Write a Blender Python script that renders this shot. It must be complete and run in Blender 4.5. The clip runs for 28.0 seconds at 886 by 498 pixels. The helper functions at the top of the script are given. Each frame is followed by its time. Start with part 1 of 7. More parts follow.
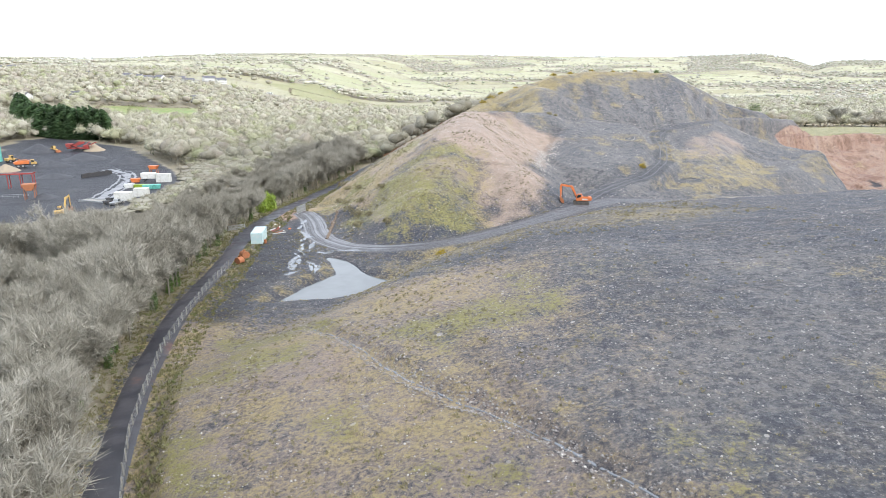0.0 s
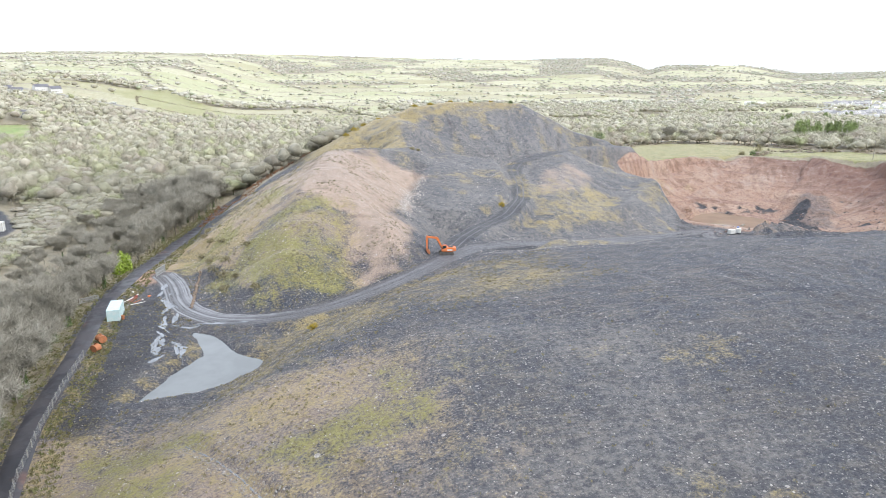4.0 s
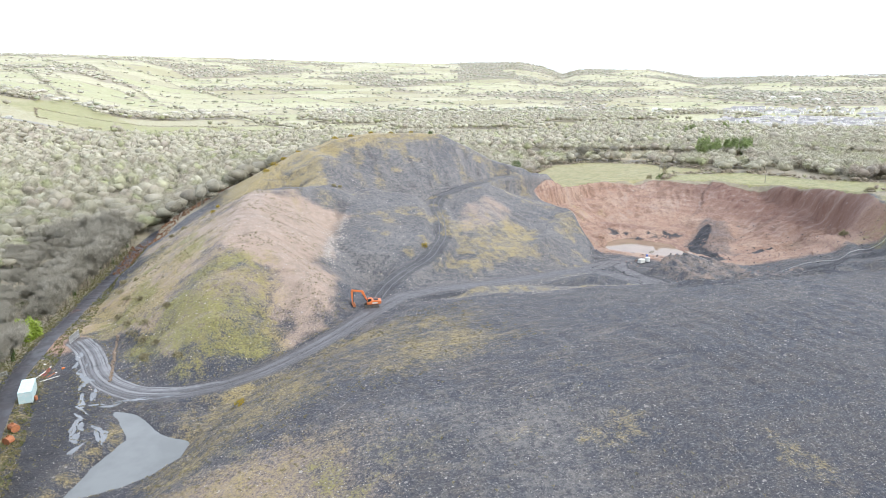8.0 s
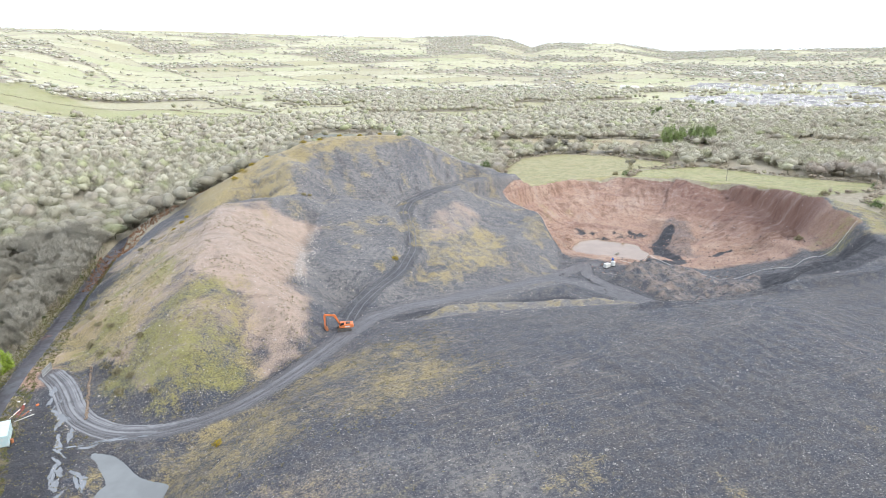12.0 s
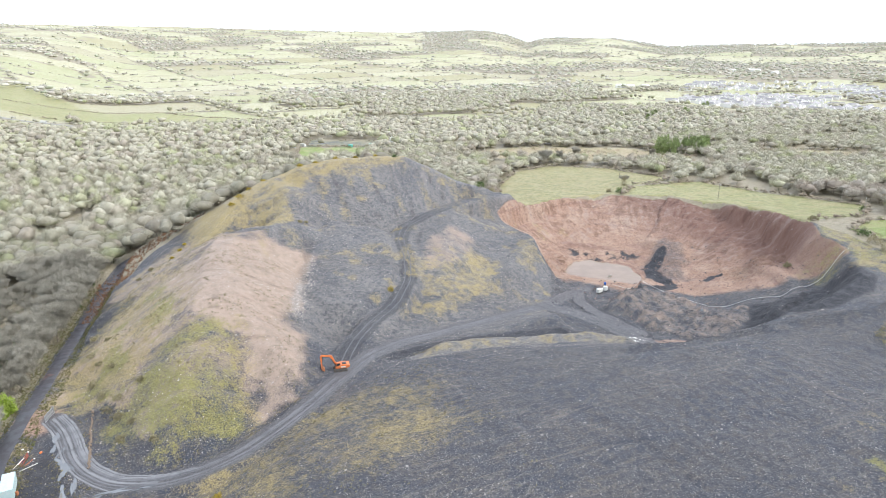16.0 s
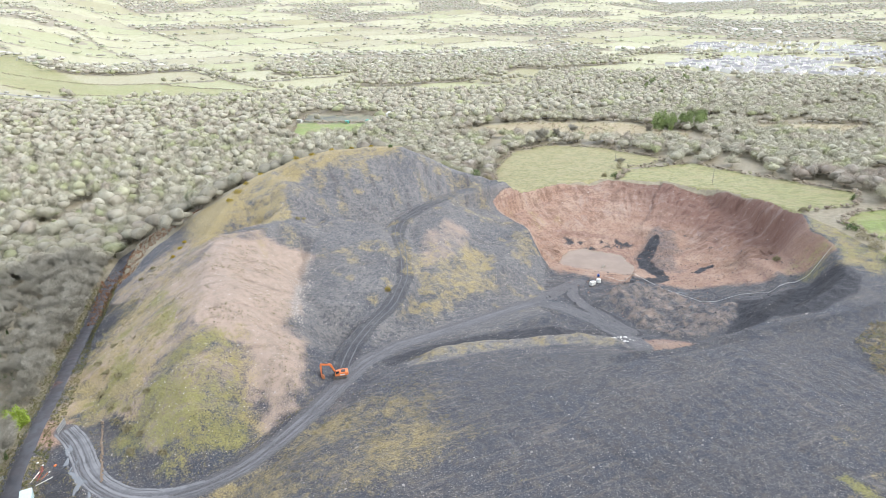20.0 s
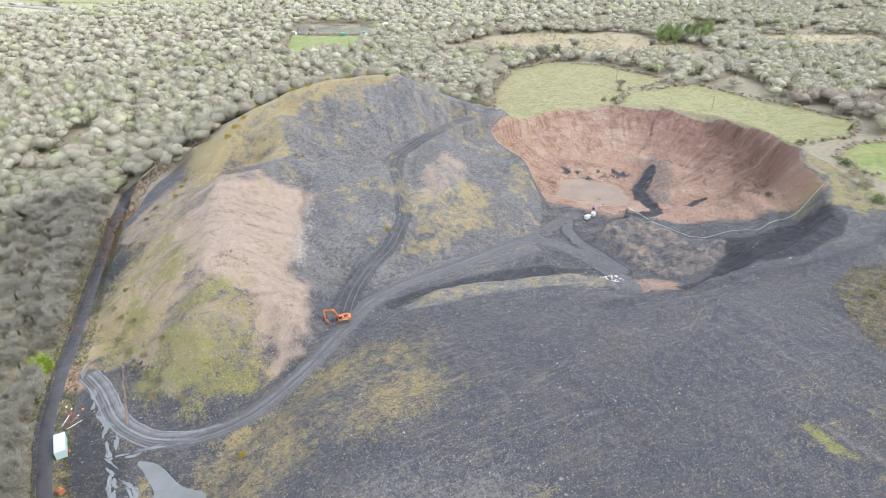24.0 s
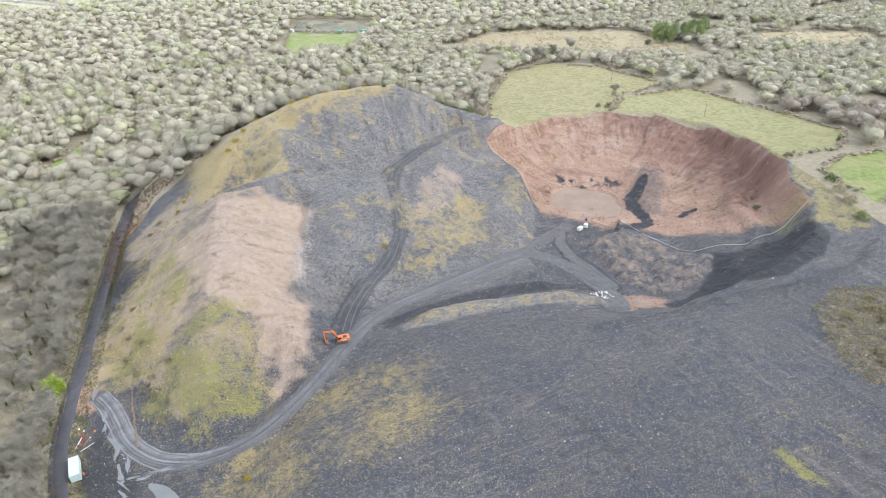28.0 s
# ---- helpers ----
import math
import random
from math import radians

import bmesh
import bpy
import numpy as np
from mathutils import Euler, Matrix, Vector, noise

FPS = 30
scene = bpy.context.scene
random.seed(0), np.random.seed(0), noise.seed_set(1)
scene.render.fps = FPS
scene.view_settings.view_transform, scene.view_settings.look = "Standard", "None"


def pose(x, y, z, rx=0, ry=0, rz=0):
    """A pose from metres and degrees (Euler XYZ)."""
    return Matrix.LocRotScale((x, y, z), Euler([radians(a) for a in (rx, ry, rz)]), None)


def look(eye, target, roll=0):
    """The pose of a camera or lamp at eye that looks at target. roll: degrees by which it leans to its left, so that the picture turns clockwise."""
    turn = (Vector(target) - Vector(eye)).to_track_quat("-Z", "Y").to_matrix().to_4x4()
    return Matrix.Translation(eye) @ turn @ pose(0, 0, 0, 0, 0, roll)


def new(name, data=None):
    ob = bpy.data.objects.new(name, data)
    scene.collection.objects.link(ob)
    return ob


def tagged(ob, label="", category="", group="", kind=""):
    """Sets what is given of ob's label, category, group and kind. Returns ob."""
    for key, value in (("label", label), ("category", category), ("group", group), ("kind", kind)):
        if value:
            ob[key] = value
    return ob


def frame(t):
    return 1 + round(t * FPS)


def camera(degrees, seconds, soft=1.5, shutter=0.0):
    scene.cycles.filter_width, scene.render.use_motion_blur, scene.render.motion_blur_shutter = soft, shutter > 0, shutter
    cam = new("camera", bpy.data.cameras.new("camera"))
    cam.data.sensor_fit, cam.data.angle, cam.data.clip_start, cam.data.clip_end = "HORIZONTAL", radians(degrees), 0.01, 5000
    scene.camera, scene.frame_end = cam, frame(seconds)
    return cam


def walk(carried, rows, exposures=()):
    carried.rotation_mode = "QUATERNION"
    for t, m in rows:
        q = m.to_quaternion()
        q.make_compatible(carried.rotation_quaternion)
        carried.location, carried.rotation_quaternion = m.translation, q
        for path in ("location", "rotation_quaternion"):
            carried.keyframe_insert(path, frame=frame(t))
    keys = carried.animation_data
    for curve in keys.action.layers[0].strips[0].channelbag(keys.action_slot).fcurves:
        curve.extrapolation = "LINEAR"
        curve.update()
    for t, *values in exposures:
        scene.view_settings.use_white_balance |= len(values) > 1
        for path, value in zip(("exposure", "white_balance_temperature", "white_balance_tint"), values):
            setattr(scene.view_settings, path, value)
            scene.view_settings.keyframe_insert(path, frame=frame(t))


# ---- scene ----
cam = camera(68.7, 28.0, soft=0.75)
METRES, EYE, TILT, LEAN, TURN = 100.0, 38.0, -15.5, 0.0, 0.0
ROWS = [
    (0.0, 0.0, 0.0, 0.0, -0.0, 0.0, -0.0),
    (0.5, 0.0006, -0.0044, 0.018, -1.67, -0.23, 0.39),
    (1.0, 0.001, -0.0086, 0.0353, -3.8, -0.23, 0.9),
    (1.5, 0.0014, -0.0128, 0.0527, -5.91, -0.26, 1.42),
    (2.0, 0.0012, -0.0173, 0.0697, -7.92, -0.29, 1.87),
    (2.5, 0.0009, -0.0219, 0.0867, -9.07, -0.31, 2.12),
    (3.0, 0.0006, -0.0262, 0.1035, -9.82, -0.32, 2.3),
    (3.5, 0.0006, -0.0302, 0.1203, -10.64, -0.33, 2.5),
    (5.5, 0.0007, -0.048, 0.1871, -14.0, -0.43, 3.37),
    (6.0, 0.0008, -0.0525, 0.2038, -14.81, -0.47, 3.55),
    (6.5, 0.0011, -0.0573, 0.2204, -15.65, -0.51, 3.76),
    (7.0, 0.0007, -0.062, 0.2369, -16.53, -0.56, 3.97),
    (7.5, 0.0008, -0.0668, 0.2535, -17.38, -0.6, 4.17),
    (8.0, 0.0005, -0.0714, 0.2703, -18.2, -0.64, 4.37),
    (8.5, 0.0004, -0.0756, 0.287, -18.55, -0.66, 4.46),
    (9.0, 0.001, -0.08, 0.3036, -18.87, -0.66, 4.54),
    (9.5, 0.0014, -0.085, 0.3203, -19.18, -0.68, 4.62),
    (10.0, 0.0015, -0.0891, 0.3368, -19.52, -0.69, 4.71),
    (10.5, 0.0021, -0.0939, 0.353, -19.85, -1.0, 4.81),
    (11.0, 0.0025, -0.098, 0.3695, -20.21, -1.76, 4.91),
    (11.5, 0.0031, -0.1027, 0.3863, -20.59, -2.56, 5.02),
    (13.5, 0.0065, -0.119, 0.4525, -20.89, -3.77, 5.11),
    (14.0, 0.0074, -0.1228, 0.4687, -20.92, -3.75, 5.13),
    (14.5, 0.0084, -0.1272, 0.4849, -20.96, -3.74, 5.16),
    (15.0, 0.0106, -0.1306, 0.501, -20.98, -3.74, 5.19),
    (15.5, 0.0113, -0.1364, 0.5187, -21.02, -3.75, 5.22),
    (16.0, 0.0129, -0.1408, 0.5357, -21.05, -3.74, 5.26),
    (16.5, 0.0147, -0.1457, 0.553, -21.07, -3.74, 5.3),
    (17.0, 0.0165, -0.1505, 0.5704, -21.1, -3.73, 5.35),
    (17.5, 0.0187, -0.1551, 0.5879, -21.13, -3.72, 5.4),
    (18.0, 0.0202, -0.1602, 0.606, -21.15, -3.73, 5.47),
    (18.5, 0.0224, -0.1659, 0.6237, -21.16, -3.76, 5.53),
    (19.0, 0.024, -0.1702, 0.6414, -21.16, -4.77, 5.59),
    (19.5, 0.0267, -0.1752, 0.6598, -21.15, -5.99, 5.67),
    (20.0, 0.0278, -0.1794, 0.6784, -21.15, -7.22, 5.75),
    (20.5, 0.0296, -0.1844, 0.6971, -21.15, -8.48, 5.81),
    (21.0, 0.0312, -0.1892, 0.7159, -21.15, -9.68, 5.86),
    (21.5, 0.033, -0.1935, 0.7345, -21.14, -10.79, 5.9),
    (23.5, 0.0396, -0.2131, 0.8074, -21.17, -14.92, 6.1),
    (24.0, 0.0422, -0.2183, 0.8247, -21.15, -15.89, 6.15),
    (24.5, 0.0448, -0.2235, 0.8422, -21.15, -16.86, 6.2),
    (25.0, 0.0471, -0.2282, 0.8602, -21.16, -17.5, 6.22),
    (25.5, 0.0495, -0.2335, 0.8775, -21.17, -17.5, 6.25),
    (26.0, 0.0516, -0.2389, 0.8944, -21.19, -17.48, 6.29),
    (26.5, 0.0538, -0.2443, 0.9114, -21.2, -17.47, 6.31),
    (27.0, 0.0555, -0.2497, 0.9281, -21.21, -17.45, 6.35),
    (27.5, 0.0559, -0.2536, 0.9446, -21.25, -17.42, 6.37),
    (28.0, 0.059, -0.2606, 0.9619, -21.24, -17.41, 6.41),
]
walk(cam, [(t, pose(0, 0, EYE, TILT, LEAN, TURN) @ pose(METRES * x, METRES * y, METRES * z, 90 + pitch, roll, yaw)) for t, x, y, z, yaw, pitch, roll in ROWS])

# ---- world and sun: bright thin overcast, sun high behind the cloud ----
world = bpy.data.worlds.new("sky")
scene.world = world
world.use_nodes = True
wn, wl = world.node_tree.nodes, world.node_tree.links
wn.clear()
SUN_EL, SUN_AZ = radians(42), radians(125)
sky = wn.new("ShaderNodeTexSky")
sky.sky_type, sky.sun_disc, sky.sun_elevation, sky.sun_rotation = "NISHITA", False, SUN_EL, SUN_AZ
sky.dust_density = 4.0
cloud = wn.new("ShaderNodeMix")
cloud.data_type = "RGBA"
cloud.inputs["Factor"].default_value = 0.9
gain = wn.new("ShaderNodeVectorMath")
gain.operation = "SCALE"
gain.inputs["Scale"].default_value = 0.12
wl.new(sky.outputs["Color"], gain.inputs[0])
wl.new(gain.outputs[0], cloud.inputs["A"])
cloud.inputs["B"].default_value = (0.965, 1.055, 1.22, 1)
back = wn.new("ShaderNodeBackground")
back.inputs["Strength"].default_value = 1.0
wout = wn.new("ShaderNodeOutputWorld")
wl.new(cloud.outputs["Result"], back.inputs["Color"])
wl.new(back.outputs[0], wout.inputs["Surface"])
sun = new("sun", bpy.data.lights.new("sun", "SUN"))
sun.data.energy, sun.data.angle, sun.data.color = 1.6, radians(10), (1.0, 0.98, 0.955)
sun.matrix_world = look((0, 0, 300), (-math.sin(SUN_AZ) * 100, -math.cos(SUN_AZ) * 100, 300 - 100 * math.tan(SUN_EL)))
scene.view_settings.exposure = 0.84

# ---- terrain maths: the landforms of the tip, in metres ----
def sst(a, b, v):
    k = np.clip((v - a) / (b - a), 0, 1)
    return k * k * (3 - 2 * k)


def smax(a, b, k=1.5):
    h = np.clip(0.5 + 0.5 * (a - b) / k, 0, 1)
    return b * (1 - h) + a * h + k * h * (1 - h)


def smin(a, b, k=1.5):
    return -smax(-a, -b, k)


def line(x, y, pts):
    """Distance to a polyline, its interpolated height there, the run along it and the side (+ is left)."""
    best = np.full(np.shape(x), 1e9)
    zz, ss, side, run = np.zeros_like(best), np.zeros_like(best), np.zeros_like(best), 0.0
    for (ax, ay, az), (bx, by, bz) in zip(pts, pts[1:]):
        dx, dy = bx - ax, by - ay
        n = math.hypot(dx, dy)
        k = np.clip(((x - ax) * dx + (y - ay) * dy) / (n * n), 0, 1)
        d = np.hypot(x - ax - k * dx, y - ay - k * dy)
        m = d < best
        best = np.where(m, d, best)
        zz = np.where(m, az + k * (bz - az), zz)
        ss = np.where(m, run + k * n, ss)
        side = np.where(m, np.sign(dx * (y - ay) - dy * (x - ax)), side)
        run += n
    return best, zz, ss, side


def inside(x, y, poly):
    """Signed distance to a polygon: positive inside."""
    d, c = np.full(np.shape(x), 1e9), np.zeros(np.shape(x), bool)
    for (ax, ay), (bx, by) in zip(poly, poly[1:] + poly[:1]):
        dx, dy = bx - ax, by - ay
        k = np.clip(((x - ax) * dx + (y - ay) * dy) / (dx * dx + dy * dy), 0, 1)
        d = np.minimum(d, np.hypot(x - ax - k * dx, y - ay - k * dy))
        if dy:
            c ^= ((ay > y) != (by > y)) & (x < dx * (y - ay) / dy + ax)
    return np.where(c, d, -d)


_rng = np.random.default_rng(5)
_tab = _rng.random((256, 256))


def vnoise(x, y):
    """Smooth value noise in 0..1 with cells of one unit."""
    xi, yi = np.floor(x).astype(int), np.floor(y).astype(int)
    fx, fy = x - xi, y - yi
    fx, fy = fx * fx * (3 - 2 * fx), fy * fy * (3 - 2 * fy)
    t = lambda i, j: _tab[i & 255, j & 255]
    return (t(xi, yi) * (1 - fx) + t(xi + 1, yi) * fx) * (1 - fy) + (t(xi, yi + 1) * (1 - fx) + t(xi + 1, yi + 1) * fx) * fy


def fbm(x, y, n=4):
    return sum(vnoise(x * 2.03 ** i + 17 * i, y * 2.03 ** i - 9 * i) * 0.5 ** (i + 1) for i in range(n)) / (1 - 0.5 ** n)


RIDGE_AZ = [-60, -33, -26, -20, -8, 0, 12, 19, 25, 27, 28.8, 30, 35.5, 40, 45, 55, 75]
RIDGE_Z = [110, 101, 99, 132, 140, 138, 118, 116, 130, 104, 50, 84, 88, 36, 52, 74, 60]

HAUL = [(-37, 168.5, 1.1), (-32.5, 160, 0.8), (-30.8, 151, 0.5), (-27, 143, 0.3), (-20, 135.5, 0.6), (-12, 132, 1.4), (-4, 131.5, 2.2), (5, 133.5, 3.2), (15, 139.5, 4.2), (25, 147.5, 5.0), (33, 155, 5.5), (44, 165.5, 5.2),
        (57, 174.3, 3.4), (72, 180, 1.3), (88, 185.8, -0.4), (104, 191, -1.6), (118, 195, -2.5), (129, 200, -3.3), (140, 207, -4.6), (149, 211, -5.8)]
CLIMB = [(37, 164, 5.4), (42, 174.5, 5.2), (51, 186, 5.7), (62, 196, 6.7), (72, 211, 8.7), (77.5, 229, 11.2), (80, 245, 13.5), (85.5, 256.5, 15.0), (99.5, 266.5, 16.6), (117, 275, 17.8), (134, 283, 18.1), (150, 292, 16.6)]
PITWAY = [(120, 194.5, -2.6), (128, 183, -2.1), (131, 172, -1.6), (132, 162, -1.0), (131, 151, 1.4), (128, 143, 3.4)]
RINGWAY = [(143, 207, -4.8), (137, 197, -3.7), (134.5, 185, -2.4), (136, 172, -1.6), (135.5, 158, 0.0)]
LAKE = [(155.5, 236), (160, 243), (167, 247), (174, 246.5), (181, 240.5), (184.5, 232), (184, 221), (179, 213), (173, 213.5), (166.5, 221), (158, 228)]
LANE = [(-20, 24, 3.2), (-29.7, 49, 2.6), (-36, 69, 2.0), (-41, 94, 1.7), (-43, 121, 1.3), (-45, 140, 1.0), (-45.8, 153, 0.9), (-44, 173, 0.7), (-42.3, 191, -0.4), (-41, 210, -1.6), (-38.8, 236, -3.2), (-35.5, 275, -5), (-30, 310, -6), (-10, 350, -7)]
DITCH = [(-17, 79, 0), (-11.4, 71, 0), (-7.5, 64, 0), (-3.5, 57.5, 0), (1, 52, 0), (5.5, 47, 0), (11, 39, 0), (20, 26, 0)]
POND = [(-29, 102), (-20, 103.5), (-11, 109), (-9.5, 115), (-14.5, 119), (-19.5, 128), (-24, 130.5), (-22, 124), (-20.5, 119), (-25, 112)]
PIT = [(141, 279), (158, 290), (190, 296), (216, 294), (240, 276), (253, 246), (249, 211), (238, 183), (223, 167), (217, 152), (204, 136), (193, 129), (174, 124.5), (161, 125), (141, 124), (126, 127), (118, 138), (113, 152), (114, 172), (117, 188), (128, 203), (139, 222), (142, 250)]
LOWROAD = [(52, 163, 5.2), (66, 167, 4.0), (78, 169, 2.4), (88, 171, 0.6), (98, 171, -0.2), (110, 168.5, 0.1), (121, 165, -0.2), (130, 160, -0.6)]
TIP = [(40, 254, 21.0), (26, 249, 22.6), (12, 242, 23.2), (8, 215, 23.4), (3, 186, 20.2), (-2, 165, 14.5), (-4, 154, 10.0)]
BACKTIP = [(8, 262, 17), (14, 274, 21.5), (22, 288, 25.5), (34, 300, 29.5), (50, 301, 35.3), (68, 305, 36.8), (84, 307.5, 36.6), (103, 306, 36.1), (112, 305, 31.5), (128, 300, 23), (146, 292, 18)]


def natural(x, y):
    r = np.hypot(x, y)
    az = np.degrees(np.arctan2(x, y))
    west = np.interp(y, [-200, 0, 100, 170, 260, 600, 1000, 1700], [6, 3.2, 1.2, 0, -5, -9, -22, -26])
    east = np.interp(y, [60, 120, 160, 185, 211, 255, 284, 400, 560, 700, 1000, 1700], [20, 21, 23, 21.5, 18, 13, 11, 4, -5, -12, -22, -26])
    z = west + sst(60, 190, x) * (1 - 0.6 * sst(330, 700, x)) * (east - west)
    k = np.clip((r - 1700) / 3000, 0, 1)
    top = np.interp(az, RIDGE_AZ, RIDGE_Z)
    z = z + sst(-70, -420, x) * np.interp(r, [300, 480, 650, 1000, 2000, 3000], [0, 8, 16, 46, 75, 70])
    z = z + (top - z) * k ** 1.25 + (fbm(x / 420, y / 420) - 0.5) * 70 * k * (1 - k) * 1.6
    z = z + (fbm(x / 90, y / 90) - 0.5) * 5 * sst(320, 700, r) * (1 - 0.5 * k)
    return z - 60 * sst(4720, 4950, r)


def plateau(x, y):
    top = np.interp(x, [-60, -44, -19, -3, 16, 34, 62, 117, 180, 260], [0, 1.5, 6.2, 9.4, 13.0, 14.4, 16.0, 18.2, 17.6, 20])
    ey = np.interp(x, [-30, -15, 0, 20, 60, 120, 160], [72, 84, 98, 102, 104, 118, 126])
    sl = np.interp(x, [-20, 0, 25, 60, 130], [0.36, 0.28, 0.18, 0.15, 0.15])
    q = y - ey
    return top - sl * 6 * np.logaddexp(0, q / 6)


def ridged(x, y, pts, slope, cap, sag=0.0):
    d, z, s, side = line(x, y, pts)
    e = np.maximum(d - cap, 0)
    return z - slope * e + sag * e * e


def height(x, y, rough=True):
    x, y = np.asarray(x, float), np.asarray(y, float)
    wx = x + (fbm(x / 14, y / 14) - 0.5) * 5
    wy = y + (fbm(x / 14 + 50, y / 14) - 0.5) * 5
    site = np.hypot(x - 90, y - 170) < 330
    z = natural(x, y)
    z = np.where(site, smax(z, plateau(x, y) + 0 * z, 2.0), z)
    # spoil tips
    d, tz, s, side = line(wx, wy, TIP)
    d2, tz2, s, side = line(wx, wy, [(6, 200, 21.5), (11, 182, 17.5), (19, 165, 12)])
    tip = smax(tz2 - 0.6 * np.maximum(d2 - 2, 0), tz - 0.58 * np.maximum(d - 3.5, 0) - 0.02 * np.minimum(d, 3) ** 2, 4)
    z = smax(z, tip, 3)
    d, bz, s, side = line(x + (wx - x) * 0.4, y + (wy - y) * 0.4, BACKTIP)
    gully = (np.abs(fbm(s / 5, d / 40, 3) - 0.5) * 2) * np.clip(d / 8, 0, 1) * 1.3
    back = bz - np.where(side > 0, 0.5, 0.58) * np.maximum(d - 2.5, 0) - np.where(side > 0, 0, gully)
    back = smax(back, ridged(wx, wy, [(38, 296, 31), (41.5, 278, 29.5), (38, 264, 23.5), (28, 253, 20)], 0.55, 2.5), 3)
    z = smax(z, back, 2)
    # grey apron and mound between the tips and the pit
    p = inside(x + (wx - x) * 0.35, y + (wy - y) * 0.35, [(34, 210), (40, 199), (50, 197), (60, 203), (67, 214), (72, 233), (72, 250), (56, 262), (44, 250), (41, 232)])
    z = smax(z, 9.0 + 0.165 * (y - 200) + 0.02 * np.minimum(p, 8) - 0.62 * np.maximum(-p, 0), 1.0)
    z = smax(z, ridged(wx, wy, [(108, 266, 17), (96, 250, 14.5), (90, 235, 12.2), (86, 220, 9.4), (82, 206, 5.5)], 0.42, 5), 4)
    # hollow of the haul road, pit and pond
    d, hz, s, side = line(x, y, HAUL)
    e = np.maximum(d - 5, 0)
    z = smin(z, hz + e * np.interp(x, [-20, 0, 60, 100], [0.3, 0.45, 0.5, 0.34]) * np.where((side > 0) & (x < 35), 2, 1) + 0.01 * e * e, 2)
    d, hz, s, side = line(wx, wy, LOWROAD)
    z = smin(z, hz + 0.33 * np.maximum(d - 3, 0) + 0.006 * np.maximum(d - 14, 0) ** 2, 2)
    p = inside(wx, wy, PIT)
    east = sst(205, 226, x) * sst(172, 188, y) * sst(1, 5, p) * sst(34, 22, p)
    z = z - east * (np.floor(fbm(x / 9 + 61, y / 9, 3) * 9) * 1.1 - 4.5)
    lake = inside(x + (wx - x) * 0.4, y + (wy - y) * 0.4, LAKE)
    d, pz, s, side = line(wx, wy, [(166, 236, -9), (174, 228, -9), (178, 220, -9), (186, 214, -8), (190, 200, -5), (175, 180, -2), (150, 165, -1.5), (128, 176, -2), (122, 190, -2.6), (136, 200, -3.8), (150, 208, -6), (160, 222, -9)])
    around = np.arctan2(y - 215, x - 180) + (fbm(x / 17 + 5, y / 17) - 0.5) * 0.16
    rib = (np.abs(fbm(around * 9, p / 30, 4) - 0.5) * 8 + fbm(x / 7, y / 7) * 2.5 + np.abs(vnoise(around * 34, p / 24) - 0.5) * 4.0 + np.abs(vnoise(around * 62 + 3, p / 15) - 0.5) * 2.6) * sst(2, 9, p) * (1 - sst(24, 42, p)) * sst(165, 190, y)
    cut = z - 8 * sst(-0.5, 9, p) - 0.36 * np.maximum(p, 0) - rib + 1.5 * sst(13, 16, p) * sst(22, 18, p)
    z = np.where(p > -1, smax(cut, pz + 0.28 * np.maximum(d - 8, 0), 1.5), z)
    z = z + np.where(p > 2, (fbm(x / 2.6 + 7, y / 2.6, 3) - 0.5) * 1.6 * sst(170, 190, y) * (1 - sst(40, 50, p)), 0)
    z = np.where(p > 0, np.where(lake > 0, np.minimum(z, -7.6 - 0.35 * np.minimum(lake, 5)), np.maximum(z, -7.55 + 0.16 * np.minimum(-lake, 9))), z)
    heap = ridged(wx, wy, [(214, 236, 3), (205, 226, 0), (196, 212, -4), (188, 200, -6)], 0.5, 3) + (fbm(x / 6 + 3, y / 6, 3) - 0.5) * 4.5
    z = np.where(site, smax(z, heap, 2), z)
    # made tracks and the lane
    for pts, w in ((HAUL, 3.0), (CLIMB, 3.2), (LANE, 2.2), (PITWAY, 3.4), (RINGWAY, 2.6)):
        d, tz, s, side = line(x, y, pts)
        z = z + (tz - z) * (1 - sst(w, w + 3.5, d))
    p = inside(x, y, POND)
    z = z + sst(-2.5, 1.5, p) * (-0.8 - z)
    d, tz, s, side = line(x, y, DITCH)
    z = z - 0.7 * (1 - sst(0.2, 1.6, d))
    # tipped heaps on the pit floor and furrows on the plateau
    lumps = sst(0, 5, inside(x, y, [(146, 192), (158, 192), (171, 187), (175, 171), (180, 158), (179, 153), (171, 146), (160, 143), (147, 140.5), (141, 146), (140, 161), (141, 180)]))
    z = z + lumps * (np.abs(fbm(x / 4.2 + 11, y / 4.2, 3) - 0.5) * 5.5 + 0.9 + 0.7 * np.abs(np.sin((x * 0.5 - y * 0.87) * 0.9 + 4 * fbm(x / 9, y / 9))))
    p = inside(x, y, [(181, 157), (188, 149), (203, 145.5), (205, 137), (203, 130), (190, 121), (170, 118.5), (154, 124), (158, 138), (170, 148)])
    z = z + sst(0, 3, p) * np.abs(vnoise(x / 1.6 + y / 5, y / 3.5) - 0.5) * 1.6
    d, bz, s, side = line(x, y, [(104, 124, 0), (122, 121.5, 0), (138, 119, 0), (156, 117, 0), (172, 113, 0), (192, 112, 0), (214, 120, 0)])
    z = z + 1.3 * sst(3.5, 0.5, d + (vnoise(x / 4, y / 4) - 0.5) * 2)
    d, bz, s, side = line(wx, wy, [(66, 160.5, 0), (84, 161.5, 0), (98, 160, 0), (110, 156, 0), (121, 149, 0)])
    z = z + 2.2 * sst(6.5, 0.5, d)
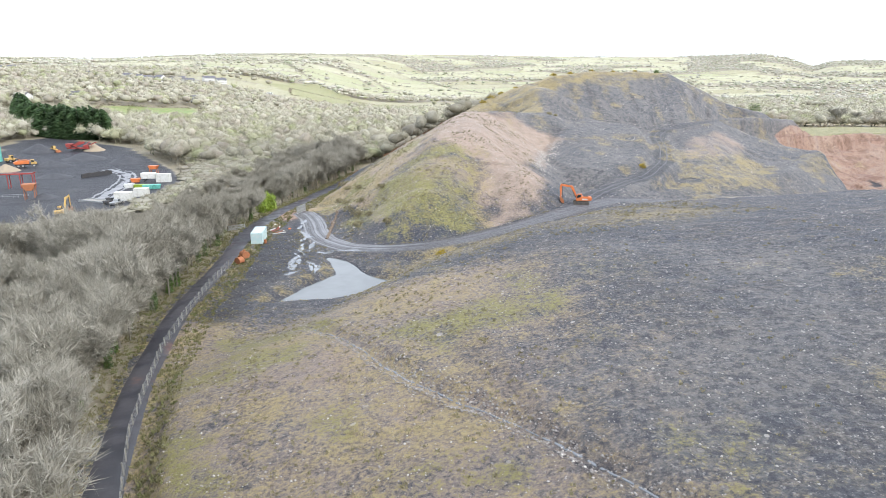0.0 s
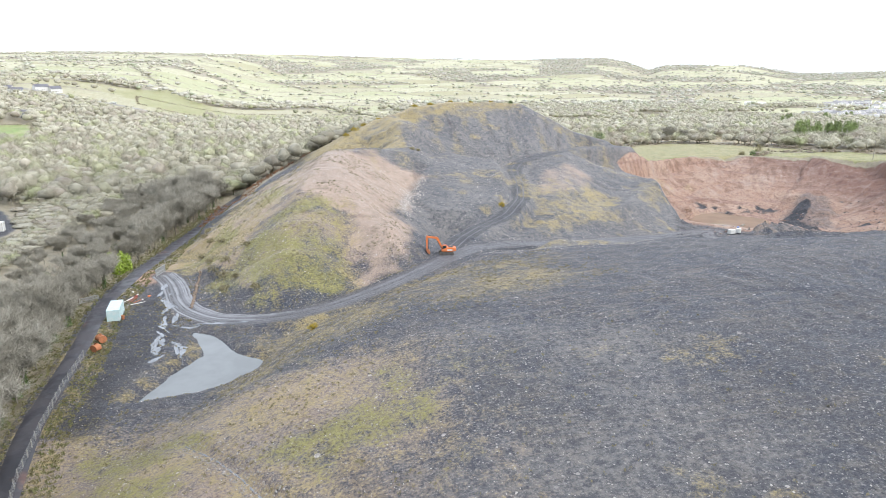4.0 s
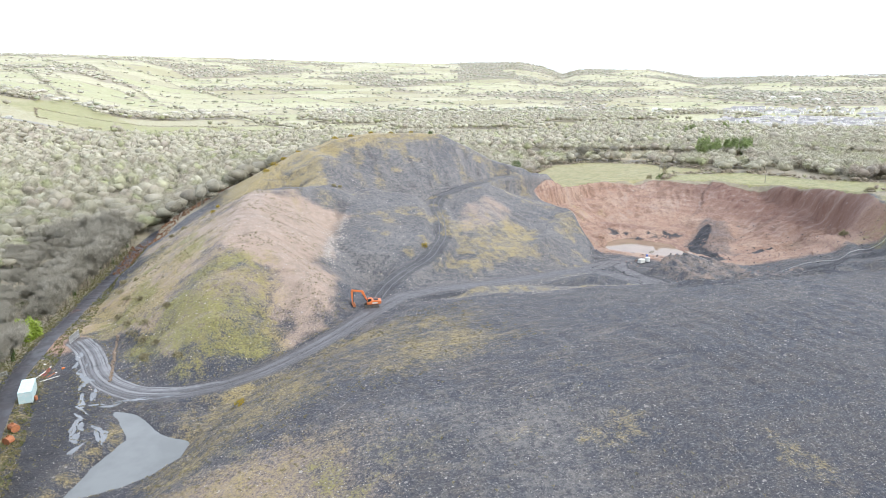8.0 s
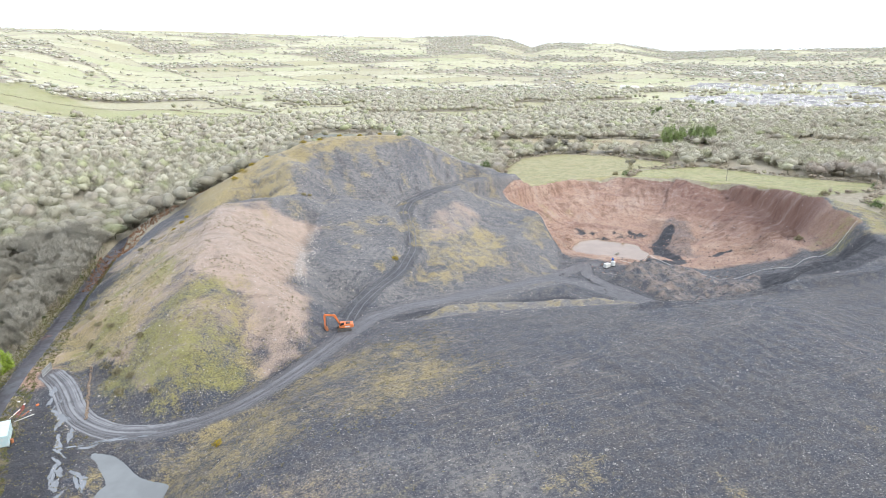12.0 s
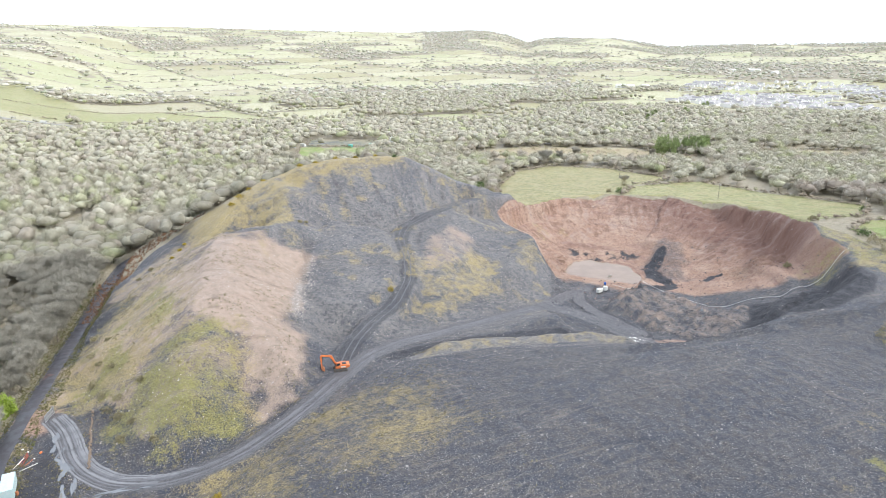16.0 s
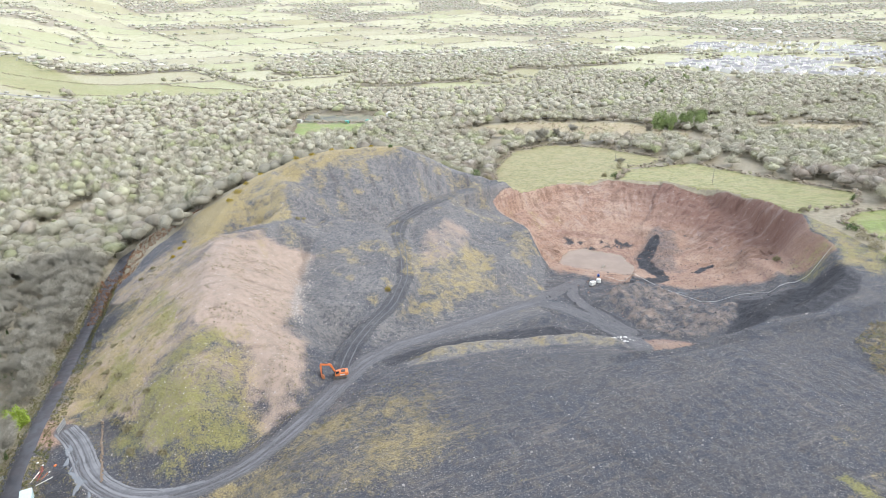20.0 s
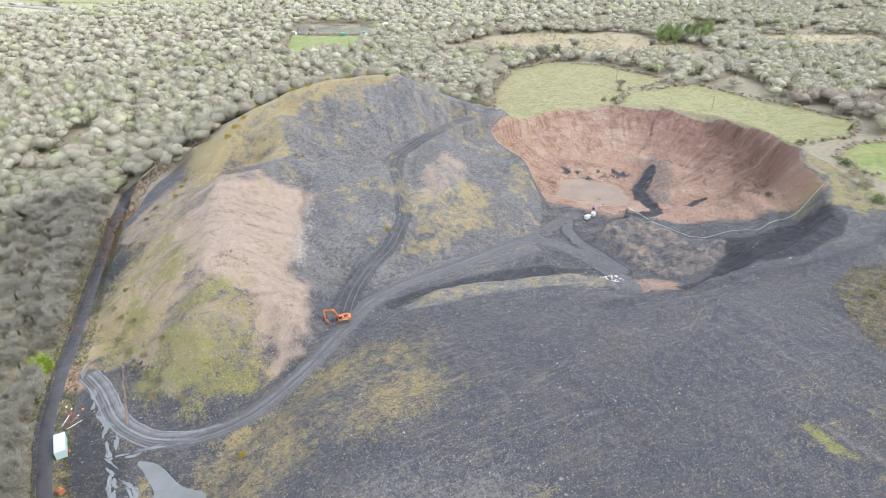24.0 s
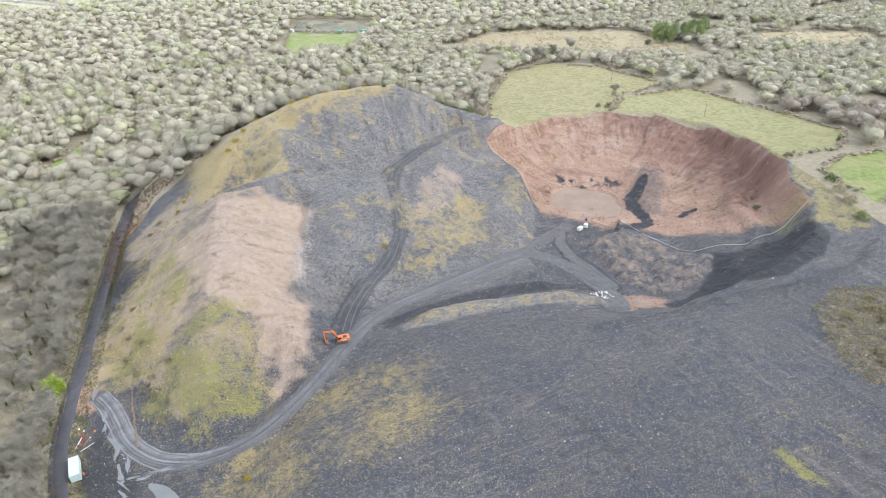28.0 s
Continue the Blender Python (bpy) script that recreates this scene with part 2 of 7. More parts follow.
    u = x * 0.98 + y * 0.20 + (fbm(x / 20, y / 20) - 0.5) * 9
    z = z + 0.10 * np.sin(u * 1.75) * sst(25, 45, x) * sst(112, 96, y) * sst(0.4, 0.62, fbm(x / 26 + 5, y / 26))
    if rough:
        spoil = np.where(site, 1.0, 0.2)
        z = z + ((fbm(x / 3.1, y / 3.1) - 0.5) * 0.55 + (fbm(x / 11, y / 11) - 0.5) * 0.9 * sst(-2, 6, inside(x, y, POND) * -1)) * spoil * sst(2, 5, line(x, y, HAUL)[0]) * sst(3, 6, line(x, y, LANE)[0])
    return z


# ---- end of terrain maths ----

# ---- materials ----
def material(name, rough=0.9, metal=0.0):
    m = bpy.data.materials.new(name)
    m.use_nodes = True
    b = m.node_tree.nodes["Principled BSDF"]
    b.inputs["Roughness"].default_value, b.inputs["Metallic"].default_value = rough, metal
    return m, m.node_tree, b


def node(nt, kind, **inputs):
    n = nt.nodes.new(kind)
    for k, v in inputs.items():
        n.inputs[k.replace("_", " ")].default_value = v
    return n


def mixcol(nt, fac, a, b, mode="MIX"):
    n = nt.nodes.new("ShaderNodeMix")
    n.data_type, n.blend_type = "RGBA", mode
    for key, v in (("Factor", fac), ("A", a), ("B", b)):
        if isinstance(v, (int, float)):
            n.inputs[key].default_value = v
        elif isinstance(v, tuple):
            n.inputs[key].default_value = (*v, 1)
        else:
            nt.links.new(v, n.inputs[key])
    return n.outputs["Result"]


def calc(nt, op, a, b=0.0, c=None, clamp=False):
    n = nt.nodes.new("ShaderNodeMath")
    n.operation, n.use_clamp = op, clamp
    for i, v in enumerate((a, b, c)):
        if v is None:
            continue
        if isinstance(v, (int, float)):
            n.inputs[i].default_value = v
        else:
            nt.links.new(v, n.inputs[i])
    return n.outputs[0]


def grain(nt, scale, detail=4, rough=0.6, coords=None):
    n = node(nt, "ShaderNodeTexNoise", Scale=scale, Detail=detail, Roughness=rough)
    if coords is None:
        coords = nt.nodes.new("ShaderNodeNewGeometry").outputs["Position"]
    nt.links.new(coords, n.inputs["Vector"])
    return n.outputs["Fac"]


def soft(nt, v, lo, hi):
    n = nt.nodes.new("ShaderNodeMapRange")
    n.interpolation_type = "SMOOTHSTEP"
    nt.links.new(v, n.inputs[0])
    n.inputs[1].default_value, n.inputs[2].default_value = lo, hi
    return n.outputs[0]


def relief(nt, b, h, strength=0.4, dist=0.1):
    n = nt.nodes.new("ShaderNodeBump")
    n.inputs["Strength"].default_value, n.inputs["Distance"].default_value = strength, dist
    nt.links.new(h, n.inputs["Height"])
    nt.links.new(n.outputs[0], b.inputs["Normal"])


def plain(name, col, col2=None, rough=0.7, metal=0.0, scale=1.5, bump=0.15, random_tint=0.0):
    """A painted, rusted or earthy surface with two scales of wear."""
    m, nt, b = material(name, rough, metal)
    tc = nt.nodes.new("ShaderNodeTexCoord").outputs["Object"]
    big, fine = grain(nt, scale, 5, 0.65, tc), grain(nt, scale * 9, 3, 0.6, tc)
    c = mixcol(nt, soft(nt, big, 0.42, 0.68), col, col2 or tuple(v * 0.6 for v in col))
    c = mixcol(nt, calc(nt, "MULTIPLY", fine, 0.5), c, tuple(v * 0.55 for v in col))
    if random_tint:
        info = nt.nodes.new("ShaderNodeObjectInfo").outputs["Random"]
        hsv = nt.nodes.new("ShaderNodeHueSaturation")
        nt.links.new(calc(nt, "MULTIPLY_ADD", info, random_tint, 1 - random_tint / 2), hsv.inputs["Value"])
        nt.links.new(c, hsv.inputs["Color"])
        c = hsv.outputs[0]
    nt.links.new(c, b.inputs["Base Color"])
    relief(nt, b, fine, bump, 0.03)
    return m


def ground_material():
    m, nt, b = material("spoil_and_fields", 0.92)
    b.inputs["Specular IOR Level"].default_value = 0.25
    za = nt.nodes.new("ShaderNodeVertexColor"); za.layer_name = "zone_a"
    zb = nt.nodes.new("ShaderNodeVertexColor"); zb.layer_name = "zone_b"
    sa, sb = nt.nodes.new("ShaderNodeSeparateColor"), nt.nodes.new("ShaderNodeSeparateColor")
    nt.links.new(za.outputs["Color"], sa.inputs[0]); nt.links.new(zb.outputs["Color"], sb.inputs[0])
    zc = nt.nodes.new("ShaderNodeVertexColor"); zc.layer_name = "zone_c"
    sc = nt.nodes.new("ShaderNodeSeparateColor")
    nt.links.new(zc.outputs["Color"], sc.inputs[0])
    coal, pale, hummock = sc.outputs[:3]
    run = zc.outputs["Alpha"]
    wood, pink, red, moss = *sa.outputs[:3], za.outputs["Alpha"]
    wheel, ochre, field, scree = *sb.outputs[:3], zb.outputs["Alpha"]
    n_big, n_mid, n_fine, n_dust = grain(nt, 0.06), grain(nt, 0.45, 6, 0.7), grain(nt, 2.4, 6, 0.75), grain(nt, 14.0, 2)

    def zone(mask, spread=0.8):
        """A mask whose edge is broken up by grain."""
        v = calc(nt, "MULTIPLY_ADD", calc(nt, "SUBTRACT", n_mid, 0.5), spread, mask)
        v = calc(nt, "MULTIPLY_ADD", calc(nt, "SUBTRACT", n_fine, 0.5), spread * 1.3, v)
        return calc(nt, "MULTIPLY", soft(nt, v, 0.25, 0.85), soft(nt, mask, 0.02, 0.25))
    speck = soft(nt, n_dust, 0.58, 0.72)
    n_peb = grain(nt, 3.2, 3, 0.6)
    geo = nt.nodes.new("ShaderNodeNewGeometry")
    stretch = nt.nodes.new("ShaderNodeMapping")
    stretch.inputs["Rotation"].default_value = (0, 0, radians(78))
    stretch.inputs["Scale"].default_value = (0.06, 1.0, 1.0)
    nt.links.new(geo.outputs["Position"], stretch.inputs["Vector"])
    streak = grain(nt, 1.1, 4, 0.6, stretch.outputs[0])
    c = mixcol(nt, soft(nt, n_big, 0.35, 0.65), (0.050, 0.058, 0.077), (0.082, 0.081, 0.086))
    c = mixcol(nt, soft(nt, n_mid, 0.45, 0.62), c, (0.098, 0.088, 0.082))
    c = mixcol(nt, calc(nt, "MULTIPLY", soft(nt, streak, 0.52, 0.64), calc(nt, "MULTIPLY_ADD", soft(nt, grain(nt, 0.03, 3), 0.42, 0.6), 0.5, 0.15)), c, (0.185, 0.155, 0.128))
    c = mixcol(nt, calc(nt, "MULTIPLY", soft(nt, n_fine, 0.52, 0.66), 0.8), c, (0.20, 0.195, 0.195))
    c = mixcol(nt, calc(nt, "MULTIPLY", soft(nt, n_fine, 0.49, 0.36), 0.8), c, (0.03, 0.032, 0.038))
    c = mixcol(nt, calc(nt, "MULTIPLY", soft(nt, n_peb, 0.60, 0.66), 0.8), c, (0.34, 0.32, 0.30))
    c = mixcol(nt, calc(nt, "MULTIPLY", soft(nt, n_peb, 0.42, 0.36), 0.7), c, (0.025, 0.027, 0.032))
    n_lump = grain(nt, 1.0, 6, 0.75)
    c = mixcol(nt, calc(nt, "MULTIPLY", zone(pale, 0.6), 0.7), c, mixcol(nt, soft(nt, n_lump, 0.35, 0.65), (0.175, 0.17, 0.167), (0.27, 0.255, 0.235)))
    c = mixcol(nt, calc(nt, "MULTIPLY", soft(nt, n_lump, 0.50, 0.42), 0.6), c, (0.050, 0.053, 0.064))
    c = mixcol(nt, calc(nt, "MULTIPLY", soft(nt, n_lump, 0.56, 0.64), 0.45), c, (0.19, 0.178, 0.168))
    p = mixcol(nt, soft(nt, n_mid, 0.4, 0.65), (0.375, 0.285, 0.225), (0.285, 0.225, 0.175))
    p = mixcol(nt, calc(nt, "MULTIPLY", soft(nt, n_fine, 0.5, 0.3), 0.4), p, (0.19, 0.145, 0.12))
    p = mixcol(nt, calc(nt, "MULTIPLY", speck, 0.55), p, (0.46, 0.39, 0.35))
    c = mixcol(nt, zone(pink), c, p)
    r = mixcol(nt, soft(nt, n_big, 0.35, 0.62), (0.40, 0.28, 0.205), (0.34, 0.215, 0.152))
    r = mixcol(nt, calc(nt, "MULTIPLY", soft(nt, n_mid, 0.5, 0.8), 0.6), r, (0.43, 0.32, 0.245))
    sep = nt.nodes.new("ShaderNodeSeparateXYZ")
    nt.links.new(geo.outputs["Position"], sep.inputs[0])
    bed = nt.nodes.new("ShaderNodeMapping")
    bed.inputs["Scale"].default_value = (0.05, 0.05, 1.6)
    nt.links.new(geo.outputs["Position"], bed.inputs["Vector"])
    r = mixcol(nt, calc(nt, "MULTIPLY", soft(nt, grain(nt, 0.6, 4, 0.6, bed.outputs[0]), 0.5, 0.66), 0.5), r, (0.19, 0.10, 0.085))
    r = mixcol(nt, calc(nt, "MULTIPLY", soft(nt, n_fine, 0.5, 0.38), 0.75), r, (0.10, 0.055, 0.045))
    r = mixcol(nt, calc(nt, "MULTIPLY", soft(nt, n_lump, 0.47, 0.38), 0.6), r, (0.14, 0.08, 0.065))
    r = mixcol(nt, calc(nt, "MULTIPLY", soft(nt, n_lump, 0.55, 0.64), 0.5), r, (0.47, 0.35, 0.29))
    c = mixcol(nt, zone(red, 0.6), c, r)
    # pit's west-facing east wall darkened by x: its shade put into the colour
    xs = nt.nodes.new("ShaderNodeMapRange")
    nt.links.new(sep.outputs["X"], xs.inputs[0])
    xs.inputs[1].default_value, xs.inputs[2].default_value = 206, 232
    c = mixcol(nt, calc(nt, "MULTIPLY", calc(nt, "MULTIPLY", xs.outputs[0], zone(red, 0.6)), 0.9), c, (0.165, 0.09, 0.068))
    # darker and paler streaks; on the pit wall also painted gully shade
    c = mixcol(nt, calc(nt, "MULTIPLY", soft(nt, run, 0.48, 0.28), 0.6), c, (0.55, 0.50, 0.48), "MULTIPLY")
    c = mixcol(nt, calc(nt, "MULTIPLY", soft(nt, run, 0.56, 0.78), 0.3), c, (0.36, 0.30, 0.26))
    c = mixcol(nt, zone(coal, 0.7), c, mixcol(nt, soft(nt, n_fine, 0.4, 0.7), (0.02, 0.021, 0.026), (0.07, 0.07, 0.077)))
    o = mixcol(nt, soft(nt, n_fine, 0.35, 0.65), (0.22, 0.17, 0.075), (0.40, 0.32, 0.15))
    c = mixcol(nt, calc(nt, "MULTIPLY", zone(ochre, 1.3), 0.85), c, o)
    g = mixcol(nt, soft(nt, n_fine, 0.35, 0.65), (0.15, 0.145, 0.05), (0.27, 0.25, 0.09))
    c = mixcol(nt, calc(nt, "MULTIPLY", zone(moss, 1.3), 0.9), c, g)
    c = mixcol(nt, zone(scree, 1.0), c, mixcol(nt, soft(nt, n_dust, 0.45, 0.6), (0.19, 0.165, 0.15), (0.42, 0.38, 0.34)))
    # loose stones of two sizes, each its own tone
    for scale, lo, size, amount in ((0.3, 0.84, 0.13, 0.75), (0.8, 0.70, 0.24, 0.85), (2.2, 0.58, 0.25, 0.6)):
        vo = nt.nodes.new("ShaderNodeTexVoronoi")
        vo.inputs["Scale"].default_value = scale
        nt.links.new(geo.outputs["Position"], vo.inputs["Vector"])
        cs = nt.nodes.new("ShaderNodeSeparateColor")
        nt.links.new(vo.outputs["Color"], cs.inputs[0])
        rr = calc(nt, "MULTIPLY", cs.outputs[1], size)
        on = calc(nt, "MULTIPLY", calc(nt, "LESS_THAN", vo.outputs["Distance"], rr), calc(nt, "GREATER_THAN", cs.outputs[0], lo))
        on = calc(nt, "MULTIPLY", on, calc(nt, "MULTIPLY_ADD", soft(nt, wheel, 0.2, 0.6), -amount, amount))
        tone = mixcol(nt, cs.outputs[2], mixcol(nt, 0.55, c, (0.03, 0.03, 0.033)), mixcol(nt, 0.6, c, (0.62, 0.57, 0.52)))
        c = mixcol(nt, on, c, tone)
    w = mixcol(nt, soft(nt, n_mid, 0.35, 0.65), (0.24, 0.20, 0.145), (0.33, 0.285, 0.21))
    w = mixcol(nt, soft(nt, n_fine, 0.45, 0.7), w, (0.20, 0.205, 0.11))
    c = mixcol(nt, soft(nt, wood, 0.35, 0.65), c, w)
    # farmland beyond: each field its own green or straw tone
    tint = nt.nodes.new("ShaderNodeVertexColor"); tint.layer_name = "field_tint"
    f = mixcol(nt, calc(nt, "MULTIPLY", soft(nt, grain(nt, 0.02), 0.35, 0.65), 0.22), tint.outputs["Color"], (0.42, 0.39, 0.23))
    f = mixcol(nt, calc(nt, "MULTIPLY", soft(nt, n_mid, 0.44, 0.56), 0.6), f, (0.135, 0.14, 0.048))
    f = mixcol(nt, calc(nt, "MULTIPLY", soft(nt, grain(nt, 0.11, 4), 0.45, 0.62), 0.45), f, (0.34, 0.285, 0.16))
    c = mixcol(nt, soft(nt, field, 0.4, 0.6), c, f)
    mud = mixcol(nt, soft(nt, n_fine, 0.4, 0.65), (0.085, 0.083, 0.088), (0.15, 0.145, 0.145))
    t = zone(wheel, 0.5)
    c = mixcol(nt, t, c, mud)
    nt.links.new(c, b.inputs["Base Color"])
    nt.links.new(calc(nt, "MULTIPLY_ADD", t, -0.2, 0.56), b.inputs["Roughness"])
    relief(nt, b, calc(nt, "MULTIPLY_ADD", n_fine, 1.0, n_mid), 1.0, 0.5)
    return m


M_GROUND = ground_material()

# ---- ground: one sheet out to the ridge ----
def stepped(lo, hi, a, b, fine, grow):
    """Grid lines, fine from a to b and widening towards lo and hi."""
    mid = list(np.arange(a, b + 1e-6, fine))
    up, step = [], fine
    while (up[-1] if up else b) < hi:
        step = min(step * grow, 18 if (up[-1] if up else b) < 2500 else 60)
        up.append((up[-1] if up else b) + step)
    down, step = [], fine
    while (down[-1] if down else a) > lo:
        step = min(step * grow, 18 if (down[-1] if down else a) > -1300 else 60)
        down.append((down[-1] if down else a) - step)
    return np.array(down[::-1] + mid + up)


YARD = [(-90, 168), (-103, 156), (-140, 172), (-182, 215), (-252, 384), (-238, 404), (-180, 373), (-121, 288), (-104, 256), (-97, 207)]
SITE = [(-22, 0), (-28, 46), (-34.5, 69), (-39.5, 94), (-41.5, 121), (-43, 140), (-43.5, 153), (-42, 173), (-40, 200), (-36.5, 236), (-31, 268), (-20, 285), (10, 298), (50, 310), (95, 314), (130, 312), (148, 296), (160, 293), (192, 295), (218, 291), (240, 271), (251, 243), (249, 211), (238, 182), (228, 150), (225, 110), (195, 100), (180, 80), (180, -60), (-10, -60)]
FARROADS = [[(-420, 975, 0), (-280, 962, 0), (-200, 953, 0), (-137, 943, 0), (-90, 912, 0), (-54, 872, 0)], [(840, 860, 0), (776, 774, 0), (735, 715, 0), (705, 690, 0)]]
FIELDS = [  # corners, tone
    ([(150, 292), (175, 285), (215, 282), (246, 312), (286, 322), (278, 380), (248, 408), (214, 395), (178, 350)], (0.29, 0.265, 0.13)),
    ([(215, 282), (236, 262), (243, 240), (240, 211), (228, 186), (270, 184), (294, 200), (298, 242), (292, 308), (248, 310)], (0.27, 0.265, 0.115)),
    ([(237, 140), (290, 142), (290, 172), (262, 176), (240, 168)], (0.20, 0.27, 0.07)),
    ([(85, 556), (106, 634), (172, 590), (127, 530)], (0.20, 0.28, 0.06)),
    ([(110, 642), (125, 684), (198, 628), (178, 588)], (0.10, 0.11, 0.125)),
    ([(-298, 559), (-261, 500), (-202, 545), (-245, 668), (-284, 628), (-315, 615)], (0.20, 0.30, 0.07)),
    ([(-356, 535), (-325, 490), (-300, 520), (-330, 560)], (0.20, 0.30, 0.07)),
    ([(-79, 366), (-53, 414), (-47, 396), (-66, 364)], (0.20, 0.33, 0.06)),
    ([(-260, 1135), (-23, 1095), (105, 943), (79, 880), (-88, 984), (-235, 1030)], (0.30, 0.31, 0.13)),
    ([(-230, 930), (-150, 905), (-100, 870), (-150, 850), (-240, 862)], (0.26, 0.29, 0.11)),
    ([(-300, 1120), (-260, 1400), (-100, 1080), (-150, 980)], (0.28, 0.28, 0.12)),
    ([(211, 491), (266, 531), (311, 518), (372, 470), (372, 400), (345, 374), (290, 415), (262, 440)], (0.40, 0.31, 0.21)),
    ([(420, 400), (470, 420), (540, 380), (520, 350), (455, 345)], (0.46, 0.38, 0.26)),
]


def far_fields(x, y):
    """Patchwork of hedged fields on the far side of the valley: which field, and how far from its hedge."""
    u = (x + 0.35 * y + 60 * fbm(x / 500, y / 500)) / 250
    v = (y - 0.25 * x + 90 * fbm(x / 600 + 9, y / 600)) / 170
    v = v + 0.37 * np.floor(u)
    iu, iv = np.floor(u).astype(int), np.floor(v).astype(int)
    fu, fv = u - iu, v - iv
    edge = np.minimum(np.minimum(fu, 1 - fu) * 250, np.minimum(fv, 1 - fv) * 170)
    return _tab[iu & 255, (iv * 7) & 255], edge


def farmed(x, y):
    """Where the far land is open field (not wood)."""
    r, az = np.hypot(x, y), np.degrees(np.arctan2(x, y))
    k, edge = far_fields(x, y)
    open_ = (r > 900 + 250 * (fbm(x / 300, y / 300) - 0.5)) & (k > 0.1) & (fbm(x / 330 + 3, y / 330) < np.where((az > 20) & (r > 2200), 0.50, 0.64)) & (edge > 5)
    return open_ & ~((az > 30) & (r < 1150))


gx, gy = stepped(-4800, 4800, -48, 256, 0.9, 1.06), stepped(-150, 4980, 30, 312, 0.9, 1.055)
GX, GY = np.meshgrid(gx, gy)
GZ = height(GX, GY)
nx, ny = len(gx), len(gy)
gm = bpy.data.meshes.new("ground")
idx = np.arange(nx * ny).reshape(ny, nx)
quads = np.stack([idx[:-1, :-1], idx[:-1, 1:], idx[1:, 1:], idx[1:, :-1]], -1).reshape(-1, 4)
gm.vertices.add(nx * ny)
gm.vertices.foreach_set("co", np.stack([GX, GY, GZ], -1).astype(np.float32).ravel())
gm.loops.add(quads.size)
gm.loops.foreach_set("vertex_index", quads.astype(np.int32).ravel())
gm.polygons.add(len(quads))
gm.polygons.foreach_set("loop_start", np.arange(0, quads.size, 4, dtype=np.int32))
gm.polygons.foreach_set("use_smooth", np.ones(len(quads), bool))
gm.update(calc_edges=True)

in_site = inside(GX, GY, SITE)
slope_n = fbm(GX / 11, GY / 11)
wood_z = sst(2.5, -2.5, in_site)
tip_on = sst(40, 33, line(GX, GY, TIP)[0]) * np.where(GZ > 3.5, 1, 0.0) * sst(262, 252, GY)
wob = 14 * (slope_n - 0.5)
wob2 = 16 * (fbm(GX / 5 + 31, GY / 5) - 0.5)
PINK_TOP = [(11, 240.5), (0, 228), (-13, 224), (-6, 196), (-1, 179), (7, 176), (12.6, 171), (11, 157), (11.5, 146), (19, 150.3), (24, 156), (27, 171), (26, 182), (29, 199), (33, 213.5), (38.5, 225), (41.5, 232), (37, 239.5), (26, 241.5)]
GREEN_NOSE = [(-2, 180), (6, 179), (12, 173), (12, 158), (11, 147), (4, 141), (-10, 141), (-17, 150), (-24, 160), (-16, 170)]
FLANK = [(-13, 226), (-31, 222), (-40, 204), (-40, 178), (-31, 168), (-20, 166), (-10, 182), (-6, 196)]
pink_z = sst(-5, 4, inside(GX, GY, PINK_TOP) + wob * 0.5 + wob2 * 0.5) * (0.72 + 0.4 * fbm(GX / 4 + 2, GY / 4))
nose = sst(-7, 5, inside(GX, GY, GREEN_NOSE) + wob * 0.5 + wob2 * 0.9)
flank = sst(-6, 4, inside(GX, GY, FLANK) + wob * 0.5 + wob2 * 0.3)
moss_z = nose * sst(13, 6, GX + wob2 * 0.3) * (0.2 + 0.8 * fbm(GX / 6, GY / 6 + 20)) + flank * 0.75 * sst(0.4, 0.7, fbm(GX / 8 + 44, GY / 8))
ochre_z = np.maximum(nose * (0.1 + 0.7 * fbm(GX / 3.5, GY / 3.5 + 3)), flank * (0.2 + 0.75 * fbm(GX / 5, GY / 5 + 3)))
pink_z = np.maximum(pink_z, flank * (0.3 + 0.6 * sst(0.4, 0.62, fbm(GX / 9 + 90, GY / 9))))
body = tip_on * sst(30, 24, GX + wob2 * 0.3) * sst(146, 154, GY - 0.4 * GX + wob2 * 0.3)
pink_z = np.maximum(pink_z, body * (0.25 + 0.65 * fbm(GX / 6 + 12, GY / 6)))
ochre_z = np.maximum(ochre_z, body * sst(8, -6, GX) * (0.1 + 0.6 * fbm(GX / 4 + 7, GY / 4)))
pink_z = np.maximum(pink_z, nose * 0.2 * sst(0.5, 0.66, fbm(GX / 5 + 64, GY / 5)))
north = sst(-4, 4, inside(GX, GY, [(-35, 236), (-31, 262), (-12, 276), (6, 266), (12, 243), (-10, 224)]) + wob * 0.4 + wob2 * 0.3)
pink_z = np.maximum(pink_z, north * (0.25 + 0.55 * fbm(GX / 6 + 21, GY / 6)))
ochre_z = np.maximum(ochre_z, north * (0.05 + 0.75 * fbm(GX / 5 + 2, GY / 5 + 31)))
ledge_d = line(GX, GY, [(13, 247, 0), (30, 249.5, 0), (52, 246, 0)])[0]
pink_z *= sst(1.0, 3, ledge_d)
# back tip: straw-coloured crest and western flank
d_b, bz_, s_b, side_b = line(GX, GY, BACKTIP)
ochre_z = np.maximum(ochre_z, np.where(side_b > 0, 0.9, 0.0) * sst(34, 26, d_b) * sst(-12, 8, GX) * sst(110, 100, GX))
ochre_z = np.maximum(ochre_z, (0.3 + 0.75 * fbm(GX / 4, GY / 4 + 80)) * sst(-4, 3, wob * 0.4 + wob2 * 0.3 + inside(GX, GY, [(14, 255), (17, 282), (34, 302), (52, 304), (100, 310), (100, 302), (72, 299), (52, 292), (43, 285), (40, 277), (41, 264), (36, 256)])))
ochre_z = np.maximum(ochre_z, sst(6, 2, d_b) * 0.7 * (s_b < 110))
ochre_z *= sst(1.0, 3.5, ledge_d)
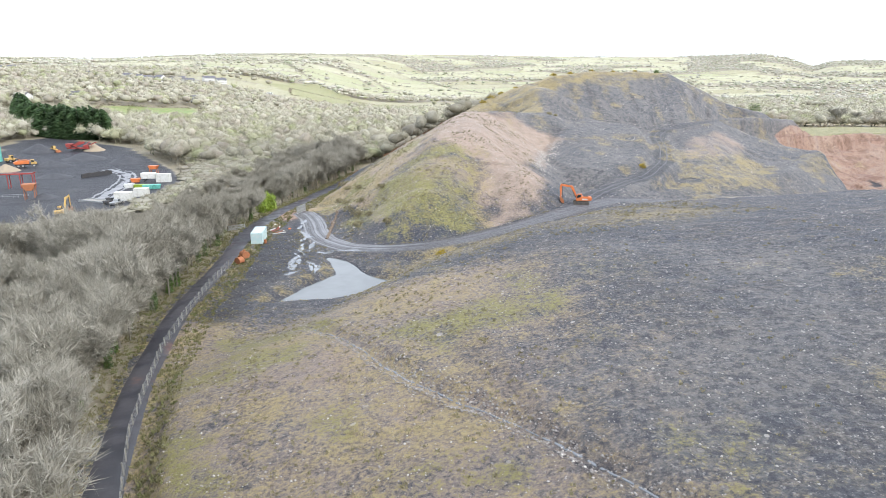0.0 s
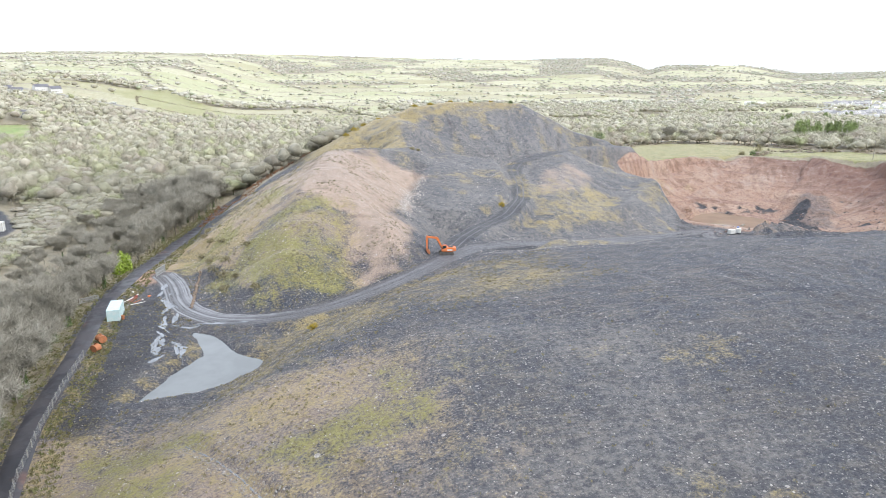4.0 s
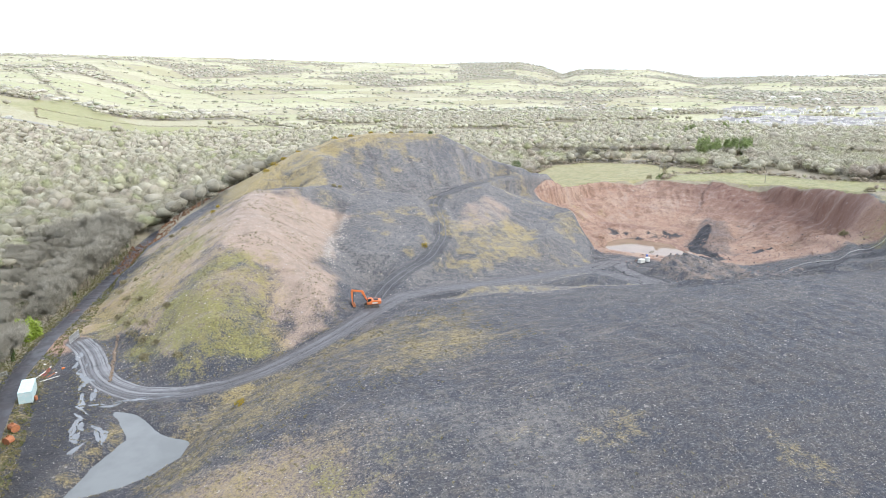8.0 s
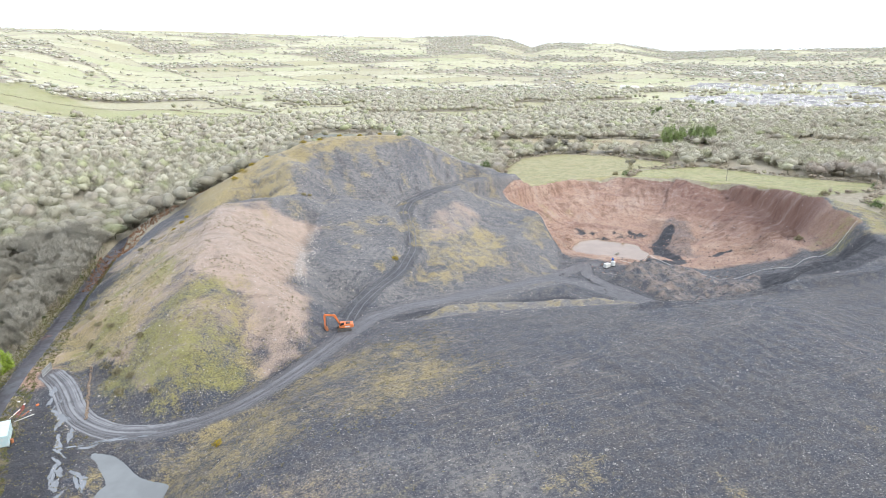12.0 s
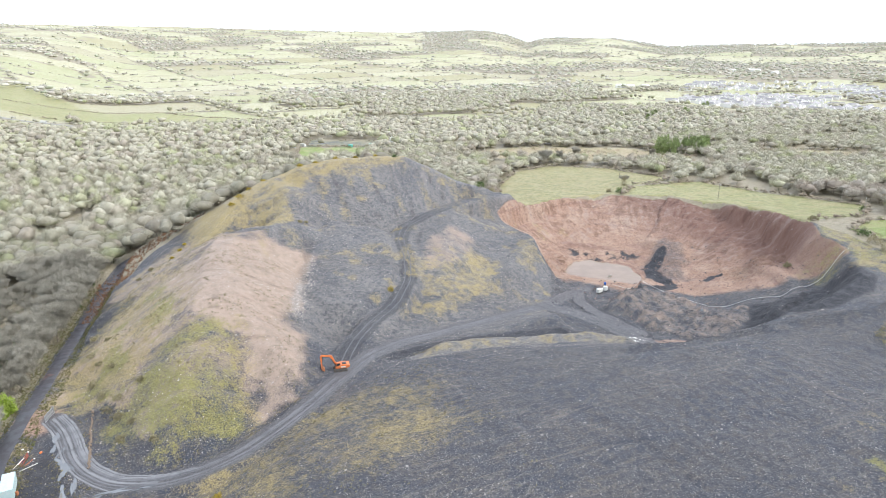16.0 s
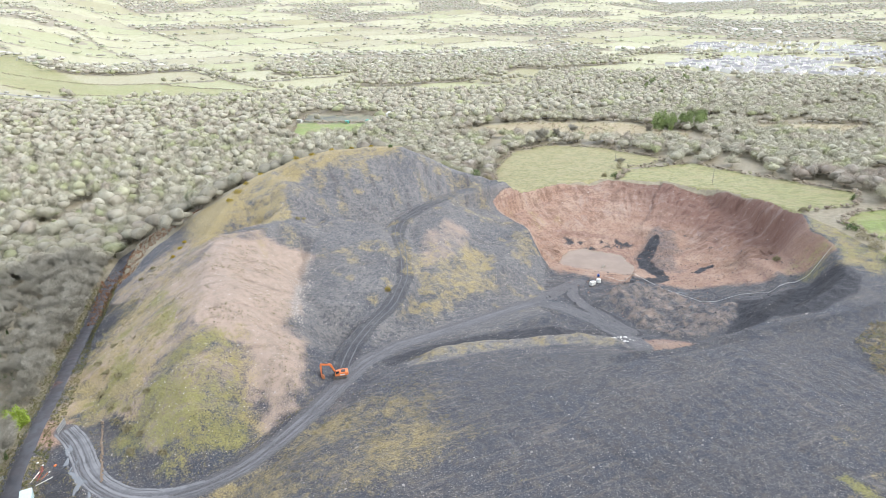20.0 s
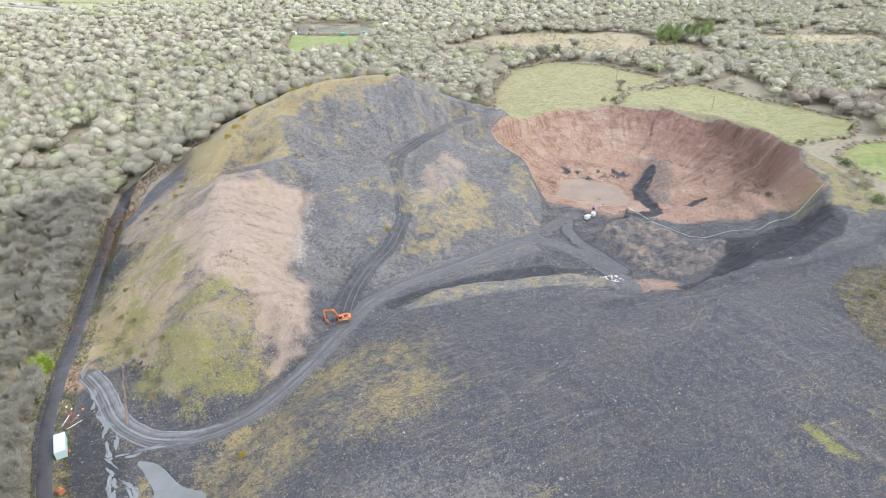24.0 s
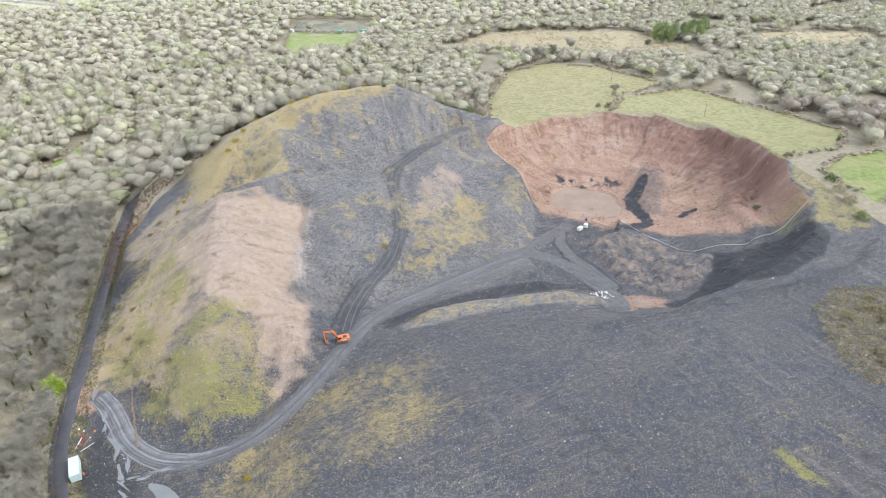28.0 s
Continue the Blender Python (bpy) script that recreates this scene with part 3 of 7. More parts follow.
# grass on the mound and on the flanks of the lower tip
ochre_z = np.maximum(ochre_z, (0.3 + 0.7 * fbm(GX / 3, GY / 3 + 50)) * sst(-6, 4, wob2 * 0.9 + inside(GX, GY, [(95, 222), (110, 235), (114, 228), (102, 207), (86, 196), (74, 189.5), (69, 195), (82, 206)]) + wob * 0.3))
pink_z = np.maximum(pink_z, 0.75 * sst(-4, 4, inside(GX, GY, [(85, 235), (98, 252), (110, 254), (112, 240), (96, 223), (82, 219)]) + wob * 0.3 + wob2 * 0.9) * (0.4 + 0.7 * fbm(GX / 3 + 3, GY / 3)))
ochre_z = np.maximum(ochre_z, 0.42 * sst(0.45, 0.7, fbm(GX / 5 + 8, GY / 12)) * sst(42, 34, d_b) * (side_b < 0))
q = GY - np.interp(GX, [-30, -15, 0, 20, 60, 120, 160], [72, 84, 98, 102, 104, 118, 126])
strip = sst(-6, 8, q) * sst(46, 36, q) * sst(75, 40, GX) * sst(-25, -8, GX)
ochre_z = np.maximum(ochre_z, strip * (0.08 + 0.72 * fbm(GX / 9 + 4, GY / 9)))
west = sst(42, 0, GX + wob) * sst(104, 84, GY) * (in_site > 0)
pink_z = np.maximum(pink_z, west * (0.38 + 0.4 * fbm(GX / 12 + 60, GY / 12)))
ochre_z = np.maximum(ochre_z, west * (0.1 + 0.62 * fbm(GX / 8, GY / 8 + 7)))
moss_z = np.maximum(moss_z, west * 0.62 * sst(0.40, 0.68, fbm(GX / 10 + 30, GY / 10)))
ochre_z = np.maximum(ochre_z, 0.42 * sst(0.60, 0.74, fbm(GX / 7 + 70, GY / 7)) * sst(95, 70, GY) * (GX > 0))
moss_z = np.maximum(moss_z, 0.8 * sst(4.5, 1, np.hypot((GX - 116) * 1.2, (GY - 63) * 0.5) + wob2 * 0.5))
COPSE = [(158, 92), (166, 104), (178, 108), (198, 100), (200, 60), (160, 60), (153, 80)]
copse_in = sst(-3, 3, inside(GX, GY, COPSE) + wob2 * 0.3)
ochre_z = np.maximum(ochre_z, copse_in * 0.4)
ochre_z = np.maximum(ochre_z, 0.5 * sst(0.5, 0.68, fbm(GX / 8 + 33, GY / 8)) * (GX > 42) * sst(180, 195, GY) * (inside(GX, GY, PIT) < 0) * (in_site > 0))
# pit
p_in = inside(GX, GY, PIT)
red_z = sst(-0.6, 0.6, p_in) * sst(-3, 6, (GX - 146) * 0.6 + (GY - 222) * 0.5 + wob * 0.5)
red_z = np.maximum(red_z, sst(-1, 1, p_in) * sst(184, 200, GX) * sst(150, 164, GY + wob + 0.35 * (GX - 205)))
heap_d = line(GX, GY, [(208, 232, 0), (199, 221, 0), (191, 210, 0)])[0]
red_z = red_z * (1 - 0.48 * sst(13, 5, heap_d + wob * 0.8))
hum = sst(-2, 3, inside(GX, GY, [(146, 192), (158, 192), (171, 187), (175, 171), (180, 158), (179, 153), (171, 146), (160, 143), (147, 140.5), (141, 146), (140, 161), (141, 180)]) + wob * 0.3)
pink_z = np.maximum(pink_z, hum * (0.1 + 0.65 * fbm(GX / 3 + 15, GY / 3)))
red_z = np.maximum(red_z, 0.7 * sst(-2, 2, inside(GX, GY, [(133, 152), (142, 147), (148, 140), (139, 134), (128, 139)]) + wob * 0.3))
black_z = sst(-1.5, 1.5, wob * 0.3 + inside(GX, GY, [(180, 158), (187, 149.5), (203, 146.5), (206, 138), (204, 131), (191, 122), (172, 119), (156, 124), (150, 130), (141, 133), (140, 138), (150, 139), (160, 141.5), (171, 146.5)]))
black_z = np.maximum(black_z, 0.95 * sst(3.6, 1.2, line(GX, GY, [(204, 231, 0), (195, 224.5, 0), (188.5, 219, 0), (187, 211, 0), (183, 200, 0)])[0] + wob * 0.3 + wob2 * 0.25))
black_z = np.maximum(black_z, 0.85 * sst(2.6, 1.0, line(GX, GY, [(196, 193, 0), (205, 196, 0)])[0] + wob * 0.2))
black_z = np.maximum(black_z, 0.9 * sst(2.8, 1.2, line(GX, GY, [(155, 190, 0), (169, 194, 0), (182, 196.5, 0)])[0] + wob * 0.2))
for a_, b_, c_, d_ in ((171, 254, 178, 246), (187, 245, 194, 238), (205, 234, 217, 228)):
    black_z = np.maximum(black_z, 0.8 * sst(6, 1.0, line(GX, GY, [(a_, b_, 0), (c_, d_, 0)])[0] + wob * 0.5) * sst(0.34, 0.62, fbm(GX / 2.2, GY / 2.2)))
black_z = np.maximum(black_z, 0.6 * sst(4.4, 3.0, np.minimum(line(GX, GY, PITWAY)[0], line(GX, GY, RINGWAY)[0]) + wob * 0.1))
black_z = np.maximum(black_z, 0.7 * sst(4.2, 2.4, line(GX, GY, LOWROAD)[0] + wob * 0.12))
black_z = np.maximum(black_z, 0.56 * sst(3.9, 2.9, line(GX, GY, CLIMB)[0] + wob * 0.08))
black_z = np.maximum(black_z, (0.6 + 0.5 * fbm(GX / 14, GY / 14)) * sst(-4, 4, inside(GX, GY, YARD)))
black_z = np.maximum(black_z, 0.85 * sst(4, 1, inside(GX, GY, [(-35, 250), (-27, 238), (-22, 229), (-24, 219), (-31, 221), (-36, 232)]) * -1 + wob * 0.15))
west_pale = 0.62 * sst(108, 90, GY) * sst(75, 45, GX) * (0.4 + 0.8 * fbm(GX / 13 + 3, GY / 13)) * (in_site > 0)
pale_z = sst(160, 185, GY) * sst(12, 30, GX) * (in_site > 0) * (p_in < 0) * (0.55 + 0.5 * slope_n)
apron = sst(-3, 3, wob * 0.3 + inside(GX, GY, [(-41, 90), (-42, 150), (-36, 158), (-30, 140), (-25, 131), (-30, 110), (-31, 100), (-30, 88)]))
black_z = np.maximum(black_z, 0.62 * apron)
ochre_z = np.maximum(ochre_z, 0.9 * fbm(GX / 2 + 4, GY / 2) * sst(3.4, 0.4, line(GX, GY, [(-31, 102, 0), (-27, 113, 0), (-22.5, 118, 0), (-22, 124, 0)])[0] + wob2 * 0.1))
ochre_z = np.maximum(ochre_z, (0.1 + 0.7 * fbm(GX / 3, GY / 3)) * sst(8, 3.5, line(GX, GY, LANE)[0] + wob2 * 0.2) * (GX > -46) * (GY < 160))
pale_z = np.maximum(pale_z * 0.75, west_pale)
green_pit = sst(-4, 4, inside(GX, GY, [(238, 184), (222, 168), (205, 165), (200, 150), (210, 140), (226, 150)]) + wob * 0.4)
ochre_z = np.maximum(ochre_z, 0.55 * green_pit * fbm(GX / 4, GY / 4))
moss_z = np.maximum(moss_z, 0.7 * green_pit * fbm(GX / 5 + 9, GY / 5))
bank_d = line(GX, GY, [(60, 159, 0), (84, 161, 0), (98, 159.5, 0), (110, 155, 0), (121, 148.5, 0)])[0]
ochre_z = np.maximum(ochre_z, 0.75 * sst(6.5, 2.5, bank_d + wob2 * 0.3) * (0.1 + 0.9 * fbm(GX / 3 + 36, GY / 3)))
pale_z = np.maximum(pale_z, 0.7 * sst(7.5, 3.5, bank_d + wob2 * 0.3))
rough_e = sst(-3, 3, inside(GX, GY, [(224, 171), (240, 182), (246, 160), (236, 138), (222, 128), (206, 128), (205, 140), (216, 150)]) + wob * 0.4)
ochre_z = np.maximum(ochre_z, rough_e * (0.2 + 0.8 * fbm(GX / 4 + 6, GY / 4)))
moss_z = np.maximum(moss_z, rough_e * (0.1 + 0.7 * fbm(GX / 6 + 16, GY / 6)))
d_t = np.minimum.reduce([line(GX, GY, HAUL)[0], line(GX, GY, PITWAY)[0] - 0.5, line(GX, GY, RINGWAY)[0] + 0.6])
wheel_z = 0.8 * sst(3.8, 2.2, d_t)
scree_z = 0.75 * sst(-1.5, 2, inside(GX, GY, [(42.5, 233), (40, 224), (34.5, 212), (30.5, 199), (28, 186), (26, 188), (28, 201), (32, 214), (36.5, 224), (39, 231)]) + wob * 0.25)
scree_z = np.maximum(scree_z, 0.3 * sst(1.3, 0.3, line(GX, GY, DITCH)[0]))
field_z = np.zeros_like(GX)
tint = np.zeros(GX.shape + (4,)); tint[..., :] = (0.24, 0.23, 0.09, 1)
far_k, far_e = far_fields(GX, GY)
field_z[farmed(GX, GY)] = 1
tone = far_k[..., None]
# straw and green tones, raised to carry the pale haze of distance
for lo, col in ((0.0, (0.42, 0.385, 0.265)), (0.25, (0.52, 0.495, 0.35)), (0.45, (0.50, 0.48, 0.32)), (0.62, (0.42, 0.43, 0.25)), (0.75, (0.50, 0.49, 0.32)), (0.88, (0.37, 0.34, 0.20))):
    tint[..., :3] = np.where(tone >= lo, np.array(col), tint[..., :3])
for poly, tone in FIELDS:
    on = inside(GX, GY, poly) > 0
    field_z[on] = 1 * (p_in[on] < 0.2)
    tint[on, :3] = tone
wood_z = np.maximum(wood_z, copse_in * 0.4)
yard_in = sst(-4, 4, inside(GX, GY, YARD))
wood_z = wood_z * (1 - yard_in)
wood_z = wood_z * (1 - sst(3.4, 2.4, line(GX, GY, LANE)[0]))
red_z = np.maximum(red_z, 0.9 * sst(9, 3, np.hypot(GX + 40, (GY - 170) * 0.8) + wob * 0.4))
red_z = np.maximum(red_z, yard_in * 0.5 * sst(40, 18, np.hypot(GX + 128, GY - 205)))
around = np.arctan2(GY - 215, GX - 180) + (fbm(GX / 17 + 5, GY / 17) - 0.5) * 0.14
streak = 0.5 + 0.5 * (fbm((GX * 0.98 + GY * 0.2) / 1.9, (GY * 0.98 - GX * 0.2) / 30, 3) - 0.5) * (GY < 118) * sst(0.35, 0.6, fbm(GX / 25, GY / 25 + 12))
streak = np.where((d_b < 45) & (side_b < 0) & (GX > 38), 0.5 + 0.6 * (fbm(s_b / 1.8, d_b / 9, 3) - 0.5), streak)
d_tip, tz_, s_tip, side_tip = line(GX, GY, TIP)
streak = np.where((tip_on > 0.1) & (GX < 33) & (GY < 248), 0.5 + 0.55 * (fbm(s_tip / 2.0 + 9 * (side_tip > 0), d_tip / 9, 3) - 0.5), streak)
# pit wall: colour streaks, made strong to deepen the gullies' soft shading
streak = np.where(p_in > 0, 0.5 + (1.5 * sst(44, 30, p_in) * sst(185, 205, GY)) * (0.55 * fbm(around * 75, p_in / 14, 3) + 0.45 * fbm(GX / 3, GY / 3 + 8, 3) - 0.5), streak)
for name, layers in (("zone_a", (wood_z, pink_z, red_z, moss_z)), ("zone_b", (wheel_z, ochre_z, field_z, scree_z)), ("zone_c", (black_z, pale_z, hum, streak)), ("field_tint", None)):
    att = gm.color_attributes.new(name, "FLOAT_COLOR", "POINT")
    data = tint if layers is None else np.stack(layers, -1)
    att.data.foreach_set("color", data.astype(np.float32).ravel())
gm.materials.append(M_GROUND)
ground = tagged(new("ground", gm), "dark shale spoil ground with tips, pit, tracks and farmland", "ground", kind="structure")

# ---- helpers for building things ----
def mesh_of(name, verts, faces, mats, smooth=False, tint=None):
    me = bpy.data.meshes.new(name)
    if isinstance(verts, np.ndarray) and isinstance(faces, np.ndarray):
        n, per = len(faces), faces.shape[1]
        me.vertices.add(len(verts))
        me.vertices.foreach_set("co", verts.astype(np.float32).ravel())
        me.loops.add(n * per)
        me.loops.foreach_set("vertex_index", faces.astype(np.int32).ravel())
        me.polygons.add(n)
        me.polygons.foreach_set("loop_start", np.arange(0, n * per, per, dtype=np.int32))
        me.update(calc_edges=True)
    else:
        me.from_pydata(verts if isinstance(verts, list) else verts.tolist(), [], faces if isinstance(faces, list) else faces.tolist())
    for m in mats if isinstance(mats, (list, tuple)) else [mats]:
        me.materials.append(m)
    if smooth:
        me.polygons.foreach_set("use_smooth", [True] * len(me.polygons))
    if tint is not None:
        att = me.color_attributes.new("tint", "FLOAT_COLOR", "POINT")
        att.data.foreach_set("color", np.asarray(tint, np.float32).ravel())
    return me


def part(name, bm, mat, parent=None, label="", bevel=0.0):
    """One mesh object under a thing or under a part."""
    if bevel:
        bmesh.ops.bevel(bm, geom=[e for e in bm.edges if e.calc_length() > bevel * 3], offset=bevel, segments=1, affect="EDGES", clamp_overlap=True)
    me = bpy.data.meshes.new(name)
    bm.to_mesh(me)
    bm.free()
    me.materials.append(mat)
    ob = new(name, me)
    ob.parent = parent
    if label:
        tagged(ob, label)
    return ob


def thing(name, x, y, turn=0.0, label="", category="", group="", z=None, lean=(0, 0)):
    ob = new(name)
    ob.empty_display_size = 0.3
    ob.matrix_world = pose(x, y, ground_z(x, y) if z is None else z, lean[0], lean[1], turn)
    return tagged(ob, label, category, group)


def ground_z(x, y):
    return float(height(np.array([x]), np.array([y]))[0])


def box(w, d, h, at=(0, 0, 0), bm=None, rot=None):
    """A box on its base centre."""
    bm = bm or bmesh.new()
    m = Matrix.Translation(at) @ (rot or Matrix()) @ Matrix.Translation((0, 0, h / 2)) @ Matrix.Diagonal((w, d, h, 1))
    bmesh.ops.create_cube(bm, size=1, matrix=m)
    return bm


def tube(a, b, r0, r1=None, n=8, bm=None):
    """A capped, tapered tube from a to b."""
    bm = bm or bmesh.new()
    a, b = Vector(a), Vector(b)
    m = Matrix.Translation((a + b) / 2) @ (b - a).to_track_quat("Z", "Y").to_matrix().to_4x4()
    bmesh.ops.create_cone(bm, cap_ends=True, segments=n, radius1=r0, radius2=r0 if r1 is None else r1, depth=(b - a).length, matrix=m)
    return bm


def prism(outline, width, at=0.0, bm=None):
    """A side outline in x, z pushed out along y."""
    bm = bm or bmesh.new()
    f = bm.faces.new([bm.verts.new((x, at - width / 2, z)) for x, z in outline])
    e = bmesh.ops.extrude_face_region(bm, geom=[f])
    bmesh.ops.translate(bm, verts=[v for v in e["geom"] if isinstance(v, bmesh.types.BMVert)], vec=(0, width, 0))
    bmesh.ops.recalc_face_normals(bm, faces=bm.faces)
    return bm


def water_material(name, col, rough=0.04):
    m, nt, b = material(name, rough)
    c = mixcol(nt, soft(nt, grain(nt, 0.12), 0.35, 0.65), col, tuple(v * 0.85 for v in col))
    nt.links.new(c, b.inputs["Base Color"])
    b.inputs["IOR"].default_value = 1.33
    relief(nt, b, grain(nt, 2.5, 3), 0.03, 0.02)
    return m


def asphalt_material():
    m, nt, b = material("wet_asphalt", 0.5)
    big, fine = grain(nt, 0.25, 5), grain(nt, 6, 4)
    c = mixcol(nt, soft(nt, big, 0.35, 0.65), (0.036, 0.037, 0.045), (0.058, 0.053, 0.058))
    c = mixcol(nt, soft(nt, grain(nt, 0.09, 4), 0.60, 0.68), c, (0.15, 0.075, 0.055))
    c = mixcol(nt, calc(nt, "MULTIPLY", fine, 0.3), c, (0.09, 0.088, 0.09))
    nt.links.new(c, b.inputs["Base Color"])
    nt.links.new(calc(nt, "MULTIPLY_ADD", soft(nt, big, 0.4, 0.62), 0.4, 0.4), b.inputs["Roughness"])
    relief(nt, b, fine, 0.3, 0.03)
    return m


def ribbon(name, pts, half, lift, mat, step=1.5, tag="", kind="structure", category="road", camber=0.04, wobble=0.0):
    """A strip laid along a line on the ground."""
    P = np.array([p[:2] for p in pts], float)
    seg = np.hypot(*np.diff(P, axis=0).T)
    run = np.concatenate([[0], np.cumsum(seg)])
    n = max(2, int(run[-1] / step))
    u = np.linspace(0, run[-1], n)
    ker = lambda q: np.interp(u, run, q)
    X, Y = ker(P[:, 0]), ker(P[:, 1])
    for _ in range(10):
        X[1:-1], Y[1:-1] = (X[:-2] + X[1:-1] * 2 + X[2:]) / 4, (Y[:-2] + Y[1:-1] * 2 + Y[2:]) / 4
    tx, ty = np.gradient(X), np.gradient(Y)
    l = np.hypot(tx, ty)
    nx_, ny_ = -ty / l, tx / l
    cols = np.linspace(-1, 1, 7)
    V, F = [], []
    for k, c in enumerate(cols):
        h = half * (1 + wobble * (vnoise(u / 3 + 40 * (c > 0), u * 0) - 0.5)) * c
        x, y = X + nx_ * h, Y + ny_ * h
        z = height(x, y) + lift + camber * (1 - c * c) - (0.12 if abs(c) == 1 else 0)
        V += list(zip(x, y, z))
    for k in range(6):
        F += [(k * n + i, k * n + i + 1, (k + 1) * n + i + 1, (k + 1) * n + i) for i in range(n - 1)]
    ob = new(name, mesh_of(name, V, F, mat, True))
    return tagged(ob, tag, category, kind=kind)


M_ASPHALT = asphalt_material()
ribbon("road", LANE, 1.75, 0.10, M_ASPHALT, tag="narrow wet asphalt lane with mud patches beside the wood")

# ---- water ----
M_POND = water_material("grey_pond_water", (0.17, 0.18, 0.18))
M_PITWATER = water_material("tan_pit_water", (0.23, 0.165, 0.118))
M_PUDDLE = water_material("puddle_water", (0.18, 0.19, 0.20))


def sheet(name, cx, cy, w, d, z, mat, tag, category="pond"):
    V = [(cx + w * (i / 24 - 0.5), cy + d * (j / 24 - 0.5), z) for j in range(25) for i in range(25)]
    F = [(j * 25 + i, j * 25 + i + 1, j * 25 + i + 26, j * 25 + i + 25) for j in range(24) for i in range(24)]
    return tagged(new(name, mesh_of(name, V, F, mat)), tag, category, kind="structure")


sheet("water", -18.5, 116, 24, 34, -0.22, M_POND, "grey still pond water on dark shale")
sheet("water", 170, 230, 34, 38, -7.6, M_PITWATER, "tan muddy pool at the pit bottom")

# ---- trees: bare winter wood ----
def bark_material(name, c1, c2, shared):
    m, nt, b = material(name, 0.9)
    if shared:  # many trees in one mesh: each carries its own tone
        t = nt.nodes.new("ShaderNodeVertexColor"); t.layer_name = "tint"
        c = t.outputs["Color"]
    else:
        r = nt.nodes.new("ShaderNodeObjectInfo").outputs["Random"]
        c = mixcol(nt, r, c1, c2)
    isl = nt.nodes.new("ShaderNodeNewGeometry").outputs["Random Per Island"]
    c = mixcol(nt, calc(nt, "MULTIPLY", isl, 0.35), c, (0.16, 0.14, 0.10))
    c = mixcol(nt, calc(nt, "MULTIPLY", soft(nt, grain(nt, 0.5, 3), 0.5, 0.7), 0.18), c, (0.50, 0.48, 0.40))
    c = mixcol(nt, calc(nt, "MULTIPLY", soft(nt, grain(nt, 2.2, 4, 0.75), 0.56, 0.40), 0.45), c, (0.14, 0.125, 0.095))
    nt.links.new(c, b.inputs["Base Color"])
    return m


M_BARK = bark_material("grey_lichened_bark", (0.15, 0.13, 0.10), (0.27, 0.25, 0.20), False)
M_TWIG = bark_material("bare_twigs", (0.24, 0.225, 0.18), (0.41, 0.39, 0.33), False)
M_WOODS = bark_material("woodland_twigs", None, None, True)
M_IVY = plain("ivy_leaves", (0.07, 0.12, 0.025), (0.14, 0.19, 0.04), 0.6, scale=0.8, random_tint=0.5)
M_LIME = plain("lime_spring_leaves", (0.24, 0.34, 0.03), (0.36, 0.44, 0.06), 0.6, scale=0.8)
M_GORSE = plain("gorse_blossom", (0.42, 0.30, 0.02), (0.16, 0.15, 0.03), 0.7, scale=2.0)
M_SHRUB = plain("pale_dry_shrub", (0.30, 0.26, 0.15), (0.19, 0.18, 0.09), 0.9, scale=1.2, random_tint=0.4)
M_CONIFER = plain("dark_conifer_needles", (0.05, 0.10, 0.035), (0.10, 0.16, 0.055), 0.8, scale=0.8, random_tint=0.5)
veg = np.random.default_rng(11)


def slivers(base, way, length, width, rng, face=None):
    """Thin triangles from base points along given ways: twigs."""
    n = len(base)
    way = way / np.linalg.norm(way, axis=1, keepdims=True)
    side = np.cross(way, rng.normal(size=(n, 3)) if face is None else face + rng.normal(size=(n, 3)) * 0.35)
    side /= np.linalg.norm(side, axis=1, keepdims=True) + 1e-9
    tip = base + way * length[:, None]
    V = np.stack([base - side * width[:, None], base + side * width[:, None], tip], 1).reshape(-1, 3)
    return V, np.arange(3 * n).reshape(-1, 3)


def limb_tree(seed, h, spread):
    """Trunk and limbs as tapered three-sided tubes, and the twig ends that grow from them."""
    rng = np.random.default_rng(seed)
    V, F, ends = [], [], []

    def tube3(a, b, r0, r1):
        a, b = np.array(a), np.array(b)
        d = b - a
        s = np.cross(d, (0.3, 0.5, 0.8)); s /= np.linalg.norm(s) + 1e-9
        t = np.cross(d, s); t /= np.linalg.norm(t) + 1e-9
        i = len(V)
        for p, r in ((a, r0), (b, r1)):
            for k in range(3):
                w = 2.094 * k
                V.append(tuple(p + r * (math.cos(w) * s + math.sin(w) * t)))
        for k in range(3):
            F.append((i + k, i + (k + 1) % 3, i + 3 + (k + 1) % 3, i + 3 + k))

    def grow(p, d, length, r, level):
        d = d / np.linalg.norm(d)
        q = p
        for s in range(2):
            d = d + rng.normal(size=3) * 0.16 + np.array([0, 0, 0.06])
            d /= np.linalg.norm(d)
            e = q + d * length / 2
            if level < 3:
                tube3(q, e, r * (1 - 0.3 * s), r * (0.7 - 0.3 * s))
            if level >= 2:
                ends.append((q if level == 3 else e, d, length))
            q = e
            n = {0: 4, 1: 3, 2: 2}.get(level, 0)
            for _ in range(n):
                out = rng.normal(size=3); out[2] = abs(out[2]) * 0.5
                grow(q, d * 0.75 + out / np.linalg.norm(out) * spread, length * rng.uniform(0.5, 0.72), r * 0.5, level + 1)
    stem = h * rng.uniform(0.3, 0.4)
    tube3((0, 0, -0.5), (0, 0, stem), h * 0.018, h * 0.014)
    for k in range(2 + seed % 2):
        w = 6.28 * k / (2 + seed % 2) + rng.uniform(0, 1)
        grow(np.array([0, 0, stem * rng.uniform(0.6, 1)]), np.array([math.cos(w) * 0.5, math.sin(w) * 0.5, 1.0]), h * 0.42, h * 0.011, 0)
    return V, F, ends


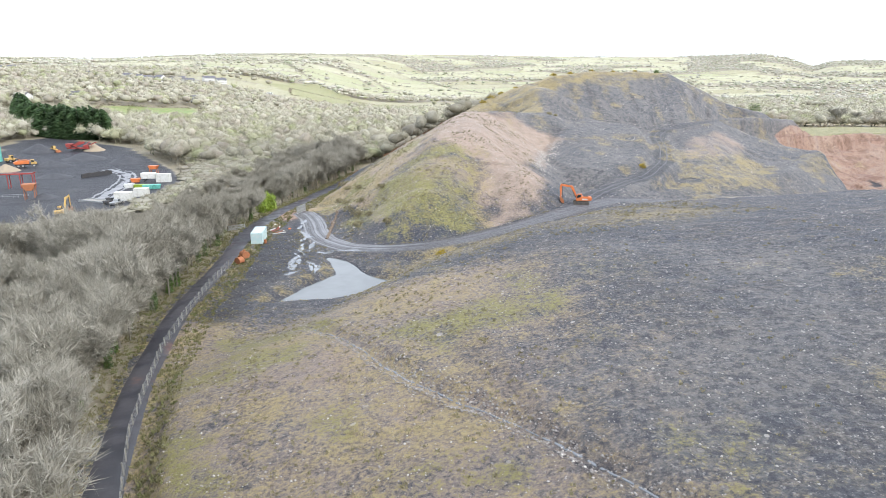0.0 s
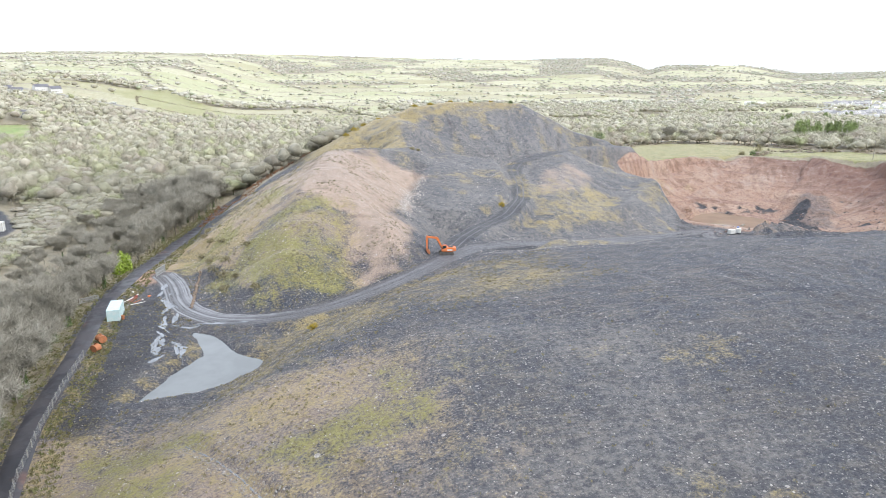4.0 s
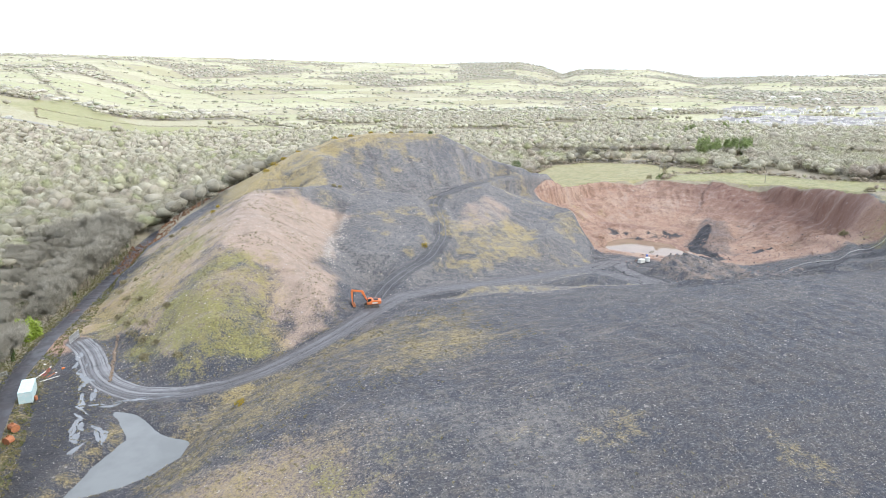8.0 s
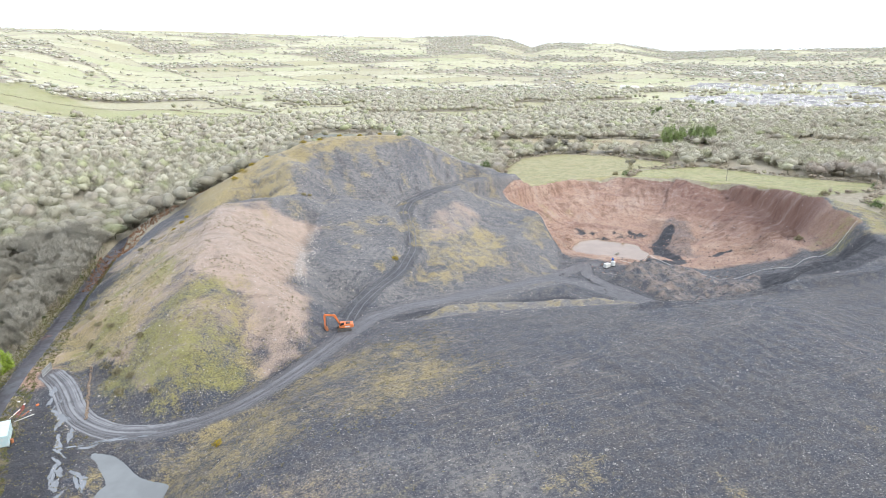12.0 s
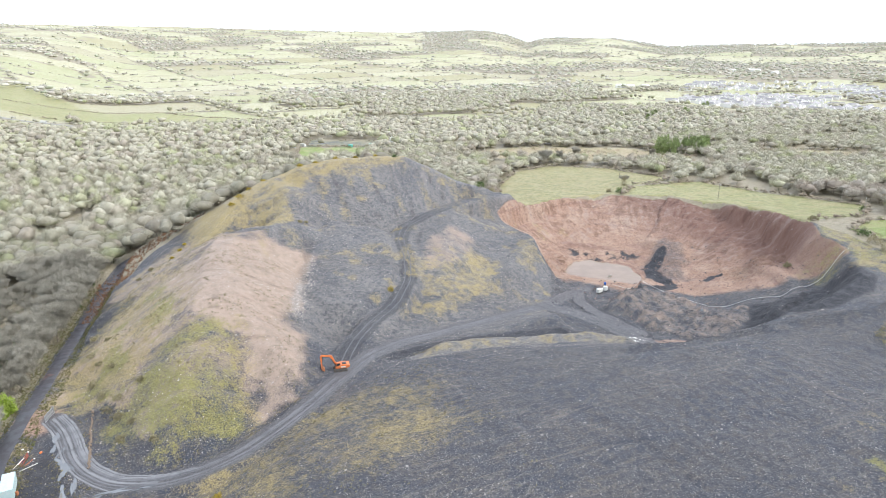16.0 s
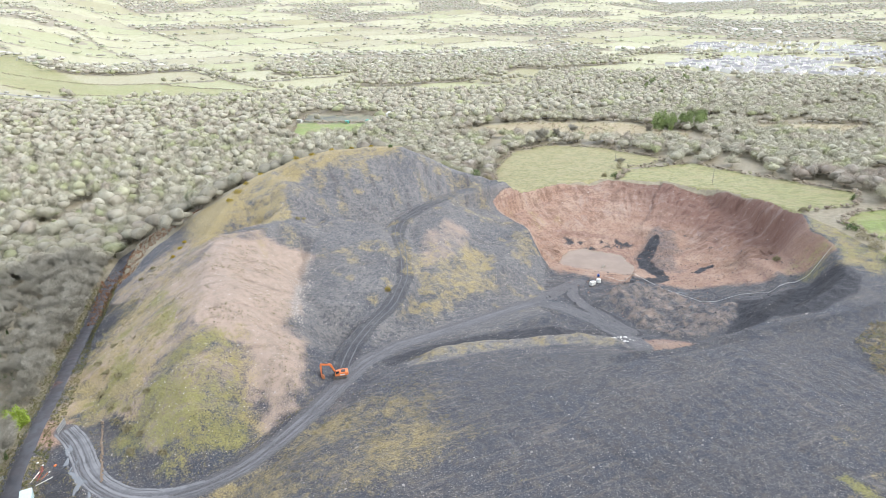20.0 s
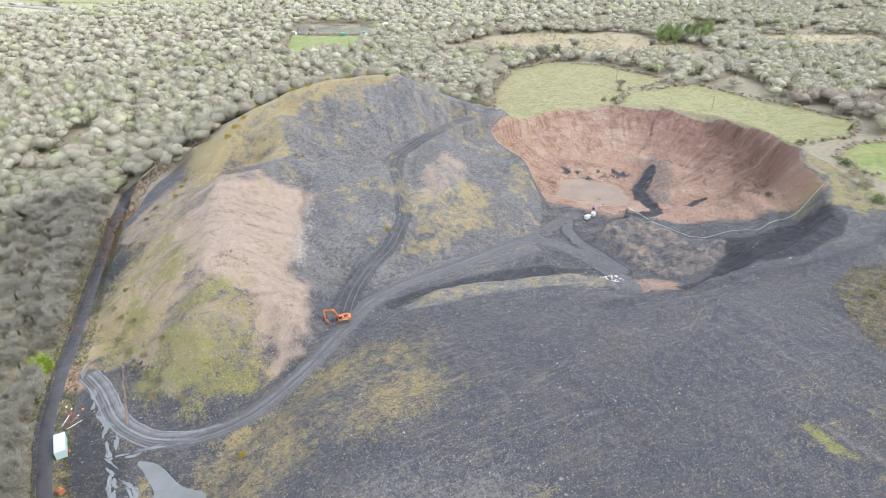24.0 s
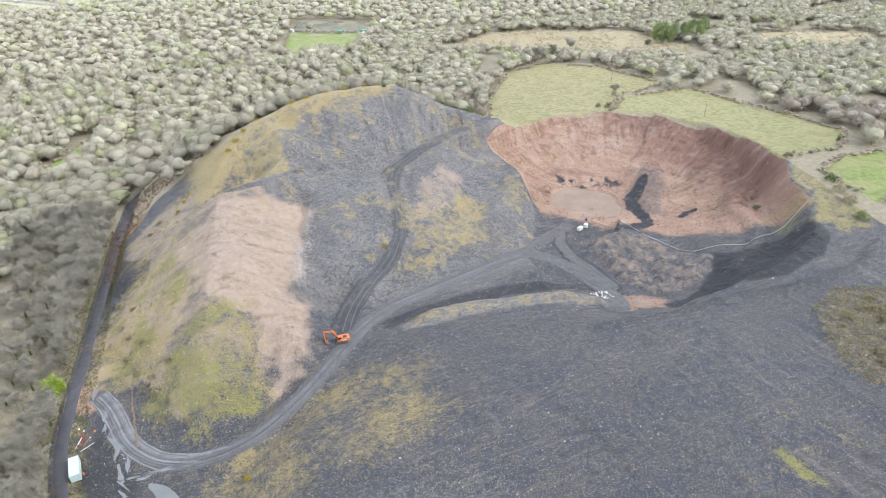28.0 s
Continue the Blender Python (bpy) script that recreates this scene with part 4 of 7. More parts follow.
def tree_kind(seed, h, spread, per_end=7, twig=1.15):
    V, F, ends = limb_tree(seed, h, spread)
    wood = mesh_of("trunk", V, F, M_BARK, True)
    rng = np.random.default_rng(seed + 100)
    E = np.repeat(np.array([e[0] for e in ends]), per_end, 0)
    D = np.repeat(np.array([e[1] for e in ends]), per_end, 0) + rng.normal(size=(len(E), 3)) * 0.7
    D[:, 2] += 0.25
    n = len(E)
    tv, tf = slivers(E + rng.normal(size=(n, 3)) * 0.18, D, rng.uniform(0.5, 1.3, n) * twig, rng.uniform(0.016, 0.038, n), rng)
    return wood, mesh_of("crown", tv, tf, M_TWIG)


def leaf_clump(n, rx, ry, rz, size, mat, seed, name="foliage", bottom=0.0):
    """A loose clump of small leaf faces."""
    rng = np.random.default_rng(seed)
    d = rng.normal(size=(n, 3)); d /= np.linalg.norm(d, axis=1, keepdims=True)
    r = rng.uniform(0.5, 1.05, n) ** 0.6 * (0.8 + 0.35 * np.sin(d[:, 0] * 5 + seed) * np.sin(d[:, 1] * 4 + 1))
    P = d * r[:, None] * np.array([rx, ry, rz])
    P[:, 2] = np.abs(P[:, 2]) + bottom
    V, F = slivers(P, d + rng.normal(size=(n, 3)) * 0.8, rng.uniform(0.6, 1.4, n) * size, rng.uniform(0.25, 0.5, n) * size, rng)
    return mesh_of(name, V, F, mat)


KINDS = [tree_kind(s, h, sp) for s, h, sp in ((1, 9.5, 0.7), (2, 8.5, 0.85), (3, 10.5, 0.65), (4, 7.5, 0.95), (5, 9.0, 0.8), (6, 6.5, 1.0), (7, 11.0, 0.7))]
IVY = [leaf_clump(420, 0.5, 0.5, 4.6, 0.28, M_IVY, s, "ivy") for s in (31, 32)]


BRACKEN = [(-38, 240), (-30, 268), (-20, 290), (6, 304), (-4, 316), (-26, 304), (-37, 284)]


def clear(x, y, gap=3.0):
    """Where trees may stand."""
    ok = (inside(x, y, SITE) < -gap) & (line(x, y, LANE)[0] > 4.2) & (inside(x, y, YARD) < -gap) & (inside(x, y, BRACKEN) < -1) & (line(x, y, BACKTIP)[0] > 21) & (np.hypot(x + 49.5, y - 177.5) > 6)
    for poly, _ in FIELDS:
        ok &= inside(x, y, poly) < -gap
    return ok


def scatter(x0, x1, y0, y1, step, rng):
    xs, ys = np.meshgrid(np.arange(x0, x1, step), np.arange(y0, y1, step))
    x = (xs + rng.uniform(-0.45, 0.45, xs.shape) * step).ravel()
    y = (ys + rng.uniform(-0.45, 0.45, ys.shape) * step).ravel()
    return x, y


def low_by_yard(x, y, h):
    """Young growth only, where the wood thins out in front of the yard."""
    return np.minimum(h, np.where(y < 300, 1.0 + 0.165 * np.maximum(-inside(x, y, YARD) - 2, 0), 99))


tx, ty = scatter(-112, 150, 15, 345, 6.8, veg)
row_y = np.arange(24, 292, 4.2) + veg.uniform(-1.2, 1.2, 64)
row_x = np.interp(row_y, [p[1] for p in LANE], [p[0] for p in LANE]) - veg.uniform(4.4, 6.2, 64)
tx, ty = np.concatenate([tx, row_x]), np.concatenate([ty, row_y])
keep = clear(tx, ty, 2.6) & ((tx < -25) | (ty > 285)) & (np.hypot(tx, ty) > 25)
tx, ty = tx[keep], ty[keep]
rank = np.argsort(np.where((tx < -20) & (ty < 300), line(tx, ty, LANE)[0], 500 + ty))
near = rank[:300]
for n, i in enumerate(near):
    k = int(veg.integers(len(KINDS)))
    ivy = n % 4 == 0
    x, y = float(tx[i]), float(ty[i])
    s = float(veg.uniform(0.85, 1.25))
    s = min(s, float(low_by_yard(tx[i:i + 1], ty[i:i + 1], 12.0)[0]) / 9.5)
    m = Matrix.Translation((x, y, ground_z(x, y) - 0.1)) @ pose(0, 0, 0, 0, 0, float(veg.uniform(0, 360)))
    root = new("bare_tree", KINDS[k][0])
    root.matrix_world = m @ Matrix.Diagonal((s, s, s, 1))
    tagged(root, "bare winter tree with ivy-clad trunk in the wood" if ivy else "bare grey lichened winter tree in the wood", "tree", "trees of the wood")
    c = new("crown", KINDS[k][1])
    c.parent = root
    if ivy:
        v = new("ivy", IVY[n % 2])
        v.parent = root
        tagged(v, "dark green ivy on the trunk")

# the rest of the wood, mid distance
TONES = 0.96 * np.array([[0.38, 0.36, 0.275], [0.42, 0.40, 0.31], [0.33, 0.295, 0.235], [0.38, 0.38, 0.25], [0.44, 0.425, 0.335], [0.35, 0.355, 0.21], [0.40, 0.38, 0.29], [0.35, 0.305, 0.25], [0.37, 0.36, 0.27], [0.41, 0.40, 0.30], [0.36, 0.34, 0.26], [0.39, 0.355, 0.28], [0.29, 0.32, 0.15], [0.41, 0.39, 0.30], [0.38, 0.355, 0.275], [0.43, 0.41, 0.325]])
TONES = TONES.mean(0) + 0.8 * (TONES - TONES.mean(0))
BROWN = 1.0 * np.array([[0.44, 0.38, 0.31], [0.50, 0.45, 0.36], [0.38, 0.32, 0.26], [0.46, 0.44, 0.31], [0.52, 0.47, 0.40]])


def ico(level):
    bm = bmesh.new()
    bmesh.ops.create_icosphere(bm, subdivisions=level, radius=1)
    V = np.array([v.co[:] for v in bm.verts])
    F = np.array([[v.index for v in f.verts] for f in bm.faces])
    bm.free()
    return V, F


ICO = [ico(1), ico(2)]


def woods(name, x, y, h, r, per, length, width, label, seed, trunk=True, tones=TONES, spread=0.6, level=1, heart=0.72, clumps=11):
    """Many bare crowns in one mesh: limbs fanning out to clumps of twigs, an added heart dimmed as inner shade behind
    them, and bare stems.
    """
    rng = np.random.default_rng(seed)
    n = len(x)
    if n == 0:
        return None
    z = height(x, y)
    size = np.stack([r * rng.uniform(0.85, 1.15, n), r * rng.uniform(0.85, 1.15, n), h * 0.46], -1)[:, None, :]
    mid = np.stack([x, y, z + h * 0.52], -1)[:, None, :]
    cd = rng.normal(size=(n, clumps, 3)); cd[..., 2] = np.abs(cd[..., 2]) * 0.95 - 0.2
    cd /= np.linalg.norm(cd, axis=-1, keepdims=True)
    cen = mid + cd * size * rng.uniform(0.5, 0.74, (n, clumps, 1))
    rad = np.minimum(r, h * 0.6)[:, None] * rng.uniform(0.3, 0.5, (n, clumps))
    pick = rng.integers(clumps, size=(n, per))
    row = np.arange(n)[:, None]
    d = rng.normal(size=(n, per, 3)) + 0.75 * cd[row, pick]
    d /= np.linalg.norm(d, axis=-1, keepdims=True)
    P = cen[row, pick] + d * (rad[row, pick] * rng.uniform(0.35, 1.15, (n, per)))[..., None]
    out = (P - mid) / size
    out /= np.linalg.norm(out, axis=-1, keepdims=True)
    P, D = P.reshape(-1, 3), (out * 0.8 + d * 0.5).reshape(-1, 3)
    W = D * 0.8 + rng.normal(size=(n * per, 3)) * spread + np.array([0, 0, 0.1])
    V, F = slivers(P - W * 0.25 * length, W, rng.uniform(0.6, 1.4, n * per) * length, rng.uniform(0.5, 1.3, n * per) * width, rng, D * 1.5)
    tone = tones[rng.integers(len(tones), size=n)] * rng.uniform(0.91, 1.09, (n, 1))
    T = [np.repeat((tone[:, None, :] * rng.uniform(0.85, 1.25, (n, per, 1))).reshape(-1, 3), 3, 0)]
    # solid core added inside the crown; its tone times heart paints the inner shade
    if heart:
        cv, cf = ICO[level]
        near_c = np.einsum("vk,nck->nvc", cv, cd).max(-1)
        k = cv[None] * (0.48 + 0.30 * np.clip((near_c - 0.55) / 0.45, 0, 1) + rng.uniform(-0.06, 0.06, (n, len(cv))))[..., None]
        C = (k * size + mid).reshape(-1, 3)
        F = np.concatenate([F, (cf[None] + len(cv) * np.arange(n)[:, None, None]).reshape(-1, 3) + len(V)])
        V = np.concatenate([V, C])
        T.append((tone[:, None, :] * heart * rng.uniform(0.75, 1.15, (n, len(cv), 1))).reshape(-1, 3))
    if trunk:
        fork = np.stack([x, y, z + h * 0.3], -1)[:, None, :] + rng.normal(size=(n, clumps, 3)) * 0.4
        way = (cen + cd * rad[..., None] * 0.6 - fork).reshape(-1, 3)
        V2, F2 = slivers(fork.reshape(-1, 3), way, np.linalg.norm(way, axis=1), np.full(n * clumps, 0.15), rng)
        F = np.concatenate([F, F2 + len(V)]); V = np.concatenate([V, V2])
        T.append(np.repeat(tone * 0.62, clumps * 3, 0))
        b = np.repeat(np.stack([x, y, z - 0.3], -1), 3, 0)
        w = rng.normal(size=(3 * n, 3)) * 0.16; w[:, 2] = 1
        V2, F2 = slivers(b, w, np.repeat(h, 3) * rng.uniform(0.55, 0.9, 3 * n), np.full(3 * n, 0.2), rng)
        F = np.concatenate([F, F2 + len(V)]); V = np.concatenate([V, V2])
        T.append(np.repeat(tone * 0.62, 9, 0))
    T = np.concatenate(T)
    ob = new(name, mesh_of(name, V, F, M_WOODS, tint=np.concatenate([T, np.ones((len(T), 1))], 1)))
    return tagged(ob, label, "woodland", kind="stuff")


rest = rank[300:]
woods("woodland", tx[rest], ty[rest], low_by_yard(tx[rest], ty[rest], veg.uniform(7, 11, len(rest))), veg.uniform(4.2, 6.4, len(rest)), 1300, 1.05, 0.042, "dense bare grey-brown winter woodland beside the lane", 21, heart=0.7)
wx_, wy_ = scatter(-430, 950, 15, 560, 8.8, veg)
keep = clear(wx_, wy_, 4.0) & ~((wx_ > -112) & (wx_ < 150) & (wy_ < 345)) & (wx_ > -40 - 0.85 * wy_) & (np.hypot(wx_, wy_) > 60) & ~((wx_ > 60) & (wy_ < 130)) & ~((wx_ > 225) & (wy_ < 180)) & (wx_ < 120 + 1.5 * wy_)
thin = (wx_ > 140) & (fbm(wx_ / 35, wy_ / 35) < 0.34)
keep &= ~thin
wx_, wy_ = wx_[keep], wy_[keep]
nearer = np.hypot(wx_, wy_) < 400
hh = low_by_yard(wx_, wy_, veg.uniform(8, 13, len(wx_)) * np.where(wx_ > 140, 0.72, 1))
east = nearer & (wx_ > 150)
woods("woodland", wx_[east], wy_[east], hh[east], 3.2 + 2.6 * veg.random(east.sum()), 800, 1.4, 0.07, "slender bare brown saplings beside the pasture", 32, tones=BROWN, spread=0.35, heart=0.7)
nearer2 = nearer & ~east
# crown tones raised here and further out: sun on the valley put into colour
woods("woodland", wx_[nearer2], wy_[nearer2], hh[nearer2], 4.4 + 2.8 * veg.random(nearer2.sum()) ** 1.5, 900, 1.5, 0.068, "bare grey-brown winter woodland with pale, sunlit-toned crowns", 22, heart=0.8, tones=TONES * 1.24)
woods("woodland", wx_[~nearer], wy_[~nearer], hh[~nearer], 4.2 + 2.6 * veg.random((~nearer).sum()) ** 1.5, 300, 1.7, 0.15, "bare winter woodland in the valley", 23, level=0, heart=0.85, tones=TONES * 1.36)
ox = np.concatenate([tx[rest], wx_[nearer]]) + 3.4
oy = np.concatenate([ty[rest], wy_[nearer]]) + 3.2
ok = clear(ox, oy, 3.0)
ox, oy = ox[ok], oy[ok]
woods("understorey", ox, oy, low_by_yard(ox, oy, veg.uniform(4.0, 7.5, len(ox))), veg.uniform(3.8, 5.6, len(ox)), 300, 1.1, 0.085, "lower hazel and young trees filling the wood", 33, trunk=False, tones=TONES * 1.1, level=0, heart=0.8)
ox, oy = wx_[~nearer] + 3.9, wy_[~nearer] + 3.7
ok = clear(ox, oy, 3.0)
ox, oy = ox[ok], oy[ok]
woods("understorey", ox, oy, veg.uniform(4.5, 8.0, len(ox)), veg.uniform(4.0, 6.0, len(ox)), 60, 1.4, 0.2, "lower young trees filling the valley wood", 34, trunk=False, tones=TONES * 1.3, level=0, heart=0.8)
fx, fy = scatter(-1200, 1900, 560, 1300, 11, veg)
def townish(x, y):
    r_, a_ = np.hypot(x, y), np.degrees(np.arctan2(x, y))
    return (r_ > 1130) & (r_ < 2020) & (a_ > 39 + (r_ - 1150) / 400) & (a_ < 58) & (fbm(x / 160, y / 160) > 0.40)


keep = clear(fx, fy, 3) & (line(fx, fy, FARROADS[0])[0] > 16) & (line(fx, fy, FARROADS[1])[0] > 12) & ~farmed(fx, fy) & ~(townish(fx, fy) & (veg.random(len(fx)) < 0.8)) & (fx > -0.78 * fy) & (fx < 1.6 * fy)
fx, fy = fx[keep], fy[keep]
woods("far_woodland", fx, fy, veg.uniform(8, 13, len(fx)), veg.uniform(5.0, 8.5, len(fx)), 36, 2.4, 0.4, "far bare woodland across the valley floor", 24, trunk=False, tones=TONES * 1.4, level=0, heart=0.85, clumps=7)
# hill and hedge tones lifted and greyed in place of distance haze
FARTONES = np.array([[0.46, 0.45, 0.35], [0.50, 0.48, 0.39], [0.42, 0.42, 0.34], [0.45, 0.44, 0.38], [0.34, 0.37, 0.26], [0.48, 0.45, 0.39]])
hx, hy = scatter(-3200, 4400, 1150, 4600, 25, veg)
keep = (hx > -0.78 * hy) & (hx < 1.5 * hy) & (np.hypot(hx, hy) < 4720) & ~farmed(hx, hy) & (veg.random(len(hx)) < np.where(townish(hx, hy), 0.18, 0.85))
hx, hy = hx[keep], hy[keep]
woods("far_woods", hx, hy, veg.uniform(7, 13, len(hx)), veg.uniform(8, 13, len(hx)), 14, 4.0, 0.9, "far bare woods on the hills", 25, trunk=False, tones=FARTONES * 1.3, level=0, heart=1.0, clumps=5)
ex, ey = scatter(-1500, 3000, 900, 3000, 8.5, veg)
k_, e_ = far_fields(ex, ey)
keep = (ex > -0.6 * ey) & (ex < 1.3 * ey) & (np.abs(e_ - 2) < 4.2) & (k_ > 0.1) & (veg.random(len(ex)) < np.where(fbm(ex / 60, ey / 60) > 0.42, 0.9, 0.45)) & clear(ex, ey, 0) & ~townish(ex, ey) & (veg.random(len(ex)) < np.interp(np.hypot(ex, ey), [1500, 3000], [1, 0.55]))
ex, ey = ex[keep], ey[keep]
big = veg.random(len(ex)) ** 6
woods("far_hedges", ex, ey, 1.6 + 6 * big, 3.2 + 2.4 * big, 8, 1.8, 0.4, "hedgerows with scattered trees between the far fields", 27, trunk=False, tones=FARTONES * 1.1, level=0, heart=0.95, clumps=3)

# undergrowth: hazel, bramble and holly under the wood's edge
ux, uy = scatter(-78, -24, 20, 300, 3.1, veg)
d_l = line(ux, uy, LANE)[0]
ok = clear(ux, uy, 0.8) & (d_l > 3.9) & (d_l < 24) & (veg.random(len(ux)) < 0.85)
ux, uy = ux[ok], uy[ok]
woods("undergrowth", ux, uy, veg.uniform(1.6, 4.2, len(ux)), veg.uniform(1.1, 2.1, len(ux)), 110, 0.6, 0.05, "tangled brown and green undergrowth at the wood's edge", 26, trunk=False, tones=np.array([[0.36, 0.30, 0.21], [0.30, 0.24, 0.17], [0.22, 0.25, 0.11], [0.40, 0.36, 0.25], [0.16, 0.20, 0.08], [0.42, 0.38, 0.30]]), heart=0)

# scrub on the copse above the pit and on the rough open strip in the valley
sx, sy = scatter(152, 202, 58, 110, 1.25, veg)
ok = (inside(sx, sy, COPSE) > 0.3) & (veg.random(len(sx)) < 0.85)
woods("scrub", sx[ok], sy[ok], veg.uniform(0.4, 1.2, ok.sum()), veg.uniform(0.5, 1.1, ok.sum()), 40, 0.5, 0.05, "low brown bramble and gorse scrub above the pit", 28, trunk=False, tones=np.array([[0.30, 0.24, 0.13], [0.24, 0.19, 0.10], [0.22, 0.22, 0.08], [0.34, 0.28, 0.16], [0.16, 0.15, 0.07]]), heart=0)
sx, sy = scatter(205, 545, 340, 535, 5.0, veg)
ok = np.zeros(len(sx), bool)
for poly, _ in FIELDS[-2:]:
    ok |= inside(sx, sy, poly) > -4
ok &= (fbm(sx / 16, sy / 16) > 0.47) & (veg.random(len(sx)) < 0.8)
woods("scrub", sx[ok], sy[ok], veg.uniform(1.0, 4.0, ok.sum()), veg.uniform(1.2, 3.0, ok.sum()), 60, 0.8, 0.09, "patchy brown scrub on the rough open ground", 29, trunk=False, tones=np.array([[0.40, 0.33, 0.22], [0.34, 0.25, 0.18], [0.30, 0.30, 0.14], [0.46, 0.42, 0.30]]), heart=0)

# hedges and ditch-side scrub round the near fields
bx2, by2 = [], []
for poly, _ in FIELDS[:10]:
    for (ax, ay), (bx, by) in zip(poly, poly[1:] + poly[:1]):
        n = int(math.hypot(bx - ax, by - ay) / 1.6)
        k = (np.arange(n) + 0.5) / max(n, 1)
        bx2 += list(ax + (bx - ax) * k); by2 += list(ay + (by - ay) * k)
bx2 = np.array(bx2) + veg.normal(size=len(bx2)) * 0.8
by2 = np.array(by2) + veg.normal(size=len(by2)) * 0.8
ok = (inside(bx2, by2, SITE) < -1.0) & (fbm(bx2 / 18, by2 / 18) > 0.36)
bx2, by2 = bx2[ok], by2[ok]
woods("hedge", bx2, by2, 0.8 + 2.2 * veg.random(len(bx2)) ** 2, veg.uniform(0.9, 1.8, len(bx2)), 40, 0.8, 0.07, "thin bare brown hedges along the field edges", 30, trunk=False, tones=np.array([[0.40, 0.33, 0.25], [0.46, 0.39, 0.30], [0.36, 0.29, 0.22], [0.38, 0.36, 0.22]]), level=0, heart=0.8)

# ---- plant and things on the tip ----
M_ORANGE = plain("orange_machine_paint", (0.70, 0.19, 0.05), (0.55, 0.17, 0.07), 0.45, scale=0.8)
M_DARK = plain("dark_steel", (0.045, 0.045, 0.048), (0.09, 0.08, 0.07), 0.6, scale=2)
M_MUDSTEEL = plain("muddy_steel_tracks", (0.13, 0.11, 0.09), (0.06, 0.055, 0.05), 0.8, scale=3)
M_GLASS, _nt, _b = material("dark_cab_glass", 0.05)
_b.inputs["Base Color"].default_value = (0.02, 0.03, 0.035, 1)
M_RUST = plain("rusty_steel", (0.42, 0.16, 0.07), (0.25, 0.10, 0.05), 0.85, scale=3)
M_TEAL = plain("faded_pale_blue_paint", (0.50, 0.66, 0.66), (0.62, 0.68, 0.66), 0.6, scale=1.2)
M_CREAM = plain("off_white_weathered_paint", (0.72, 0.72, 0.68), (0.55, 0.54, 0.48), 0.6, scale=1.5)
M_GALV = plain("galvanised_steel", (0.50, 0.51, 0.51), (0.38, 0.38, 0.37), 0.45, 0.6, scale=4)
M_CONC = plain("weathered_concrete", (0.34, 0.33, 0.30), (0.22, 0.21, 0.18), 0.9, scale=2)
M_POLE = plain("weathered_timber_pole", (0.30, 0.27, 0.22), (0.20, 0.17, 0.13), 0.9, scale=4)
M_BLUE = plain("blue_plastic", (0.03, 0.12, 0.45), None, 0.5)
M_RED = plain("red_oxide_paint", (0.40, 0.06, 0.05), (0.25, 0.06, 0.05), 0.6)
M_YELLOW = plain("yellow_machine_paint", (0.62, 0.40, 0.12), (0.40, 0.28, 0.12), 0.6)
M_GREEN = plain("green_painted_steel", (0.10, 0.24, 0.18), None, 0.6)
M_TURQ = plain("turquoise_painted_steel", (0.16, 0.52, 0.44), None, 0.6)
M_SLATE = plain("slate_roof", (0.13, 0.13, 0.15), (0.20, 0.19, 0.19), 0.7, scale=0.5)
M_RENDERW = plain("white_house_render", (0.80, 0.79, 0.75), (0.70, 0.68, 0.63), 0.8, scale=0.3, random_tint=0.25)
M_BRICK = plain("brick_and_stone_walls", (0.40, 0.30, 0.24), (0.50, 0.44, 0.38), 0.85, scale=0.3, random_tint=0.3)
M_STONE = plain("pale_sandstone_rock", (0.52, 0.48, 0.43), (0.34, 0.31, 0.28), 0.9, scale=2)


